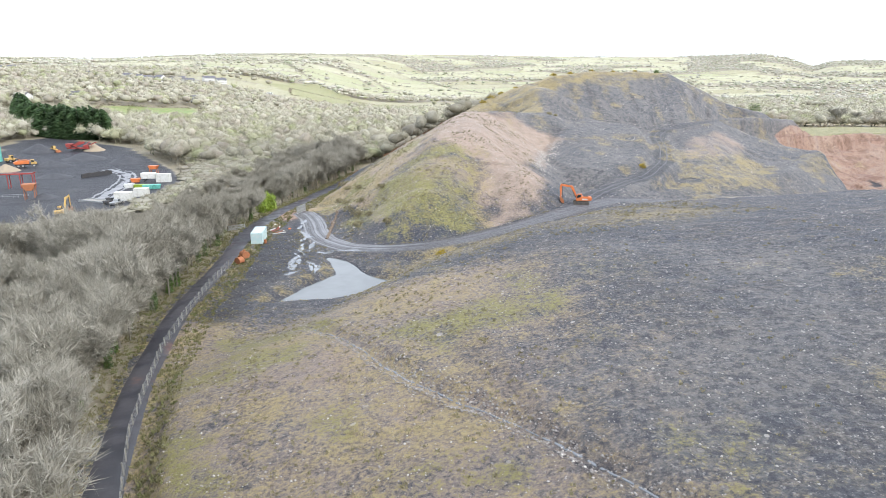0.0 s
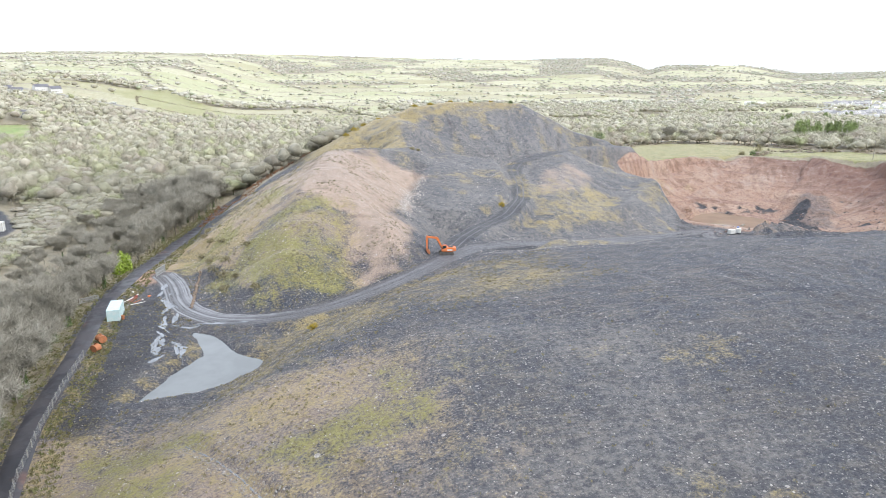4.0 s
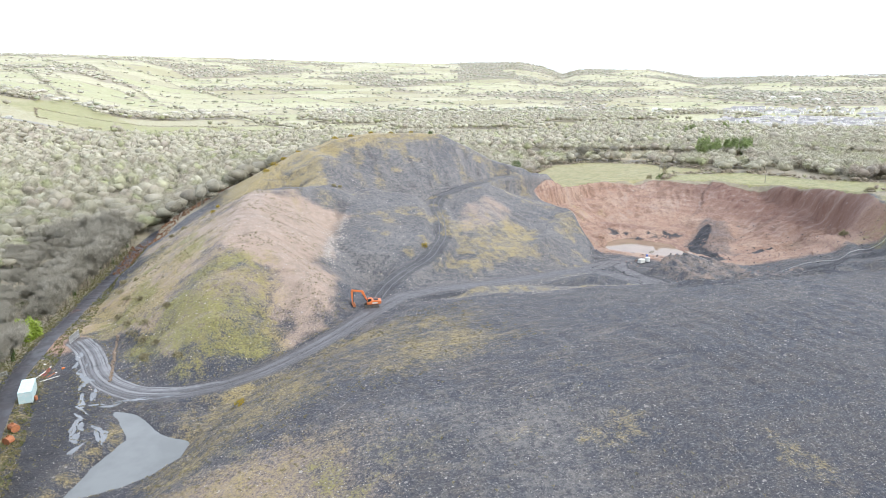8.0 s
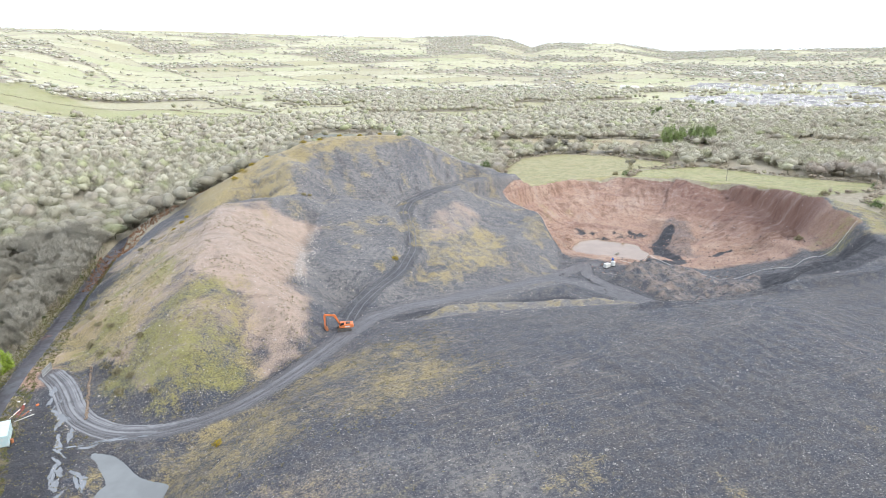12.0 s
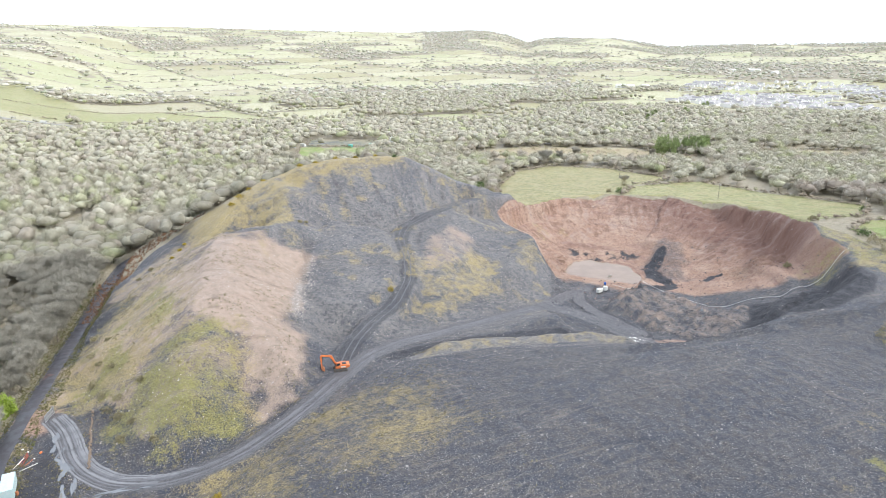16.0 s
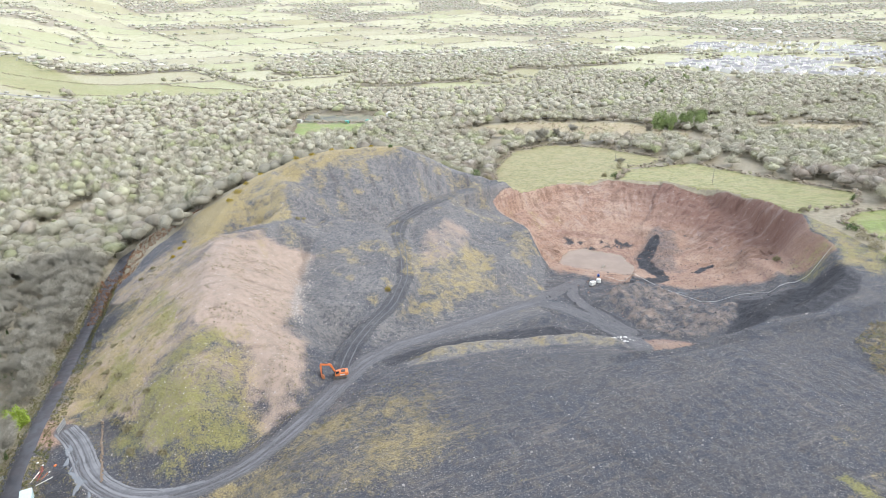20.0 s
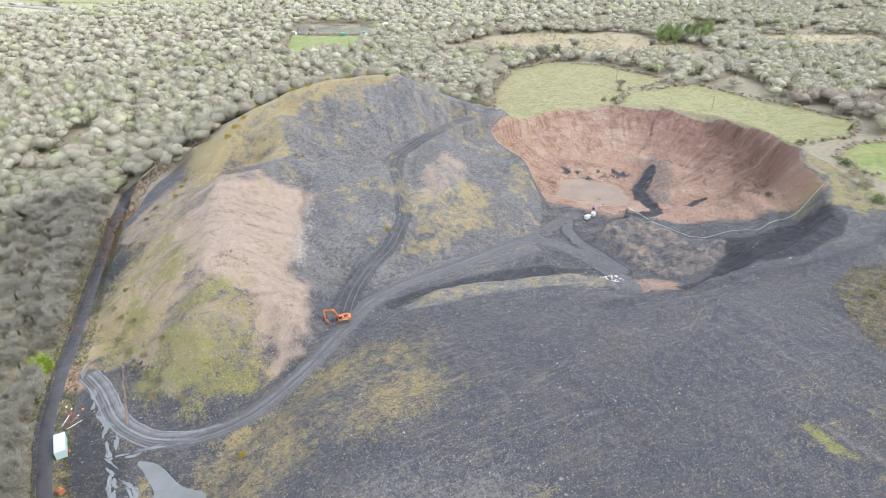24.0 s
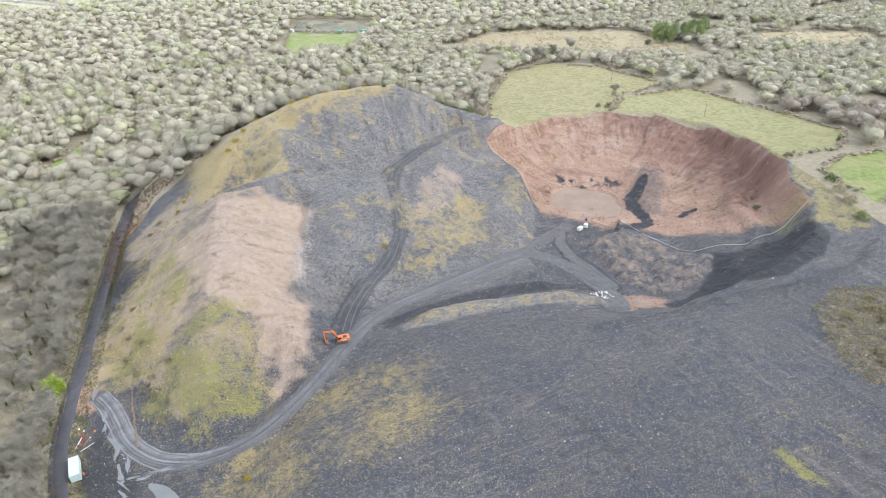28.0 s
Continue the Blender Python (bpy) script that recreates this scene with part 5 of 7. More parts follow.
def excavator(x, y, turn, paint, label, group=""):
    """Tracked excavator, boom forward along +x, bucket resting on the ground."""
    t = thing("excavator", x, y, turn, label, "excavator", group)
    for s in (-1.15, 1.15):
        tr = prism([(-2.0, 0.15), (-1.75, 0.0), (1.75, 0.0), (2.0, 0.15), (2.15, 0.45), (1.95, 0.85), (1.6, 0.95), (-1.6, 0.95), (-1.95, 0.85), (-2.15, 0.45)], 0.6, s)
        tp = part("track", tr, M_MUDSTEEL, t)
        pads = bmesh.new()
        for i in range(14):
            box(0.16, 0.66, 0.07, (-1.8 + i * 0.277, s, 0.94), pads)
        part("track_shoes", pads, M_MUDSTEEL, tp)
        for i in range(3):
            part("roller", tube((-1.2 + i * 1.2, s - 0.33, 0.45), (-1.2 + i * 1.2, s + 0.33, 0.45), 0.28, n=12), M_DARK, tp)
    part("undercarriage", box(2.2, 1.8, 0.5, (0, 0, 0.45)), M_MUDSTEEL, t)
    part("slew_ring", tube((0, 0, 0.9), (0, 0, 1.12), 0.75, n=20), M_DARK, t)
    part("house", prism([(-2.5, 1.25), (-2.55, 2.1), (-1.2, 2.3), (0.4, 2.1), (1.25, 1.9), (1.3, 1.12), (-2.2, 1.12)], 2.5, 0.0), paint, t, bevel=0.05)
    t.matrix_world = t.matrix_world @ Matrix.Diagonal((0.9, 0.9, 0.9, 1))
    part("side_panel", box(1.5, 2.56, 0.42, (-0.9, 0, 1.35)), M_CREAM, t)
    part("counterweight", prism([(-2.75, 1.3), (-2.8, 2.0), (-2.35, 2.2), (-2.2, 1.2)], 2.54), paint, t, bevel=0.06)
    part("engine_cover", box(1.3, 1.1, 0.25, (-1.2, 0.3, 2.25)), M_DARK, t, bevel=0.04)
    part("exhaust", tube((-0.7, 0.7, 2.3), (-0.7, 0.7, 2.9), 0.07), M_DARK, t)
    cab = part("cab", prism([(0.0, 1.15), (1.45, 1.15), (1.5, 2.0), (1.15, 2.95), (0.0, 3.0)], 0.95, 0.72), paint, t, bevel=0.04)
    part("windscreen", prism([(1.32, 1.6), (1.5, 1.62), (1.54, 2.0), (1.24, 2.85), (1.1, 2.85)], 0.8, 0.72), M_GLASS, cab)
    part("side_window", prism([(0.15, 1.8), (1.25, 1.8), (1.3, 2.05), (1.05, 2.8), (0.15, 2.85)], 1.0, 0.72), M_GLASS, cab)
    boom = part("boom", prism([(0.9, 1.6), (1.2, 1.5), (3.0, 4.55), (5.55, 4.95), (5.65, 5.25), (5.4, 5.4), (2.7, 5.15), (2.3, 4.8)], 0.42, -0.35), paint, t, bevel=0.03)
    for s in (-0.68, -0.02):
        part("boom_ram", tube((1.25, s, 1.4), (2.6, s, 3.9), 0.09), M_DARK, boom)
    part("stick_ram", tube((3.2, -0.35, 5.15), (5.35, -0.35, 5.65), 0.08), M_DARK, boom)
    stick = part("stick", prism([(5.35, 5.55), (5.7, 5.5), (6.0, 4.7), (5.75, 1.7), (5.45, 1.7), (5.35, 4.8)], 0.34, -0.35), paint, t, bevel=0.03)
    part("bucket_ram", tube((5.25, -0.35, 4.8), (5.15, -0.35, 2.3), 0.07), M_DARK, stick)
    part("linkage", prism([(5.05, 2.35), (5.3, 2.3), (5.35, 1.6), (5.1, 1.5)], 0.4, -0.35), M_DARK, stick)
    bucket = prism([(5.75, 1.75), (5.35, 1.75), (4.95, 1.35), (4.65, 0.65), (4.75, 0.15), (4.9, 0.12), (4.95, 0.6), (5.3, 1.2), (5.8, 1.45)], 1.25, -0.35)
    for s in (-0.97, 0.27):
        prism([(5.75, 1.75), (5.35, 1.75), (4.95, 1.35), (4.65, 0.65), (4.75, 0.15), (5.3, 0.3), (5.85, 1.2)], 0.05, s, bucket)
    bk = part("bucket", bucket, M_RUST, stick)
    for i in range(5):
        part("tooth", box(0.1, 0.1, 0.28, (4.82, -0.9 + i * 0.27, 0.0)), M_DARK, bk)
    return t


excavator(34.6, 159.8, 172, M_ORANGE, "orange tracked excavator with bucket down beside the haul track")


def container(x, y, turn, mat, label, l=6.06, w=2.44, h=2.59, group="", name="shipping_container", category="container", z=None, doors=True):
    t = thing(name, x, y, turn, label, category, group, z)
    part("floor_frame", box(l, w, 0.18), M_DARK if doors else mat, t)
    part("roof", box(l - 0.06, w - 0.06, 0.06, (0, 0, h - 0.08)), mat, t)
    for s in (-1, 1):
        wall = bmesh.new()
        n = int(l / 0.28)
        for i in range(n):
            box(l / n * 0.55, 0.05, h - 0.36, (-l / 2 + (i + 0.5) * l / n, s * (w / 2 - 0.03), 0.18), wall)
        box(l - 0.1, 0.03, h - 0.3, (0, s * (w / 2 - 0.06), 0.16), wall)
        part("side_wall", wall, mat, t)
        for e in (-1, 1):
            part("corner_post", box(0.14, 0.14, h, (e * (l / 2 - 0.07), s * (w / 2 - 0.07), 0)), mat, t)
        part("top_rail", box(l - 0.28, 0.1, 0.12, (0, s * (w / 2 - 0.05), h - 0.12)), mat, t)
    part("end_wall", box(0.06, w - 0.3, h - 0.3, (-l / 2 + 0.06, 0, 0.16)), mat, t)
    for s in (-1, 1):
        d = part("door", box(0.05, w / 2 - 0.17, h - 0.34, (l / 2 - 0.06, s * (w / 4 - 0.06), 0.18)), mat, t)
        part("lock_rod", tube((l / 2 - 0.01, s * 0.35, 0.25), (l / 2 - 0.01, s * 0.35, h - 0.25), 0.025, n=6), M_GALV, d)
    return t


container(-41.3, 141.0, 96, M_TEAL, "pale blue steel shipping container on shale beside the lane", l=6.6)


def skip_bucket(x, y, turn, s, label):
    t = thing("digger_bucket", x, y, turn, label, "bucket", "rusty spare buckets")
    shell = bmesh.new()
    n = 9
    for i in range(n):
        a = radians(-20 + 190 * i / n); b = radians(-20 + 190 * (i + 1) / n)
        prism([(math.cos(a) * 0.8, 0.75 + math.sin(a) * 0.7), (math.cos(b) * 0.8, 0.75 + math.sin(b) * 0.7), (math.cos(b) * 0.74, 0.75 + math.sin(b) * 0.64), (math.cos(a) * 0.74, 0.75 + math.sin(a) * 0.64)], 1.3 * s, 0, shell)
    part("shell", shell, M_RUST, t)
    for e in (-0.65, 0.65):
        part("side_plate", prism([(0.8, 0.6), (0.6, 1.2), (0, 1.46), (-0.6, 1.2), (-0.8, 0.6), (-0.3, 0.05), (0.4, 0.1)], 0.05, e * s), M_RUST, t)
    for e in (-0.15, 0.15):
        part("lug", prism([(-0.2, 1.4), (0.2, 1.4), (0.1, 1.75), (-0.1, 1.75)], 0.06, e), M_RUST, t)


skip_bucket(-40.2, 126.3, 40, 1.2, "large rusty excavator bucket lying on weedy shale")
skip_bucket(-39.8, 121.6, -30, 0.9, "smaller rusty excavator bucket tipped on weedy shale")

# steel by the gate
def beam(x, y, turn, l, mat, name, label, category, h=0.16, lift=0.0, pitch=0):
    t = thing(name, x, y, turn, label, category, z=ground_z(x, y) + lift, lean=(0, pitch))
    web = box(l, 0.05, h)
    box(l, 0.16, 0.03, (0, 0, h), web)
    box(l, 0.16, 0.03, (0, 0, 0), web)
    part("web", web, mat, t)
    for e in (-1, 1):
        part("end_plate", box(0.03, 0.22, h + 0.08, (e * (l / 2 + 0.012), 0, 0)), mat, t)


beam(-41.2, 152.6, 78, 6.2, M_RED, "steel_beam", "red-painted steel beam lying on the shale", "beam")
beam(-40.7, 152.2, 82, 5.6, M_RED, "steel_beam", "red-painted steel beam lying beside another", "beam")
beam(-41.6, 151.4, 70, 4.4, M_CREAM, "steel_beam", "white-painted steel beam on the red ones", "beam", lift=0.05)
beam(-39.9, 151.6, 60, 3.2, M_RUST, "steel_beam", "rusty steel offcut among the beams", "beam")
pl = thing("barrier_pole", -40.2, 149.1, 30, "long white barrier pole lying on dark shale", "pole")
part("pole", tube((-3.0, 0, 0.12), (3.0, 0, 0.16), 0.09), M_CREAM, pl)
part("counterweight", box(0.5, 0.3, 0.3, (-3.1, 0, 0.0)), M_CONC, pl)
ob = thing("oil_drum", -39.6, 139.6, 10, "rusty orange oil drum beside the container", "drum")
part("drum", tube((0, 0, 0), (0, 0, 0.88), 0.3, n=16), M_RUST, ob)
for zz in (0.02, 0.29, 0.58, 0.86):
    part("hoop", tube((0, 0, zz - 0.015), (0, 0, zz + 0.015), 0.315, n=16), M_RUST, ob)
for (x, y, s) in ((-37.9, 155.4, 0.5), (-41.8, 157.2, 0.4), (-38.8, 153.3, 0.3), (-40.6, 156.4, 0.35)):
    o = thing("concrete_lump", x, y, s * 300, "broken orange and white lump on the shale by the gate", "rubble", "broken lumps by the gate")
    bm = bmesh.new()
    bmesh.ops.create_icosphere(bm, subdivisions=1, radius=s)
    for v in bm.verts:
        v.co *= 0.75 + 0.5 * noise.noise(v.co * 3 + Vector((x, y, 0)))
        v.co.z = max(v.co.z * 0.6 + s * 0.3, -0.1)
    part("lump", bm, M_ORANGE if s == 0.5 else M_CREAM, o)


def mesh_gate(x, y, turn, l, h, label):
    t = thing("site_gate", x, y, turn, label, "gate")
    for e in (-1, 1):
        part("upright", tube((e * l / 2, 0, 0.1), (e * l / 2, 0, h), 0.05), M_GALV, t)
    for zz in (0.25, h * 0.5, h):
        part("rail", tube((-l / 2, 0, zz), (l / 2, 0, zz), 0.06, n=6), M_GALV, t)
    n = 22
    for i in range(1, n):
        part("bar", tube((-l / 2 + l * i / n, 0, 0.25), (-l / 2 + l * i / n, 0, h), 0.05, n=4), M_GALV, t)
    part("gate_post", box(0.2, 0.2, h + 0.3, (l / 2 + 0.18, 0, -0.2)), M_GALV, t)
    part("brace", tube((-l / 2, 0, 0.25), (l / 2, 0, h), 0.025, n=5), M_GALV, t)


mesh_gate(-37.8, 168.9, 74, 4.4, 2.0, "open galvanised steel site gate across the haul track")
mesh_gate(-50.2, 152.0, 35, 4.5, 1.3, "low galvanised field gate at the wood's edge")

# fence between the lane and the tip: concrete posts and wire
fence = thing("fence", -35, 75, 0, "leaning grey concrete post and wire fence along the lane", "fence", z=0)
fence.matrix_world = Matrix()
FENCE = [(-24, 40), (-28, 49), (-31.6, 58), (-34.4, 68), (-37.4, 80), (-39.2, 93), (-40.6, 107), (-41.2, 120)]
fl = np.concatenate([[0], np.cumsum(np.hypot(*np.diff(np.array(FENCE), axis=0).T))])
posts = []
for s in np.arange(0, fl[-1], 2.4):
    x, y = np.interp(s, fl, [p[0] for p in FENCE]), np.interp(s, fl, [p[1] for p in FENCE])
    posts.append((x, y, ground_z(x, y)))
for i, (x, y, z) in enumerate(posts):
    part("post", box(0.13, 0.13, 1.55, (x, y, z - 0.15), rot=pose(0, 0, 0, veg.uniform(-4, 4), veg.uniform(-4, 4), 20)), M_CONC, fence)
for a, b in zip(posts, posts[1:]):
    net = bmesh.new()
    for hgt in (0.15, 0.4, 0.65, 0.9, 1.15, 1.35):
        tube((a[0], a[1], a[2] + hgt), (b[0], b[1], b[2] + hgt), 0.008, n=3, bm=net)
    for k in range(1, 10):
        m = Vector(a).lerp(Vector(b), k / 10)
        tube((m.x, m.y, m.z + 0.1), (m.x, m.y, m.z + 1.35), 0.006, n=3, bm=net)
    part("wire_net", net, M_GALV, fence)


# power lines
def wood_pole(x, y, h, turn, label, twin, z=None):
    t = thing("power_pole", x, y, turn, label, "power pole", "timber power poles")
    offs = (-1.1, 1.1) if twin else (0.0,)
    for s in offs:
        part("pole", tube((s, 0, -0.5), (s * 0.85, 0, h), 0.17, 0.12, n=8), M_POLE, t)
    arm = part("crossarm", box(3.6 if twin else 1.8, 0.16, 0.16, (0, 0.12, h - 0.5)), M_GALV, t)
    for s in ((-1.7, 0, 1.7) if twin else (-0.8, 0, 0.8)):
        part("insulator", tube((s, 0.12, h - 0.34), (s, 0.12, h + 0.02), 0.07, 0.05, n=8), M_CREAM, arm)
    if twin:
        part("lower_brace", box(2.2, 0.1, 0.12, (0, 0.1, h - 1.6)), M_GALV, t)
        for s in (-1, 1):
            part("stay_wire", tube((s * 0.95, 0, h - 0.8), (s * 3.2, 1.5, 0), 0.02, n=3), M_GALV, t)


wood_pole(-11, 293, 9.5, 20, "twin timber power pole with steel crossarm among scrub", True)
wood_pole(12, 366, 9.5, 20, "twin timber power pole standing in the wood", True)
for x, y in ((259, 256), (259.5, 341), (266, 182)):
    wood_pole(x, y, 8.5, 40, "single timber power pole in the pasture", False)

# kerb-like bund beside the haul track
M_RUBBLE = plain("brown_rubble", (0.25, 0.19, 0.14), (0.15, 0.115, 0.09), 0.9)
bund = thing("rubble_bund", -27.4, 155, 0, "low line of brown rubble beside the haul track", "rubble", z=0)
bund.matrix_world = Matrix()
for k in range(60):
    f = k / 59
    x, y = float(np.interp(f, [0, 0.3, 0.7, 1], [-27.9, -27.9, -27.2, -26.6])) + veg.uniform(-0.25, 0.25), 168 - 23.5 * f + veg.uniform(-0.1, 0.1)
    bm = bmesh.new()
    bmesh.ops.create_cube(bm, size=0.42, matrix=pose(x, y, ground_z(x, y) + 0.12, veg.uniform(0, 90), veg.uniform(0, 90), veg.uniform(0, 90)) @ Matrix.Diagonal((veg.uniform(0.7, 1.3), 1, 0.7, 1)))
    part("stone", bm, M_RUBBLE, bund)

# ---- pit floor ----
def bowser(x, y, turn):
    t = thing("water_tank", x, y, turn, "round white plastic tank on the dark pit floor", "tank")
    part("tank", tube((0, 0, 0.25), (0, 0, 1.9), 1.0, 0.92, n=20), M_CREAM, t, bevel=0.08)
    part("lid", tube((0, 0, 1.9), (0, 0, 2.05), 0.35, n=12), M_CREAM, t)
    part("skid", box(2.0, 1.6, 0.25), M_DARK, t)
    part("outlet", tube((0.95, 0, 0.45), (1.25, 0, 0.45), 0.07), M_DARK, t)


bowser(156.4, 207.6, 30)
t = thing("generator_cabin", 152.6, 206.3, 15, "small grey-white steel generator cabin on the pit floor", "generator")
part("body", box(2.6, 1.5, 1.5, (0, 0, 0.3)), M_CREAM, t, bevel=0.05)
part("skid", box(2.8, 1.3, 0.3), M_DARK, t)
part("exhaust", tube((0.9, 0.3, 1.8), (0.9, 0.3, 2.2), 0.06), M_DARK, t)
for k in range(4):
    part("louvre", box(0.04, 1.1, 0.08, (1.31, 0, 0.7 + k * 0.2)), M_DARK, t)
t = thing("water_pump", 160.3, 213.2, 60, "small blue pump at the edge of the pit pool", "pump")
part("housing", tube((-0.5, 0, 0.7), (0.5, 0, 0.7), 0.45, n=14), M_BLUE, t)
part("frame", box(1.4, 0.9, 0.28), M_DARK, t)
part("motor", box(0.6, 0.5, 0.5, (0.8, 0, 0.4)), M_BLUE, t)
t = thing("tyre", 153.6, 210.6, 0, "old black tyre lying beside the generator", "tyre")
bm = bmesh.new()
for i in range(16):
    a, b = 6.2832 * i / 16, 6.2832 * (i + 1) / 16
    tube((0.55 * math.cos(a), 0.55 * math.sin(a), 0.22), (0.55 * math.cos(b), 0.55 * math.sin(b), 0.22), 0.22, n=6, bm=bm)
part("tread", bm, M_DARK, t)
t = thing("drift_timber", 170.5, 224, 25, "brown timber raft floating on the muddy pool", "timber", z=-7.55)
for i, (l, r) in enumerate(((4.2, 20), (3.0, -12), (2.4, 45), (3.4, 8))):
    part("plank", box(l, 0.22, 0.14, (0.4 * i - 0.6, 0.25 * i - 0.4, 0.03 * i), rot=pose(0, 0, 0, 0, 0, r)), M_POLE, t)
cu = bpy.data.curves.new("hose", "CURVE")
cu.dimensions, cu.bevel_depth, cu.bevel_resolution = "3D", 0.07, 1
sp = cu.splines.new("POLY")
hose_line = [(163, 212), (170, 196), (175, 176), (178.5, 166), (185.7, 160), (192, 153), (204, 152), (217, 151)]
hp = [(float(np.interp(f, range(8), [p[0] for p in hose_line])), float(np.interp(f, range(8), [p[1] for p in hose_line]))) for f in np.linspace(0, 7, 40)]
sp.points.add(39)
for p_, (x, y) in zip(sp.points, hp):
    p_.co = (x, y, ground_z(x, y) + 0.12, 1)
cu.materials.append(M_CREAM)
hose = new("hose", cu)
tagged(hose, "long pale drainage hose running up the pit side", "hose")
for k in range(26):
    x, y = 126.5 + veg.uniform(-2.5, 5), 154 + veg.uniform(-4.5, 3)
    bm = bmesh.new()
    bmesh.ops.create_icosphere(bm, subdivisions=1, radius=0.36, matrix=pose(0, 0, 0.15, 0, 0, k * 40) @ Matrix.Diagonal((1.2, 0.75, 0.5, 1)))
    o = thing("white_sack", x, y, k * 31, "dirty white sack dumped on the dark spoil", "sack", "dumped white sacks")
    part("cloth", bm, M_CREAM, o)

# ---- bushes ----
def bush(name, x, y, rx, rz, n, size, mat, label, category="bush", group="", seed=1, stems=True):
    t = thing(name, x, y, seed * 37, label, category, group)
    o = new("foliage", leaf_clump(n, rx, rx, rz, size, mat, seed))
    o.parent = t
    if stems:
        bm = bmesh.new()
        for k in range(5):
            tube((0, 0, -0.1), (rx * 0.6 * math.cos(k * 1.3), rx * 0.6 * math.sin(k * 1.3), rz * 0.8), 0.05, 0.02, n=4, bm=bm)
        part("stems", bm, M_BARK, t)
    return t


bush("gorse_bush", -0.2, 119, 1.1, 1.2, 420, 0.22, M_GORSE, "single yellow flowering gorse bush on the tip's grassy flank", seed=3)
bush("gorse_bush", 63.2, 205.2, 1.5, 1.6, 420, 0.26, M_GORSE, "yellow gorse bush beside the climbing haul track", seed=4)
bush("lime_tree", -49.5, 177.5, 3.4, 6.0, 3000, 0.42, M_LIME, "lime-green leafing tree at the wood's edge", "tree", seed=5)
for k, (x, y, r) in enumerate(((17, 284, 1.6), (21, 290, 2.2), (26, 297, 1.7), (33, 303, 1.4), (50, 304, 1.6), (58, 306, 1.5), (68, 308, 1.3), (78, 309, 1.2), (88, 309, 1.1), (-5, 268, 1.2), (-3, 271, 1.0), (-8, 262, 1.1))):
    bush("gorse_bush", x, y, r, r * 0.75, 380, 0.3, M_GORSE, "yellow-green gorse bush along the tip's crest", group="gorse along the crest", seed=40 + k)
bush("gorse_bush", 97, 305.5, 1.2, 1.6, 400, 0.3, M_IVY, "dark green bush on top of the rear tip", seed=60)
for k, (x, y, r) in enumerate(((-21.7, 160.8, 1.7), (-20.4, 151.3, 1.6), (-12.8, 144.5, 1.3), (-24.2, 164.6, 1.9), (-21.4, 166.5, 1.5), (-16, 168, 1.2), (-29.4, 182, 1.6), (-24.4, 185, 1.3), (-30.5, 196, 1.5), (-18, 156, 1.3), (-26, 172, 1.6), (-28, 190, 1.3), (41.5, 258, 1.3), (44, 259, 1.0), (-27, 205, 1.2), (-32, 214, 1.4), (-20, 255, 1.2), (-16, 262, 1.4))):
    bush("dry_shrub", x, y, r, r * 0.9, 420, 0.26, M_SHRUB, "pale straw-coloured dry shrub at the tip's foot", group="dry shrubs at the tip foot", seed=80 + k)
for k in range(26):
    x, y = float(veg.uniform(158, 198)), float(veg.uniform(62, 102))
    if inside(np.array([x]), np.array([y]), [(160, 92), (167, 102), (178, 106), (198, 98), (200, 62), (162, 62), (156, 80)])[0] > 0:
        bush("dry_shrub", x, y, 2.0, 1.5, 420, 0.36, M_SHRUB, "brown bracken and scrub clump on the plateau", group="scrub clumps", seed=120 + k, stems=False)
for k, (x, y, r, h) in enumerate(((227, 297, 2.4, 3.2), (222, 300, 1.8, 2.5), (244, 316, 2.0, 6.0), (140, 297, 3.0, 3.4), (148, 300, 3.4, 3.6), (155, 304, 2.6, 3.0), (279, 191, 2.4, 3.0), (242, 186, 2.2, 2.0), (228, 144, 3.2, 4.0), (222, 134, 3.0, 3.6), (213, 171, 1.8, 2.2), (232, 152, 3.4, 4.2), (236, 160, 2.6, 3.0))):
    bush("hawthorn_bush", x, y, r, h, 700, 0.34, M_SHRUB if k % 3 else M_IVY, "tangled bare hawthorn bush near the pit rim", group="bushes round the pit", seed=160 + k)


def oak(x, y, s, k):
    root = new("oak_tree", KINDS[k][0])
    root.matrix_world = Matrix.Translation((x, y, ground_z(x, y) - 0.1)) @ pose(0, 0, 0, 0, 0, x * 7) @ Matrix.Diagonal((s, s, s * 0.95, 1))
    c = new("crown", KINDS[k][1])
    c.parent = root
    tagged(root, "spreading bare oak standing at the field edge", "tree", "field oaks")


for x, y, s, k in ((246, 412, 1.35, 3), (266, 424, 1.0, 1), (284, 430, 1.0, 4), (338, 408, 0.9, 1), (246, 318, 0.6, 0), (172, 342, 0.7, 3), (300, 250, 0.9, 5), (302, 220, 0.8, 3)):
    oak(x, y, s, k)

# ---- wheel ruts ----
M_DRYRUT = plain("pressed_wheel_rut", (0.135, 0.133, 0.14), (0.075, 0.075, 0.08), 0.5, scale=0.35)
# paler than the mud around: wet sheen put into the base colour
M_RUT = plain("wet_rutted_mud_sheen", (0.19, 0.19, 0.195), (0.11, 0.108, 0.112), 0.35, scale=0.35)


def offset_line(pts, o):
    P = np.array([p[:2] for p in pts], float)
    g = np.gradient(P, axis=0)
    g /= np.linalg.norm(g, axis=1, keepdims=True)
    return [(x - o * gy_, y + o * gx_, 0) for (x, y), (gx_, gy_) in zip(P, g)]


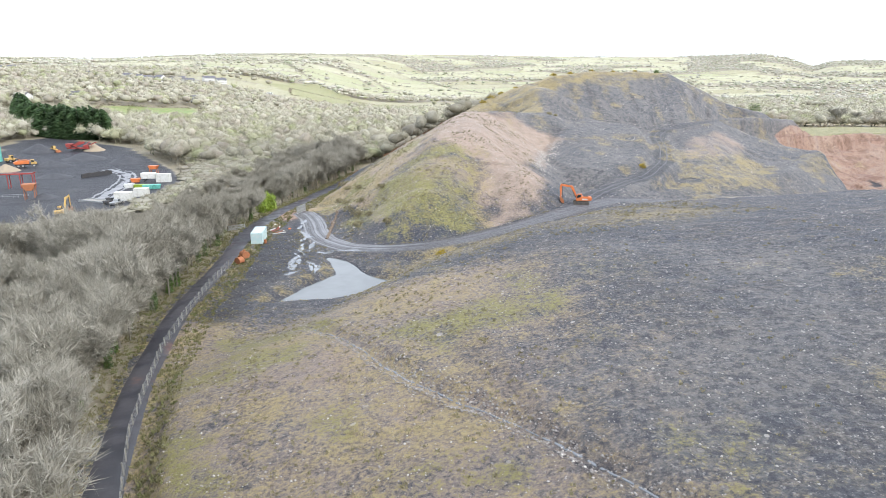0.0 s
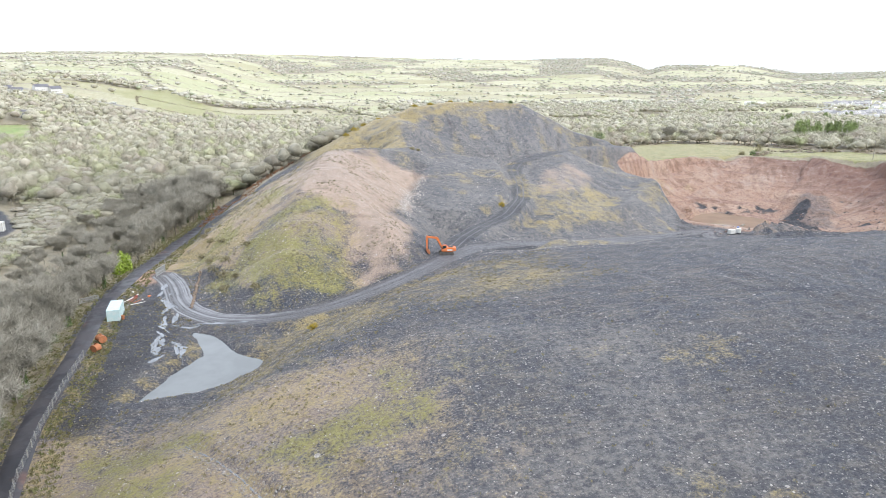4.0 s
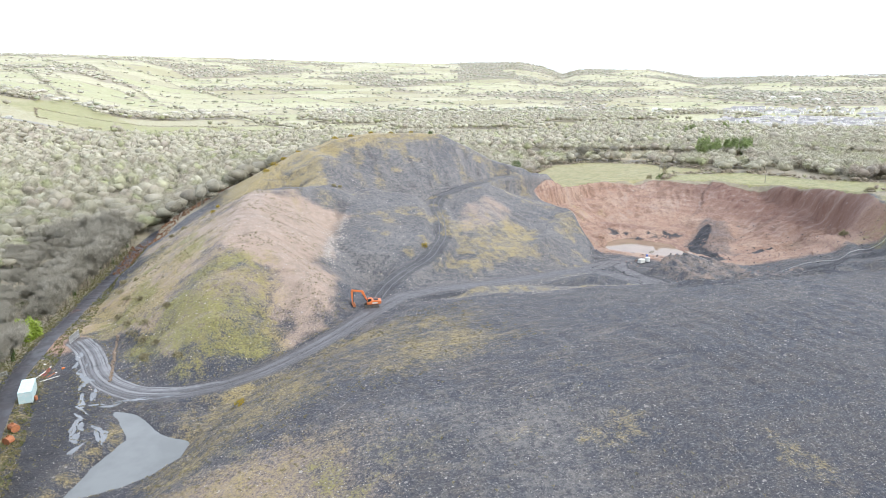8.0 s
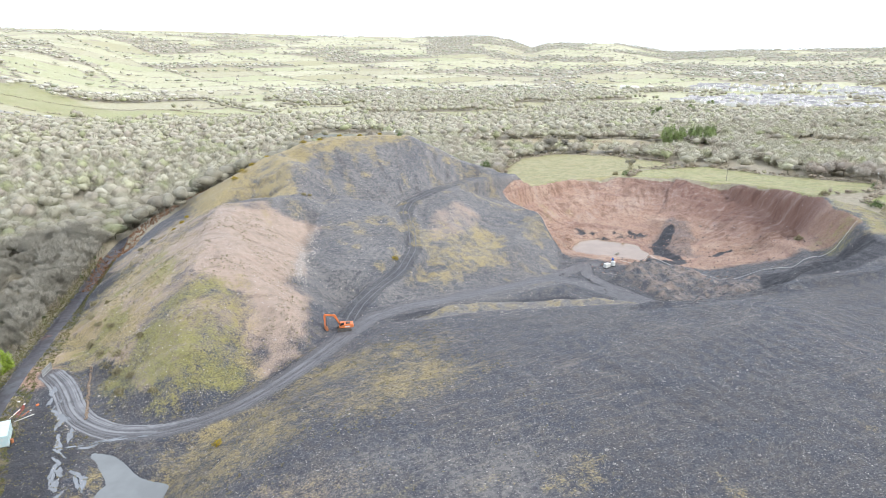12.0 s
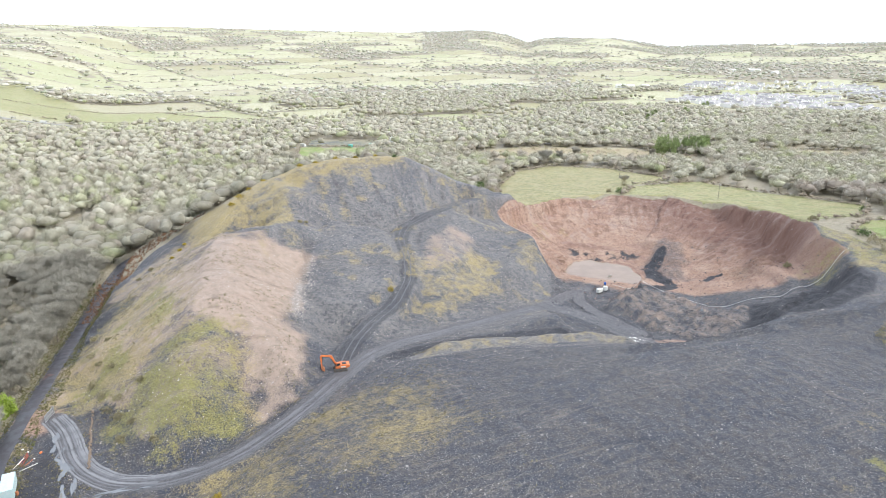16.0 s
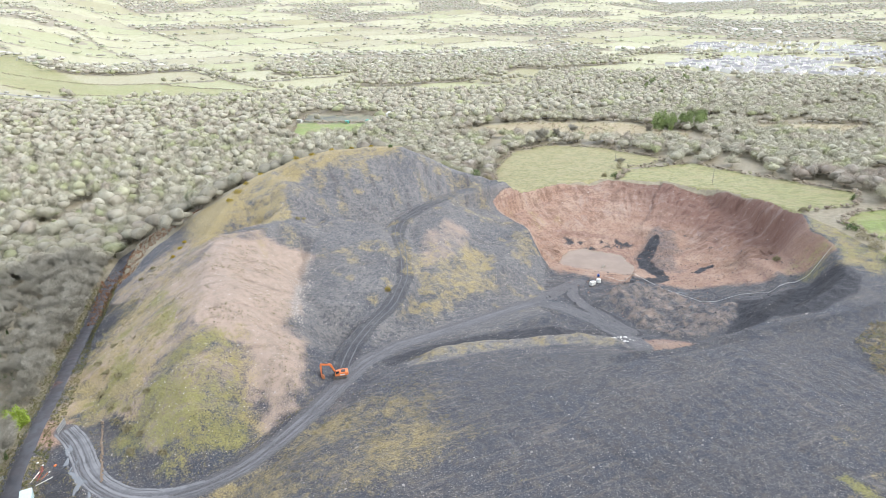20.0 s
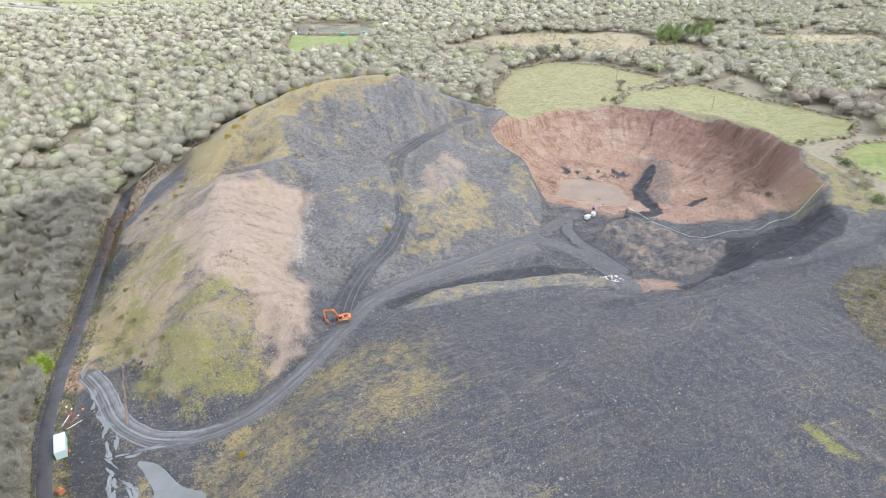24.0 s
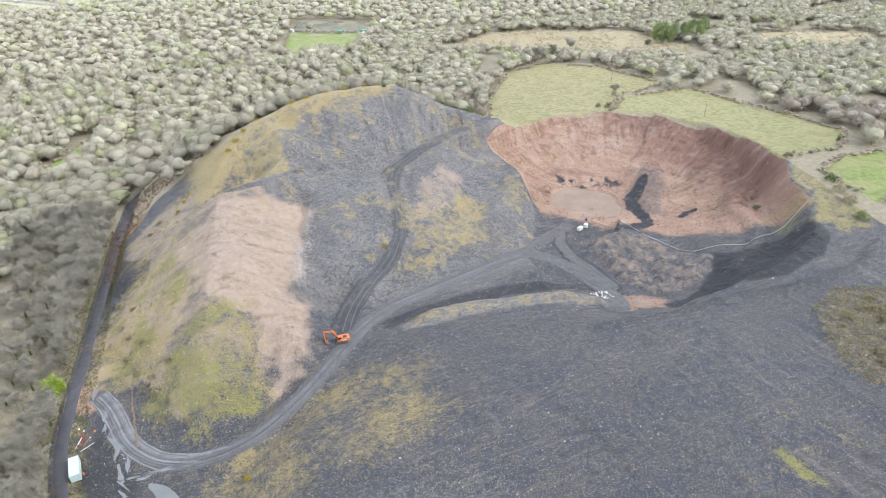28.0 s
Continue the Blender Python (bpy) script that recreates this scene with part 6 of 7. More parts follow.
for k, (pts, o, w) in enumerate(((HAUL[:6], 0.0, 0.5), (HAUL[:6], 2.6, 0.35), (HAUL[:5], -2.5, 0.3), (HAUL[:-3], 0.95, 0.34), (HAUL[:-3], -0.95, 0.34), (HAUL[:-2], 0.35, 0.16), (HAUL[:14], -1.9, 0.2), (HAUL[:7], 1.9, 0.3), (HAUL[:7], 1.45, 0.22), (PITWAY, 1.2, 0.3), (PITWAY, -1.0, 0.3), (PITWAY, 2.6, 0.25), (PITWAY, -2.6, 0.25), (RINGWAY, 1.0, 0.28), (RINGWAY, -1.0, 0.28), (CLIMB, 1.1, 0.2), (CLIMB, -1.0, 0.2))):
    ribbon("wheel_rut", offset_line(pts, o), w, 0.05, M_RUT if len(pts) < 10 and pts[0] == HAUL[0] else M_DRYRUT, tag="shiny wheel rut pressed in wet mud", category="track", camber=0.0, wobble=1.1)

# ---- standing water on the muddy apron and in the ditch ----
def puddle(x, y, rx, ry, turn, seed):
    """A thin irregular film of water lying in the mud."""
    rng = np.random.default_rng(seed)
    ph = rng.uniform(0, 6.28, 4)
    V, F, n = [], [], 28
    c, s_ = math.cos(math.radians(turn)), math.sin(math.radians(turn))
    for k in (0.0, 0.55, 1.0):
        for i in range(n if k else 1):
            a = 6.2832 * i / n
            q = k * (1 + 0.28 * math.sin(2 * a + ph[0]) + 0.2 * math.sin(3 * a + ph[1]) + 0.14 * math.sin(5 * a + ph[2]) + 0.08 * math.sin(9 * a + ph[3]))
            u, v = q * rx * math.cos(a), q * ry * math.sin(a)
            X, Y = x + u * c - v * s_, y + u * s_ + v * c
            V.append((X, Y))
    V = np.array(V)
    V = np.column_stack([V, height(V[:, 0], V[:, 1]) + 0.05])
    for i in range(n):
        j = (i + 1) % n
        F += [(0, 1 + i, 1 + j), (1 + i, 1 + n + i, 1 + n + j), (1 + i, 1 + n + j, 1 + j)]
    tagged(new("puddle", mesh_of("puddle", V, F, M_PUDDLE)), "pale shallow puddle in muddy shale", "puddle", "puddles on the muddy apron")


wet = []
for pts, n, w in (([(-36, 161), (-33.5, 151), (-31.5, 143), (-30.5, 134), (-28.6, 124), (-29.4, 115)], 16, 0.55), ([(-28, 133), (-22, 133.4), (-14, 132.4)], 6, 0.35), ([(-29.5, 126), (-26.6, 122), (-24.4, 118)], 4, 0.7), ([(157, 193), (168, 188), (178, 180)], 5, 0.5), ([(158, 156.5), (168, 164)], 5, 0.35), ([(146, 156), (154, 152)], 3, 0.35)):
    for k in range(n):
        f = (k + 0.5) / n * (len(pts) - 1)
        i = min(int(f), len(pts) - 2)
        (ax, ay), (bx, by) = pts[i], pts[i + 1]
        x, y = ax + (bx - ax) * (f - i), ay + (by - ay) * (f - i)
        wet.append((x + veg.normal() * 0.7, y + veg.normal() * 0.7, veg.uniform(1.2, 3.4), w * veg.uniform(0.5, 1.3), math.degrees(math.atan2(by - ay, bx - ax)) + veg.normal() * 14))
for k, (x, y, rx, ry, a) in enumerate(wet):
    puddle(x, y, rx, ry, a, k)
ribbon("puddle", DITCH, 0.11, 0.1, M_PUDDLE, 0.7, "thin trickle of water in a stony ditch", category="stream", camber=0.0, wobble=1.8)


# ---- loose stones and tufts ----
def stones(name, x, y, r, mat, label):
    rng = np.random.default_rng(len(x))
    n = len(x)
    base = np.array([(1, 0, 0), (0, 1, 0), (-1, 0, 0), (0, -1, 0), (0, 0, 0.8), (0, 0, -0.5)], float)
    V = base[None] * rng.uniform(0.5, 1.2, (n, 6, 1)) * r[:, None, None]
    a = rng.uniform(0, 6.28, n)
    ca, sa = np.cos(a)[:, None], np.sin(a)[:, None]
    X, Y = V[..., 0] * ca - V[..., 1] * sa, V[..., 0] * sa + V[..., 1] * ca
    z = height(x, y)
    V = np.stack([X + x[:, None], Y + y[:, None], V[..., 2] + z[:, None] + r[:, None] * 0.25], -1).reshape(-1, 3)
    f = np.array([(0, 1, 4), (1, 2, 4), (2, 3, 4), (3, 0, 4), (1, 0, 5), (2, 1, 5), (3, 2, 5), (0, 3, 5)])
    F = (f[None] + 6 * np.arange(n)[:, None, None]).reshape(-1, 3)
    return tagged(new(name, mesh_of(name, V, F, mat)), label, "stones", kind="stuff")


def rock_material(name, a, b_):
    m, nt, b = material(name, 0.9)
    isl = nt.nodes.new("ShaderNodeNewGeometry").outputs["Random Per Island"]
    nt.links.new(mixcol(nt, grain(nt, 6, 3), mixcol(nt, isl, a, b_), tuple(v * 0.7 for v in a)), b.inputs["Base Color"])
    return m


M_PEBBLE = rock_material("pale_loose_stone", (0.62, 0.58, 0.53), (0.26, 0.23, 0.22))
M_TIPSTONE = rock_material("buff_tip_stone", (0.66, 0.60, 0.54), (0.40, 0.35, 0.31))
M_DITCH = rock_material("wet_ditch_stone", (0.40, 0.37, 0.34), (0.12, 0.11, 0.105))
M_DARKROCK = rock_material("dark_shale_lumps", (0.05, 0.052, 0.06), (0.15, 0.145, 0.145))
px_, py_ = veg.uniform(-42, 150, 30000), 34 + 130 * veg.random(30000) ** 1.2
ok = (inside(px_, py_, SITE) > 1) & (inside(px_, py_, POND) < -0.5) & (line(px_, py_, HAUL)[0] > 2.5) & (py_ < 175)
stones("loose_stones", px_[ok], py_[ok], 0.035 + 0.125 * veg.random(ok.sum()) ** 4, M_PEBBLE, "scattered pale stones on dark shale")
px_, py_ = veg.uniform(-35, 150, 11000), veg.uniform(140, 308, 11000)
ok = (inside(px_, py_, SITE) > 1) & (line(px_, py_, HAUL)[0] > 2.5) & (line(px_, py_, CLIMB)[0] > 2.5)
stones("loose_stones", px_[ok], py_[ok], 0.07 + 0.2 * veg.random(ok.sum()) ** 3, M_TIPSTONE, "pale stones strewn over the spoil tips")
px_, py_ = veg.uniform(120, 225, 1600), veg.uniform(128, 225, 1600)
ok = inside(px_, py_, PIT) > 1
stones("pit_rubble", px_[ok], py_[ok], 0.1 + 0.4 * veg.random(ok.sum()) ** 3, M_DARKROCK, "dark rubble strewn over the pit floor and sides")
px_, py_ = veg.uniform(140, 250, 1500), veg.uniform(165, 292, 1500)
ok = (inside(px_, py_, PIT) > 2) & (np.hypot(px_ - 170, py_ - 226) > 16)
stones("pit_rubble", px_[ok], py_[ok], 0.12 + 0.4 * veg.random(ok.sum()) ** 3, rock_material("red_marl_lump", (0.40, 0.26, 0.20), (0.22, 0.13, 0.10)), "red marl lumps fallen down the pit walls")
k = veg.random(900)
px_, py_ = 40.5 - 12.5 * k + veg.normal(size=900) * 1.7, np.interp(k, [0, 0.3, 0.8, 1], [232, 221, 199, 189]) + veg.normal(size=900)
stones("scree", px_, py_, 0.08 + 0.26 * veg.random(900) ** 3, M_TIPSTONE, "band of pale scree blocks at the foot of the pink tip")
k = veg.random(4200)
px_, py_ = np.interp(k, np.linspace(0, 1, len(DITCH)), [p[0] for p in DITCH]) + veg.normal(size=4200) * 0.8, np.interp(k, np.linspace(0, 1, len(DITCH)), [p[1] for p in DITCH]) + veg.normal(size=4200) * 0.8
stones("ditch_stones", px_, py_, 0.05 + 0.16 * veg.random(4200) ** 3, M_DITCH, "grey and buff stones lining the ditch")
k = veg.random(1400)
bx_ = [104, 122, 138, 156, 172, 192, 214]
px_, py_ = np.interp(k, np.linspace(0, 1, 7), bx_) + veg.normal(size=1400) * 1.3, np.interp(k, np.linspace(0, 1, 7), [124, 121.5, 119, 117, 113, 112, 120]) + veg.normal(size=1400) * 1.2
stones("berm_stones", px_, py_, 0.08 + 0.22 * veg.random(1400) ** 3, M_DARKROCK, "stones along the safety bank above the pit")


def tufts(name, x, y, size, mat, label, per=9):
    rng = np.random.default_rng(len(x))
    n = len(x)
    b = np.repeat(np.stack([x, y, height(x, y)], -1), per, 0) + rng.normal(size=(n * per, 3)) * np.array([0.12, 0.12, 0.0])
    w = rng.normal(size=(n * per, 3)) * 0.6
    w[:, 2] = 1
    V, F = slivers(b, w, rng.uniform(0.5, 1.2, n * per) * np.repeat(size, per), rng.uniform(0.04, 0.09, n * per), rng)
    return tagged(new(name, mesh_of(name, V, F, mat)), label, "grass", kind="stuff")


px_, py_ = veg.uniform(-40, 60, 9000), veg.uniform(34, 150, 9000)
w_ = np.where(px_ < 10, 0.8, np.where(py_ > 100, 0.75, 0.12)) * (fbm(px_ / 7, py_ / 7 + 3) > 0.46)
ok = (veg.random(9000) < w_) & (inside(px_, py_, SITE) > 0.5) & (inside(px_, py_, POND) < -1) & (line(px_, py_, HAUL)[0] > 3.5)
tufts("grass_tufts", px_[ok], py_[ok], veg.uniform(0.12, 0.35, ok.sum()), M_SHRUB, "sparse straw-coloured grass tufts on the shale")
px_, py_ = veg.uniform(-36, 28, 5000), veg.uniform(136, 262, 5000)
ok = (inside(px_, py_, SITE) > 0.5) & (line(px_, py_, TIP)[0] < 34) & (line(px_, py_, HAUL)[0] > 3) & (fbm(px_ / 6, py_ / 6) > 0.48)
tufts("grass_tufts", px_[ok], py_[ok], veg.uniform(0.15, 0.5, ok.sum()), M_SHRUB, "rough grass tufts on the tip's flanks")
# rank verge between lane, fence and wood
u_ = veg.random(5000)
lx = np.array([p[0] for p in LANE]); ly = np.array([p[1] for p in LANE])
vy = 30 + 250 * u_
vx = np.interp(vy, ly, lx) + np.where(veg.random(5000) < 0.5, veg.uniform(2.0, 5.5, 5000), -veg.uniform(2.0, 6.5, 5000))
ok = line(vx, vy, HAUL)[0] > 3.2
tufts("verge_grass", vx[ok], vy[ok], veg.uniform(0.2, 0.6, ok.sum()), plain("verge_grass", (0.21, 0.19, 0.09), (0.12, 0.15, 0.045), 0.9, scale=0.5), "rank brown verge grass and bramble beside the lane", per=10)

M_BRACKEN = plain("dead_red_brown_bracken", (0.26, 0.13, 0.07), (0.34, 0.22, 0.13), 0.9, scale=0.6)
px_, py_ = veg.uniform(-40, 8, 3000), veg.uniform(238, 318, 3000)
ok = inside(px_, py_, BRACKEN) > -1
tufts("bracken", px_[ok], py_[ok], veg.uniform(0.4, 1.1, ok.sum()), M_BRACKEN, "dead red-brown bracken along the foot of the tip", per=14)

# ---- colliery yard ----
def heap(x, y, r, h, mat, label, name="coal_heap"):
    V, F = [(0, 0, h)], []
    for j in range(1, 7):
        for i in range(20):
            a, k = 6.2832 * i / 20, j / 6
            rr = r * k * (0.85 + 0.3 * vnoise(np.array([i * 0.4 + x]), np.array([j * 0.3]))[0])
            V.append((rr * math.cos(a), rr * math.sin(a), h * (1 - k) ** 1.1 - (0.6 if j == 6 else 0)))
    for i in range(20):
        F.append((0, 1 + i, 1 + (i + 1) % 20))
        for j in range(5):
            F.append((1 + j * 20 + i, 1 + (j + 1) * 20 + i, 1 + (j + 1) * 20 + (i + 1) % 20, 1 + j * 20 + (i + 1) % 20))
    o = new(name, mesh_of(name, V, F, mat, True))
    o.matrix_world = pose(x, y, ground_z(x, y))
    tagged(o, label, "heap", "yard heaps")


M_COAL = plain("washed_coal", (0.045, 0.046, 0.052), (0.08, 0.08, 0.085), 0.7, scale=0.8)
M_SAND = plain("tan_aggregate", (0.36, 0.29, 0.20), (0.28, 0.23, 0.17), 0.9, scale=0.8)
for x, y, r, h, m, l in ((-213, 343, 9, 5, M_COAL, "dark coal heap in the yard"), (-191, 356, 6, 4.5, M_SAND, "tan aggregate cone in the yard"), (-179, 322, 11, 3.5, M_COAL, "broad dark coal heap beside the screen"), (-180, 297, 9, 3, M_COAL, "low coal heap behind the bank"), (-190, 281, 6, 3, M_SAND, "grey-brown gravel heap near the truck"), (-152, 310, 10, 4, M_COAL, "dark slack heap at the wood's edge"), (-160, 264, 8, 2.5, M_COAL, "weedy slack bank in the yard"), (-128, 205, 5, 2, M_COAL, "small coal heap under the hopper")):
    heap(x, y, r, h, m, l)


def wheel(x, y, r, w, parent):
    t = part("tyre", tube((x, y - w / 2, r), (x, y + w / 2, r), r, n=14), M_DARK, parent)
    part("rim", tube((x, y - w / 2 - 0.02, r), (x, y + w / 2 + 0.02, r), r * 0.5, n=10), M_GALV, t)


def dump_truck(x, y, turn):
    t = thing("dump_truck", x, y, turn, "rusty orange articulated dump truck parked in the yard", "truck")
    part("chassis", box(8.5, 1.6, 0.6, (0, 0, 1.0)), M_DARK, t)
    part("skip_body", prism([(-4.2, 1.7), (1.2, 1.6), (1.5, 3.2), (-3.6, 3.0), (-4.8, 2.5)], 3.2), M_ORANGE, t, bevel=0.06)
    part("load", prism([(-3.6, 2.9), (1.2, 3.0), (0.4, 3.5), (-2.6, 3.4)], 2.8), M_RUST, t)
    cab = part("cab", prism([(1.9, 1.4), (4.2, 1.4), (4.2, 2.1), (3.4, 2.4), (3.1, 3.4), (1.9, 3.4)], 2.4), M_YELLOW, t, bevel=0.05)
    part("window", prism([(2.1, 2.4), (3.3, 2.4), (3.05, 3.2), (2.1, 3.2)], 2.5), M_GLASS, cab)
    for ax in (-3.0, -1.3, 3.0):
        for s in (-1.25, 1.25):
            wheel(ax, s, 0.85, 0.6, t)


def loader(x, y, turn, label):
    t = thing("wheel_loader", x, y, turn, label, "loader", "yard machines")
    part("rear_body", prism([(-3, 1.0), (-3.1, 2.1), (-0.8, 2.2), (-0.5, 1.0)], 2.2), M_YELLOW, t, bevel=0.06)
    part("front_frame", box(1.6, 1.4, 0.7, (1.0, 0, 0.9)), M_YELLOW, t)
    cab = part("cab", prism([(-0.9, 1.9), (0.5, 1.9), (0.4, 3.3), (-0.9, 3.3)], 1.5), M_YELLOW, t, bevel=0.04)
    part("window", prism([(-0.75, 2.2), (0.4, 2.2), (0.32, 3.1), (-0.75, 3.1)], 1.56), M_GLASS, cab)
    for s in (-0.6, 0.6):
        part("lift_arm", tube((0.6, s, 1.9), (2.7, s, 0.7), 0.14, n=6), M_YELLOW, t)
    part("bucket", prism([(2.5, 0.1), (3.9, 0.05), (3.9, 0.15), (2.8, 0.35), (2.8, 1.2), (2.5, 1.2)], 2.7), M_RUST, t)
    for ax in (-1.7, 1.3):
        for s in (-1.0, 1.0):
            wheel(ax, s, 0.75, 0.55, t)


def screener(x, y, turn):
    t = thing("screening_plant", x, y, turn, "red mobile screening plant with raised conveyors in the yard", "plant machine")
    part("chassis", box(11, 1.8, 0.6, (0, 0, 1.3)), M_RED, t)
    for s in (-1.3, 1.3):
        part("crawler", prism([(-2.2, 0), (2.2, 0), (2.6, 0.5), (2.2, 1.0), (-2.2, 1.0), (-2.6, 0.5)], 0.5, s), M_DARK, t)
    part("hopper", prism([(-6, 4.0), (-2.6, 4.0), (-3.2, 2.2), (-5.4, 2.2)], 3.2), M_RED, t)
    part("screen_box", prism([(-1.5, 2.6), (3.0, 4.0), (3.2, 5.2), (-1.6, 3.9)], 2.4), M_RED, t)
    for nm, a, b in (("feed_conveyor", (-4.5, 0, 2.0), (1.5, 0, 5.2)), ("tail_conveyor", (2.5, 0, 1.8), (9.5, 0, 4.6)), ("side_conveyor", (1.5, 1, 1.8), (3.0, 7, 4.2)), ("side_conveyor", (0.5, -1, 1.8), (-0.5, -7, 4.2))):
        a, b = Vector(a), Vector(b)
        m = Matrix.Translation((a + b) / 2) @ (b - a).to_track_quat("X", "Z").to_matrix().to_4x4()
        bm = bmesh.new()
        bmesh.ops.create_cube(bm, size=1, matrix=m @ Matrix.Diagonal(((b - a).length, 1.1, 0.35, 1)))
        c = part(nm, bm, M_RED, t)
        bm = bmesh.new()
        bmesh.ops.create_cube(bm, size=1, matrix=m @ Matrix.Translation((0, 0, 0.2)) @ Matrix.Diagonal(((b - a).length, 0.8, 0.08, 1)))
        part("belt", bm, M_DARK, c)
        part("strut", tube(b - (b - a) * 0.25, (b.x * 0.6, b.y * 0.6, 1.2), 0.07, n=5), M_RED, c)
    part("power_unit", box(2.2, 2.0, 1.4, (4.2, 0, 1.9)), M_RED, t, bevel=0.05)


dump_truck(-188, 292, 30)
loader(-206, 345, -20, "cream wheel loader beside the screening plant")
loader(-204, 307, 70, "yellow wheel loader standing between heaps")
screener(-197, 352, 5)
excavator(-102, 170, 100, M_YELLOW, "yellow tracked excavator working at the yard's edge", "yard machines")
container(-100, 200, 8, M_CREAM, "cream site office cabin with flat roof", name="site_cabin", category="cabin", l=5.0, h=2.8, group="yard cabins")
container(-98.5, 209, 8, M_CREAM, "cream site cabin beside the weighbridge", name="site_cabin", category="cabin", l=4.4, h=2.8, group="yard cabins")
container(-108.5, 250, 5, M_CREAM, "tall white steel box body on the yard", l=5.2, h=3.4, w=2.5)
for x, y, m, l in ((-105, 228, M_TURQ, "turquoise steel waste skip"), (-103, 230, M_TURQ, "second turquoise steel waste skip"), (-110, 232, M_LIME, "lime-yellow storage bin"), (-108, 232.5, M_LIME, "second lime-yellow storage bin"), (-119, 249, M_ORANGE, "orange steel skip"), (-113, 231, M_CREAM, "white storage tank box")):
    t = thing("waste_skip", x, y, 10, l + " in the yard", "skip", "yard skips")
    part("bin", prism([(-1.3, 0.1), (1.3, 0.1), (1.7, 1.5), (-1.7, 1.5)], 1.7), m, t, bevel=0.04)
    part("rim", box(3.5, 1.8, 0.1, (0, 0, 1.48)), m, t)


def lorry(x, y, turn, label, cabmat, bodymat):
    t = thing("lorry", x, y, turn, label, "lorry", "yard vehicles")
    part("chassis", box(7.2, 1.0, 0.3, (0, 0, 0.8)), M_DARK, t)
    c = part("cab", prism([(2.2, 0.8), (3.9, 0.8), (3.9, 2.0), (3.6, 3.0), (2.2, 3.1)], 2.3), cabmat, t, bevel=0.06)
    part("windscreen", prism([(3.7, 2.0), (3.93, 2.0), (3.66, 2.8), (3.5, 2.8)], 2.0), M_GLASS, c)
    part("cargo_body", box(5.4, 2.4, 2.2, (-0.8, 0, 1.1)), bodymat, t, bevel=0.05)
    for ax in (-2.4, 2.9):
        for s in (-1.0, 1.0):
            wheel(ax, s, 0.5, 0.3, t)


lorry(-115, 253.5, 4, "white lorry with green cab parked in the yard", M_GREEN, M_CREAM)


def car(x, y, turn, mat, label):
    t = thing("pickup_truck", x, y, turn, label, "car", "yard vehicles")
    part("body", prism([(-2.4, 0.45), (2.3, 0.45), (2.4, 0.9), (1.2, 1.05), (-2.4, 1.1)], 1.75), mat, t, bevel=0.06)
    c = part("cabin", prism([(-0.6, 1.0), (1.2, 1.0), (0.6, 1.65), (-0.5, 1.7)], 1.55), mat, t, bevel=0.05)
    part("glass", prism([(-0.45, 1.1), (1.02, 1.1), (0.5, 1.58), (-0.4, 1.6)], 1.6), M_GLASS, c)
    for ax in (-1.5, 1.5):
        for s in (-0.8, 0.8):
            wheel(ax, s, 0.36, 0.24, t)


car(-97.8, 191, 85, M_GALV, "silver pickup truck parked by the cabin")
car(-100.6, 192.5, 85, M_DARK, "dark van parked by the cabin")
t = thing("weighbridge", -105, 196, -18, "flat steel weighbridge deck in the yard", "weighbridge")
for k in range(4):
    part("deck_plate", box(3.6, 3.0, 0.35, (-5.5 + k * 3.66, 0, 0)), M_CONC, t)
for s in (-1.6, 1.6):
    part("edge_rail", box(14.8, 0.12, 0.55, (0, s, 0)), M_GALV, t)
t = thing("loading_hopper", -131, 203, 20, "rusty orange loading hopper on legs in the yard", "hopper")
part("bin", prism([(-2, 5), (2, 5), (0.8, 3), (-0.8, 3)], 3.2), M_RUST, t)
for a in (-1.4, 1.4):
    for b in (-1.2, 1.2):
        part("leg", box(0.2, 0.2, 4.2, (a, b, 0)), M_RUST, t)
t = thing("loading_hopper", -124.5, 278, 0, "orange and yellow hopper beside the wood", "hopper")
part("bin", prism([(-2, 3.4), (2, 3.4), (1.2, 2), (-1.2, 2)], 2.4), M_ORANGE, t)
for a in (-1.4, 1.4):
    for b in (-0.9, 0.9):
        part("leg", box(0.18, 0.18, 2.8, (a, b, 0)), M_ORANGE, t)
t = thing("steel_gantry", -156, 231, 15, "red steel conveyor gantry at the yard's edge", "gantry")
for k in range(5):
    for s in (-1.2, 1.2):
        part("column", box(0.25, 0.25, 5, (-8 + k * 4, s, 0)), M_RED, t)
    part("crossbeam", box(0.2, 2.8, 0.25, (-8 + k * 4, 0, 5)), M_RED, t)
for s in (-1.2, 1.2):
    part("girder", box(17, 0.25, 0.5, (0, s, 5.1)), M_RED, t)
part("deck", box(16, 2.2, 0.1, (0, 0, 5.45)), M_DARK, t)
t = thing("guard_railing", -141, 207, 15, "grey steel guard railing beside the hopper", "railing")
for k in range(9):
    part("post", tube((-6 + 1.5 * k, 0, 0), (-6 + 1.5 * k, 0, 1.1), 0.05, n=5), M_GALV, t)
for zz in (0.55, 1.1):
    part("rail", tube((-6, 0, zz), (6, 0, zz), 0.05, n=5), M_GALV, t)
t = thing("retaining_wall", -145, 270, 60, "low dark sleeper retaining wall along the yard ramp", "wall")
for k in range(10):
    part("sleeper", box(1.3, 0.5, 1.6 + 0.15 * (k % 3), (-6 + k * 1.33, 0, -0.2)), M_DARK, t)
t = thing("storage_silo", -212, 308, 0, "tall pale green storage silo in the yard", "silo")
part("shell", tube((0, 0, 0), (0, 0, 11), 2.4, n=18), M_TURQ, t)
part("cone", tube((0, 0, 11), (0, 0, 12.2), 2.4, 0.4, n=18), M_TURQ, t)


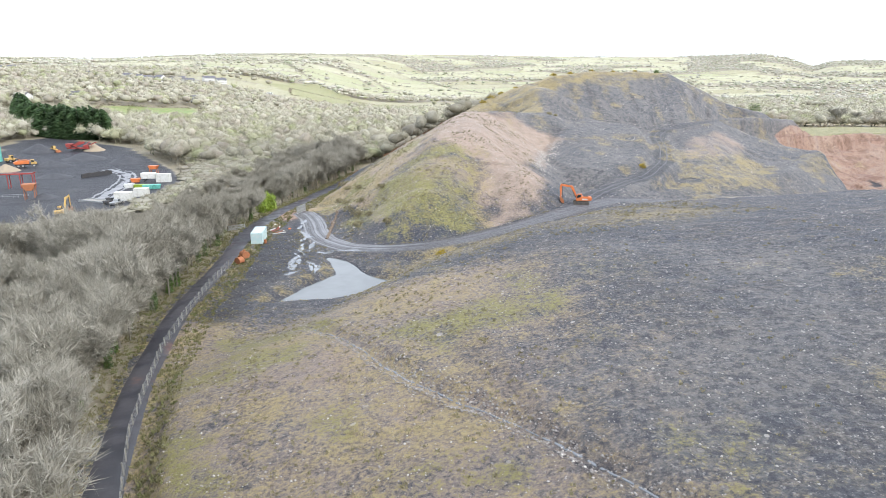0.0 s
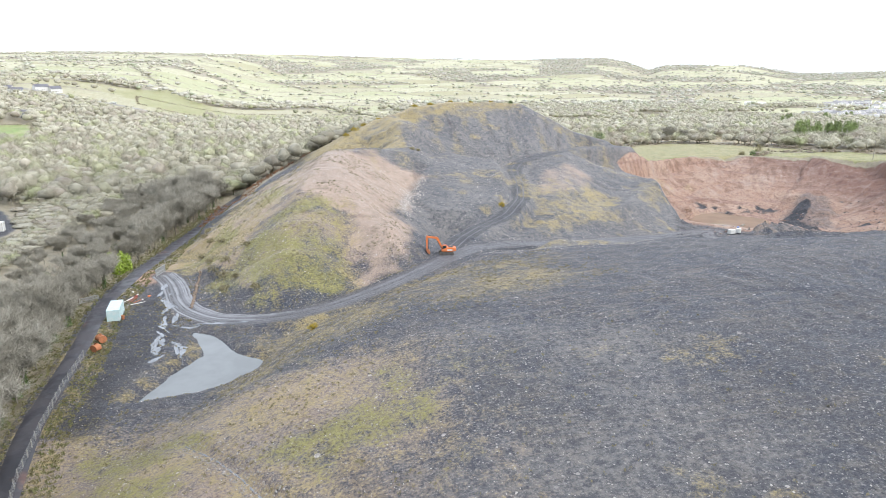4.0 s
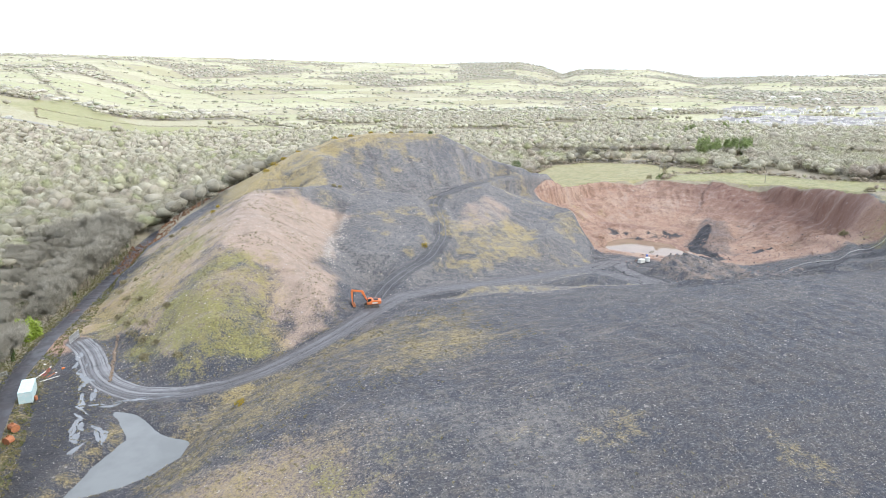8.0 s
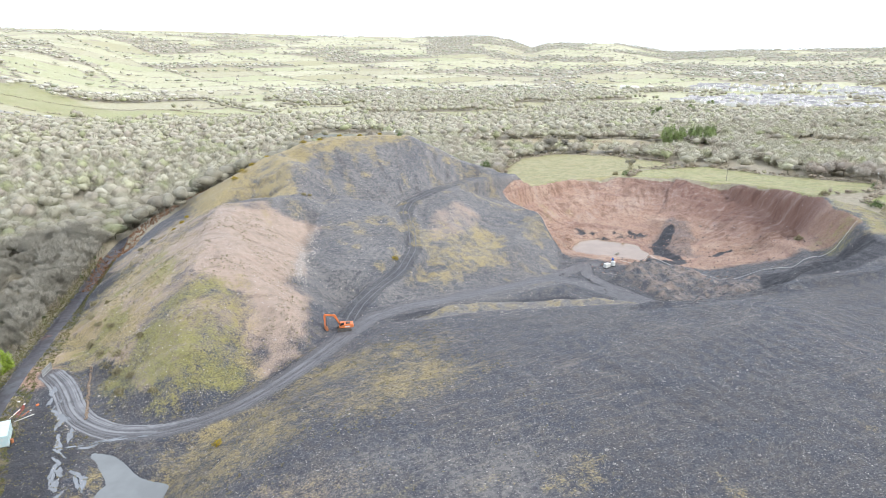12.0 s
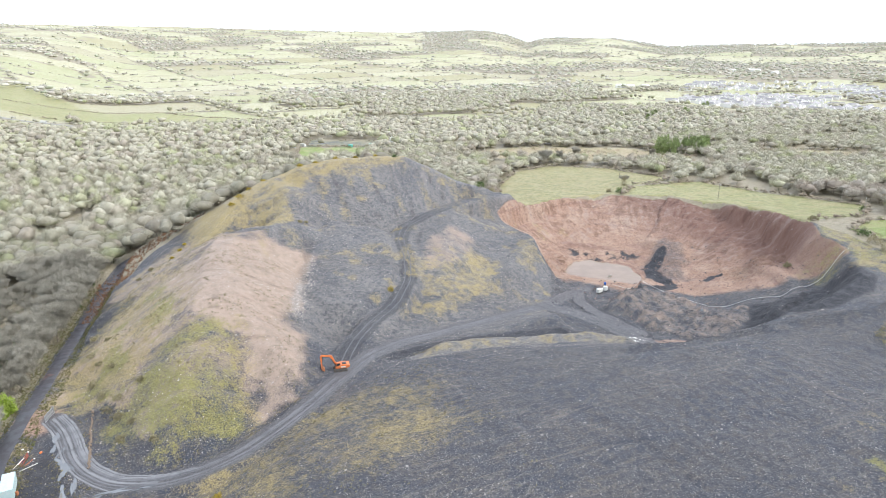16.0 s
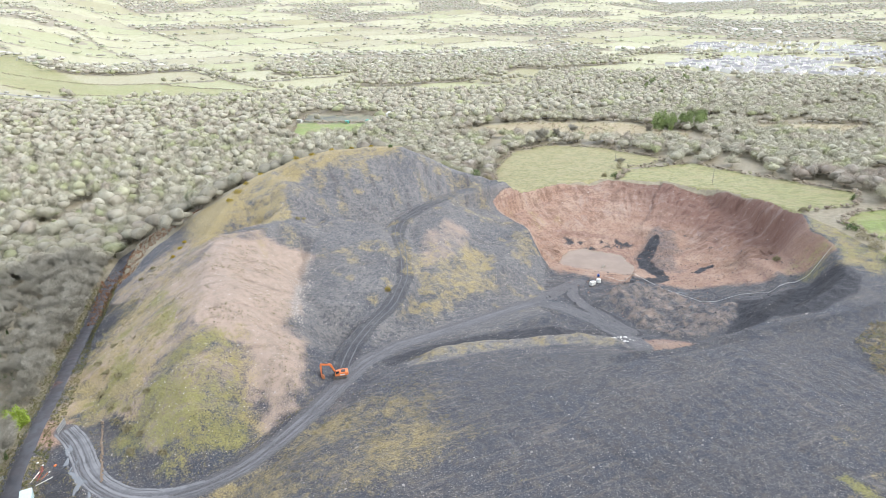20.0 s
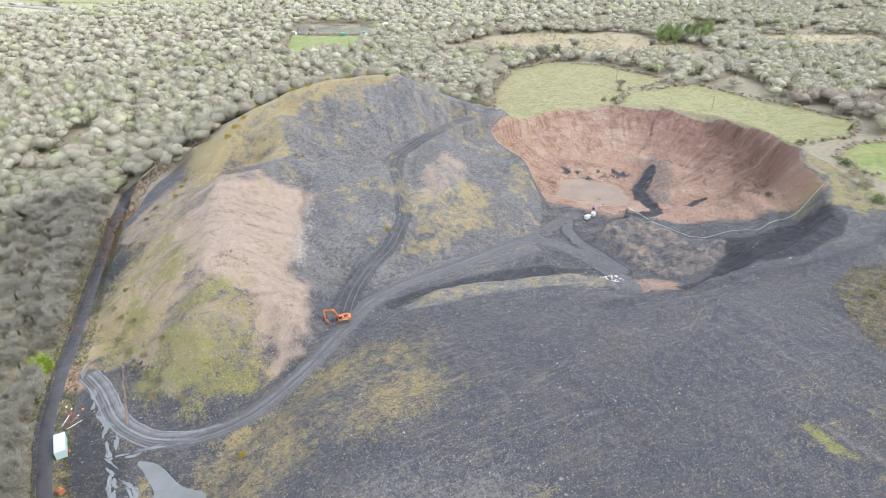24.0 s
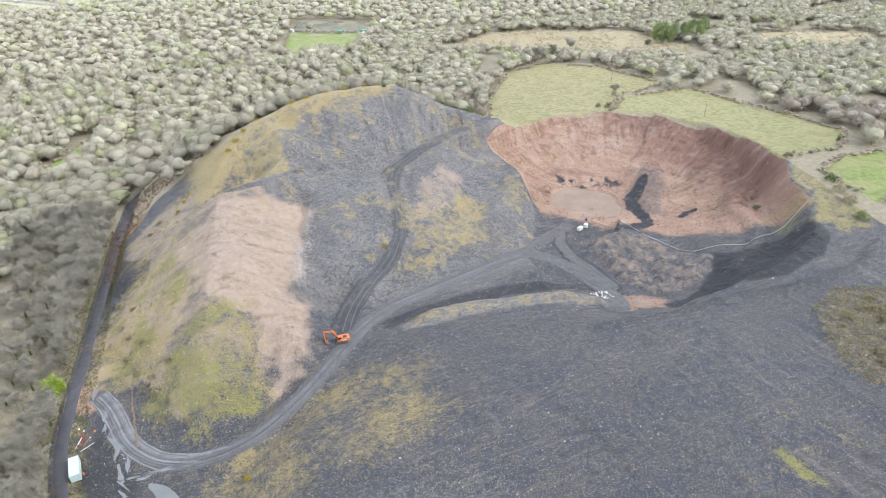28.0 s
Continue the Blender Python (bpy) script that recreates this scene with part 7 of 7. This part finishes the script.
# ---- houses and far buildings ----
def house(x, y, turn, w, d, h, roof_h, wall, label, group="houses on the hill", windows=3):
    t = thing("house", x, y, turn, label, "house", group)
    part("wall", prism([(-d / 2, -1), (d / 2, -1), (d / 2, h), (0, h + roof_h * 0.96), (-d / 2, h)], w), wall, t)
    for s in (-1, 1):
        e, r = Vector((s * (d / 2 + 0.4), 0, h - 0.25)), Vector((0, 0, h + roof_h))
        m = Matrix.Translation((e + r) / 2) @ (r - e).to_track_quat("X", "Z").to_matrix().to_4x4()
        bm = bmesh.new()
        bmesh.ops.create_cube(bm, size=1, matrix=m @ Matrix.Diagonal(((r - e).length, w + 0.6, 0.18, 1)))
        rf = part("roof", bm, M_SLATE, t)
    part("chimney", box(0.7, 1.0, 1.4, (0, w / 2 - 0.9, h + roof_h - 0.5)), M_BRICK, rf)
    for s in (-1, 1):
        for f in range(2 if h > 4 else 1):
            for k in range(windows):
                wdw = part("window", box(0.08, 1.1, 1.2, (s * (d / 2 + 0.02), -w / 2 + w * (k + 0.5) / windows, 0.9 + 2.6 * f)), M_CREAM, t)
                part("pane", box(0.05, 0.9, 1.0, (s * (d / 2 + 0.06), -w / 2 + w * (k + 0.5) / windows, 1.0 + 2.6 * f)), M_GLASS, wdw)
    part("door", box(0.08, 0.95, 2.0, (-d / 2 - 0.03, 0.2, 0)), M_DARK, t)


for x, y, a, w in ((-366, 580, 60, 17), (-265, 707, 70, 14), (-306, 684, 40, 10), (-347, 628, 80, 12)):
    house(x, y, a, w, 8, 5, 3, M_RENDERW, "white rendered farmhouse with slate roof beside the green field", "farmhouses")
for k, (x, y) in enumerate(((-541, 939), (-550, 975), (-498, 955), (-388, 882), (-378, 895), (-360, 915), (-345, 912), (-327, 985), (-418, 890), (-850, 1300), (-838, 1308), (-342, 980), (-400, 885), (-515, 948), (-560, 950))):
    house(x, y, 60 + 25 * (k % 4), 12 + 3 * (k % 3), 8, 5, 3, M_RENDERW, "white rendered house with dark slate roof on the hillside", windows=4)

pav = thing("sports_pavilion", 203, 622, 35, "long white sports pavilion beside the dark court", "pavilion")
part("wall", box(26, 9, 4.2, (0, 0, -0.3)), M_CREAM, pav)
for k in range(3):
    part("roof_bay", prism([(-13 + k * 8.7, 3.9), (-4.5 + k * 8.7, 3.9), (-8.7 + k * 8.7, 6.2)], 9.6), M_CREAM, pav)
for k in range(6):
    part("window", box(1.8, 0.1, 1.2, (-10.5 + k * 4.2, -4.52, 1.4)), M_GLASS, pav)
for x, y, m, l, n in ((109, 641, 6.0, "white steel storage container by the court", M_CREAM), (148, 606, 4.0, "small turquoise storage cabin by the pitch", M_TURQ), (166, 594, 7.0, "turquoise changing cabin by the pitch", M_TURQ), (174, 587, 5.0, "white cabin by the pitch", M_CREAM), (98, 634, 5.0, "grey stand shelter in the trees by the pitch", M_GALV), (184, 583, 2.5, "white kiosk at the pitch corner", M_CREAM)):
    container(x, y, 125, n, l, l=m, name="pitch_cabin", category="cabin", group="cabins by the pitch")
fencep = thing("court_fence", 150, 640, 0, "grey mesh fence and lamp posts round the dark court", "fence", z=0)
fencep.matrix_world = Matrix()
cc = [(110, 642), (125, 684), (198, 628), (178, 588)]
for (ax, ay), (bx, by) in zip(cc, cc[1:] + cc[:1]):
    for k in range(8):
        x, y = ax + (bx - ax) * k / 8, ay + (by - ay) * k / 8
        part("post", tube((x, y, ground_z(x, y)), (x, y, ground_z(x, y) + 3), 0.08, n=5), M_GALV, fencep)


def town(name, xs, ys, label, seed, shed=False):
    """Far terraced houses as small gabled blocks."""
    rng = np.random.default_rng(seed)
    V, F, mi = [], [], []
    for x, y in zip(xs, ys):
        w, d, h = (rng.uniform(8, 26), 7, 4.5) if not shed else (rng.uniform(25, 45), 16, 6)
        a = rng.choice([0.45, 0.5, 0.55, 0.5, 2.05]) + rng.normal() * 0.1
        z = ground_z(x, y)
        c, s = math.cos(a), math.sin(a)
        i = len(V)
        for u, v, q in ((-w, -d, -1), (w, -d, -1), (w, d, -1), (-w, d, -1), (-w, -d, h), (w, -d, h), (w, d, h), (-w, d, h), (-w, 0, h + 3), (w, 0, h + 3)):
            V.append((x + (u * c - v * s) / 2, y + (u * s + v * c) / 2, z + q))
        for f, m in (((0, 1, 5, 4), 0), ((2, 3, 7, 6), 0), ((1, 2, 6, 9, 5), 0), ((3, 0, 4, 8, 7), 0), ((4, 5, 9, 8), 1), ((6, 7, 8, 9), 1)):
            F.append(tuple(i + q for q in f))
            mi.append(m if not shed else 0)
    me = mesh_of(name, V, F, [M_RENDERW, M_TOWNROOF])
    me.polygons.foreach_set("material_index", mi)
    tagged(new(name, me), label, "town", kind="stuff")


# roof colour lightened to stand in for sun glare on the roofs
M_TOWNROOF = plain("far_town_roofs", (0.28, 0.27, 0.27), (0.50, 0.47, 0.44), 0.6, scale=0.05)
trng = np.random.default_rng(77)
az = np.radians(trng.uniform(39.5, 57, 1000)); rr = trng.uniform(1150, 2000, 1000)
TX, TY = rr * np.sin(az), rr * np.cos(az)
ok = (fbm(TX / 160, TY / 160) > 0.42) & (np.degrees(az) > 40 + (rr - 1150) / 400)
town("town_houses", TX[ok], TY[ok], "white rendered terraces of the far town, roofs toned pale for sun glare", 3)
az = np.radians(np.array([37, 38.5, 45, 46.5, 48])); rr = np.array([1700, 1720, 2350, 2400, 2300.0])
town("town_sheds", rr * np.sin(az), rr * np.cos(az), "large white factory sheds beyond the town", 4, True)

# dark conifer plantation beside the yard
def conifer_meshes(seed, h, r):
    rng = np.random.default_rng(seed)
    n = 2600
    k = rng.random(n) ** 0.6
    a = rng.uniform(0, 6.28, n)
    rad = r * k ** 0.55 * rng.uniform(0.75, 1.05, n)
    P = np.stack([np.cos(a) * rad * 0.6, np.sin(a) * rad * 0.6, h * (1 - k) + 0.4], -1)
    W = np.stack([np.cos(a), np.sin(a), rng.uniform(-0.35, 0.35, n)], -1)
    V, F = slivers(P, W, 0.5 + rad * 0.45, rng.uniform(0.2, 0.45, n), rng)
    tr = bmesh.new()
    tube((0, 0, -0.4), (0, 0, h * 0.9), 0.16, 0.04, n=6, bm=tr)
    me = bpy.data.meshes.new("trunk"); tr.to_mesh(me); tr.free(); me.materials.append(M_BARK)
    return me, mesh_of("foliage", V, F, M_CONIFER)


CON = [conifer_meshes(s, h, r) for s, h, r in ((1, 15, 4.2), (2, 13, 4.0), (3, 16, 4.4))]


def conifer(x, y, s, k, label, group):
    root = new("conifer", CON[k][0])
    root.matrix_world = Matrix.Translation((x, y, ground_z(x, y))) @ pose(0, 0, 0, 0, 0, x * 13) @ Matrix.Diagonal((s * 1.7, s * 1.7, s, 1))
    f = new("foliage", CON[k][1])
    f.parent = root
    tagged(root, label, "tree", group)


for k in range(84):
    f = (k // 4) / 20
    x, y = np.interp(f, [0, 0.3, 0.6, 0.8, 1], [-312, -275, -248, -228, -212]), np.interp(f, [0, 0.3, 0.6, 0.8, 1], [486, 432, 411, 403, 407])
    j = k % 4
    conifer(float(x) - 1.5 * j + veg.uniform(-1, 1), float(y) + 4.5 * j + veg.uniform(-1, 1), float(veg.uniform(0.95, 1.2)), k % 3, "dark green conifer in a dense plantation by the yard", "conifer plantation")
M_PINE = plain("ivy_green_pine", (0.22, 0.29, 0.10), (0.32, 0.36, 0.15), 0.7, scale=0.6, random_tint=0.6)
PINE = [[leaf_clump(700, r, r, h, 0.55, M_PINE, 60 + i, "crown") for i, (r, h) in enumerate(((2.6, 5.0), (2.2, 4.4), (2.4, 6.0)))]]


def pine(x, y, s, k):
    root = new("pine_tree", CON[k % 3][0])
    root.matrix_world = Matrix.Translation((x, y, ground_z(x, y))) @ pose(0, 0, 0, 0, 0, x * 29) @ Matrix.Diagonal((s, s, s, 1))
    for i, (u, v, w) in enumerate(((0.4, 0.2, 8.5), (-1.3, 0.8, 6.0), (0.9, -1.1, 4.0), (0.0, 0.0, 1.0))):
        c = new("crown", PINE[0][(i + k) % 3])
        c.parent, c.location = root, (u, v, w)
    tagged(root, "tall green ivy-clad pine among bare valley trees", "tree", "valley pines")


for k, (x, y) in enumerate(((364, 424), (370, 420), (377, 426), (384, 416), (391, 410), (396, 417), (388, 426), (402, 424), (380, 436), (395, 436), (408, 440), (372, 432), (418, 446), (430, 452), (412, 428), (366, 432))):
    pine(x, y, 0.85 + 0.12 * (k % 4), k)
for k, (x, y) in enumerate(((520, 617), (530, 625), (588, 717), (600, 725), (755, 848), (777, 828), (560, 690), (665, 742), (678, 748), (800, 850), (814, 858))):
    pine(x, y, 0.8 + 0.12 * (k % 4), k)
# far road through the valley
ribbon("road", FARROADS[0], 7, 0.5, M_CONC, 12, "pale dual carriageway crossing the valley")
ribbon("road", FARROADS[1], 6, 0.4, M_CONC, 12, "pale road curving towards the far town")
for k, (x, y, a, l) in enumerate(((-60, 880, -40, "white lorry on the far carriageway"), (-160, 947, -8, "white van on the far carriageway"), (-250, 960, -5, "white lorry further along the far carriageway"))):
    lorry(x, y, a, l, M_CREAM, M_CREAM)
# wet track curving through the yard
for o, w in ((0.0, 1.6), (3.0, 0.6), (-2.8, 0.5)):
    ribbon("yard_track", offset_line([(-149, 288, 0), (-139, 281, 0), (-130, 266, 0), (-121, 242, 0), (-114, 220, 0), (-110.5, 206, 0), (-108, 198, 0)], o), w, 0.06, M_RUT, tag="pale wet wheel track curving through the coal yard", category="track", camber=0.0, wobble=1.2)
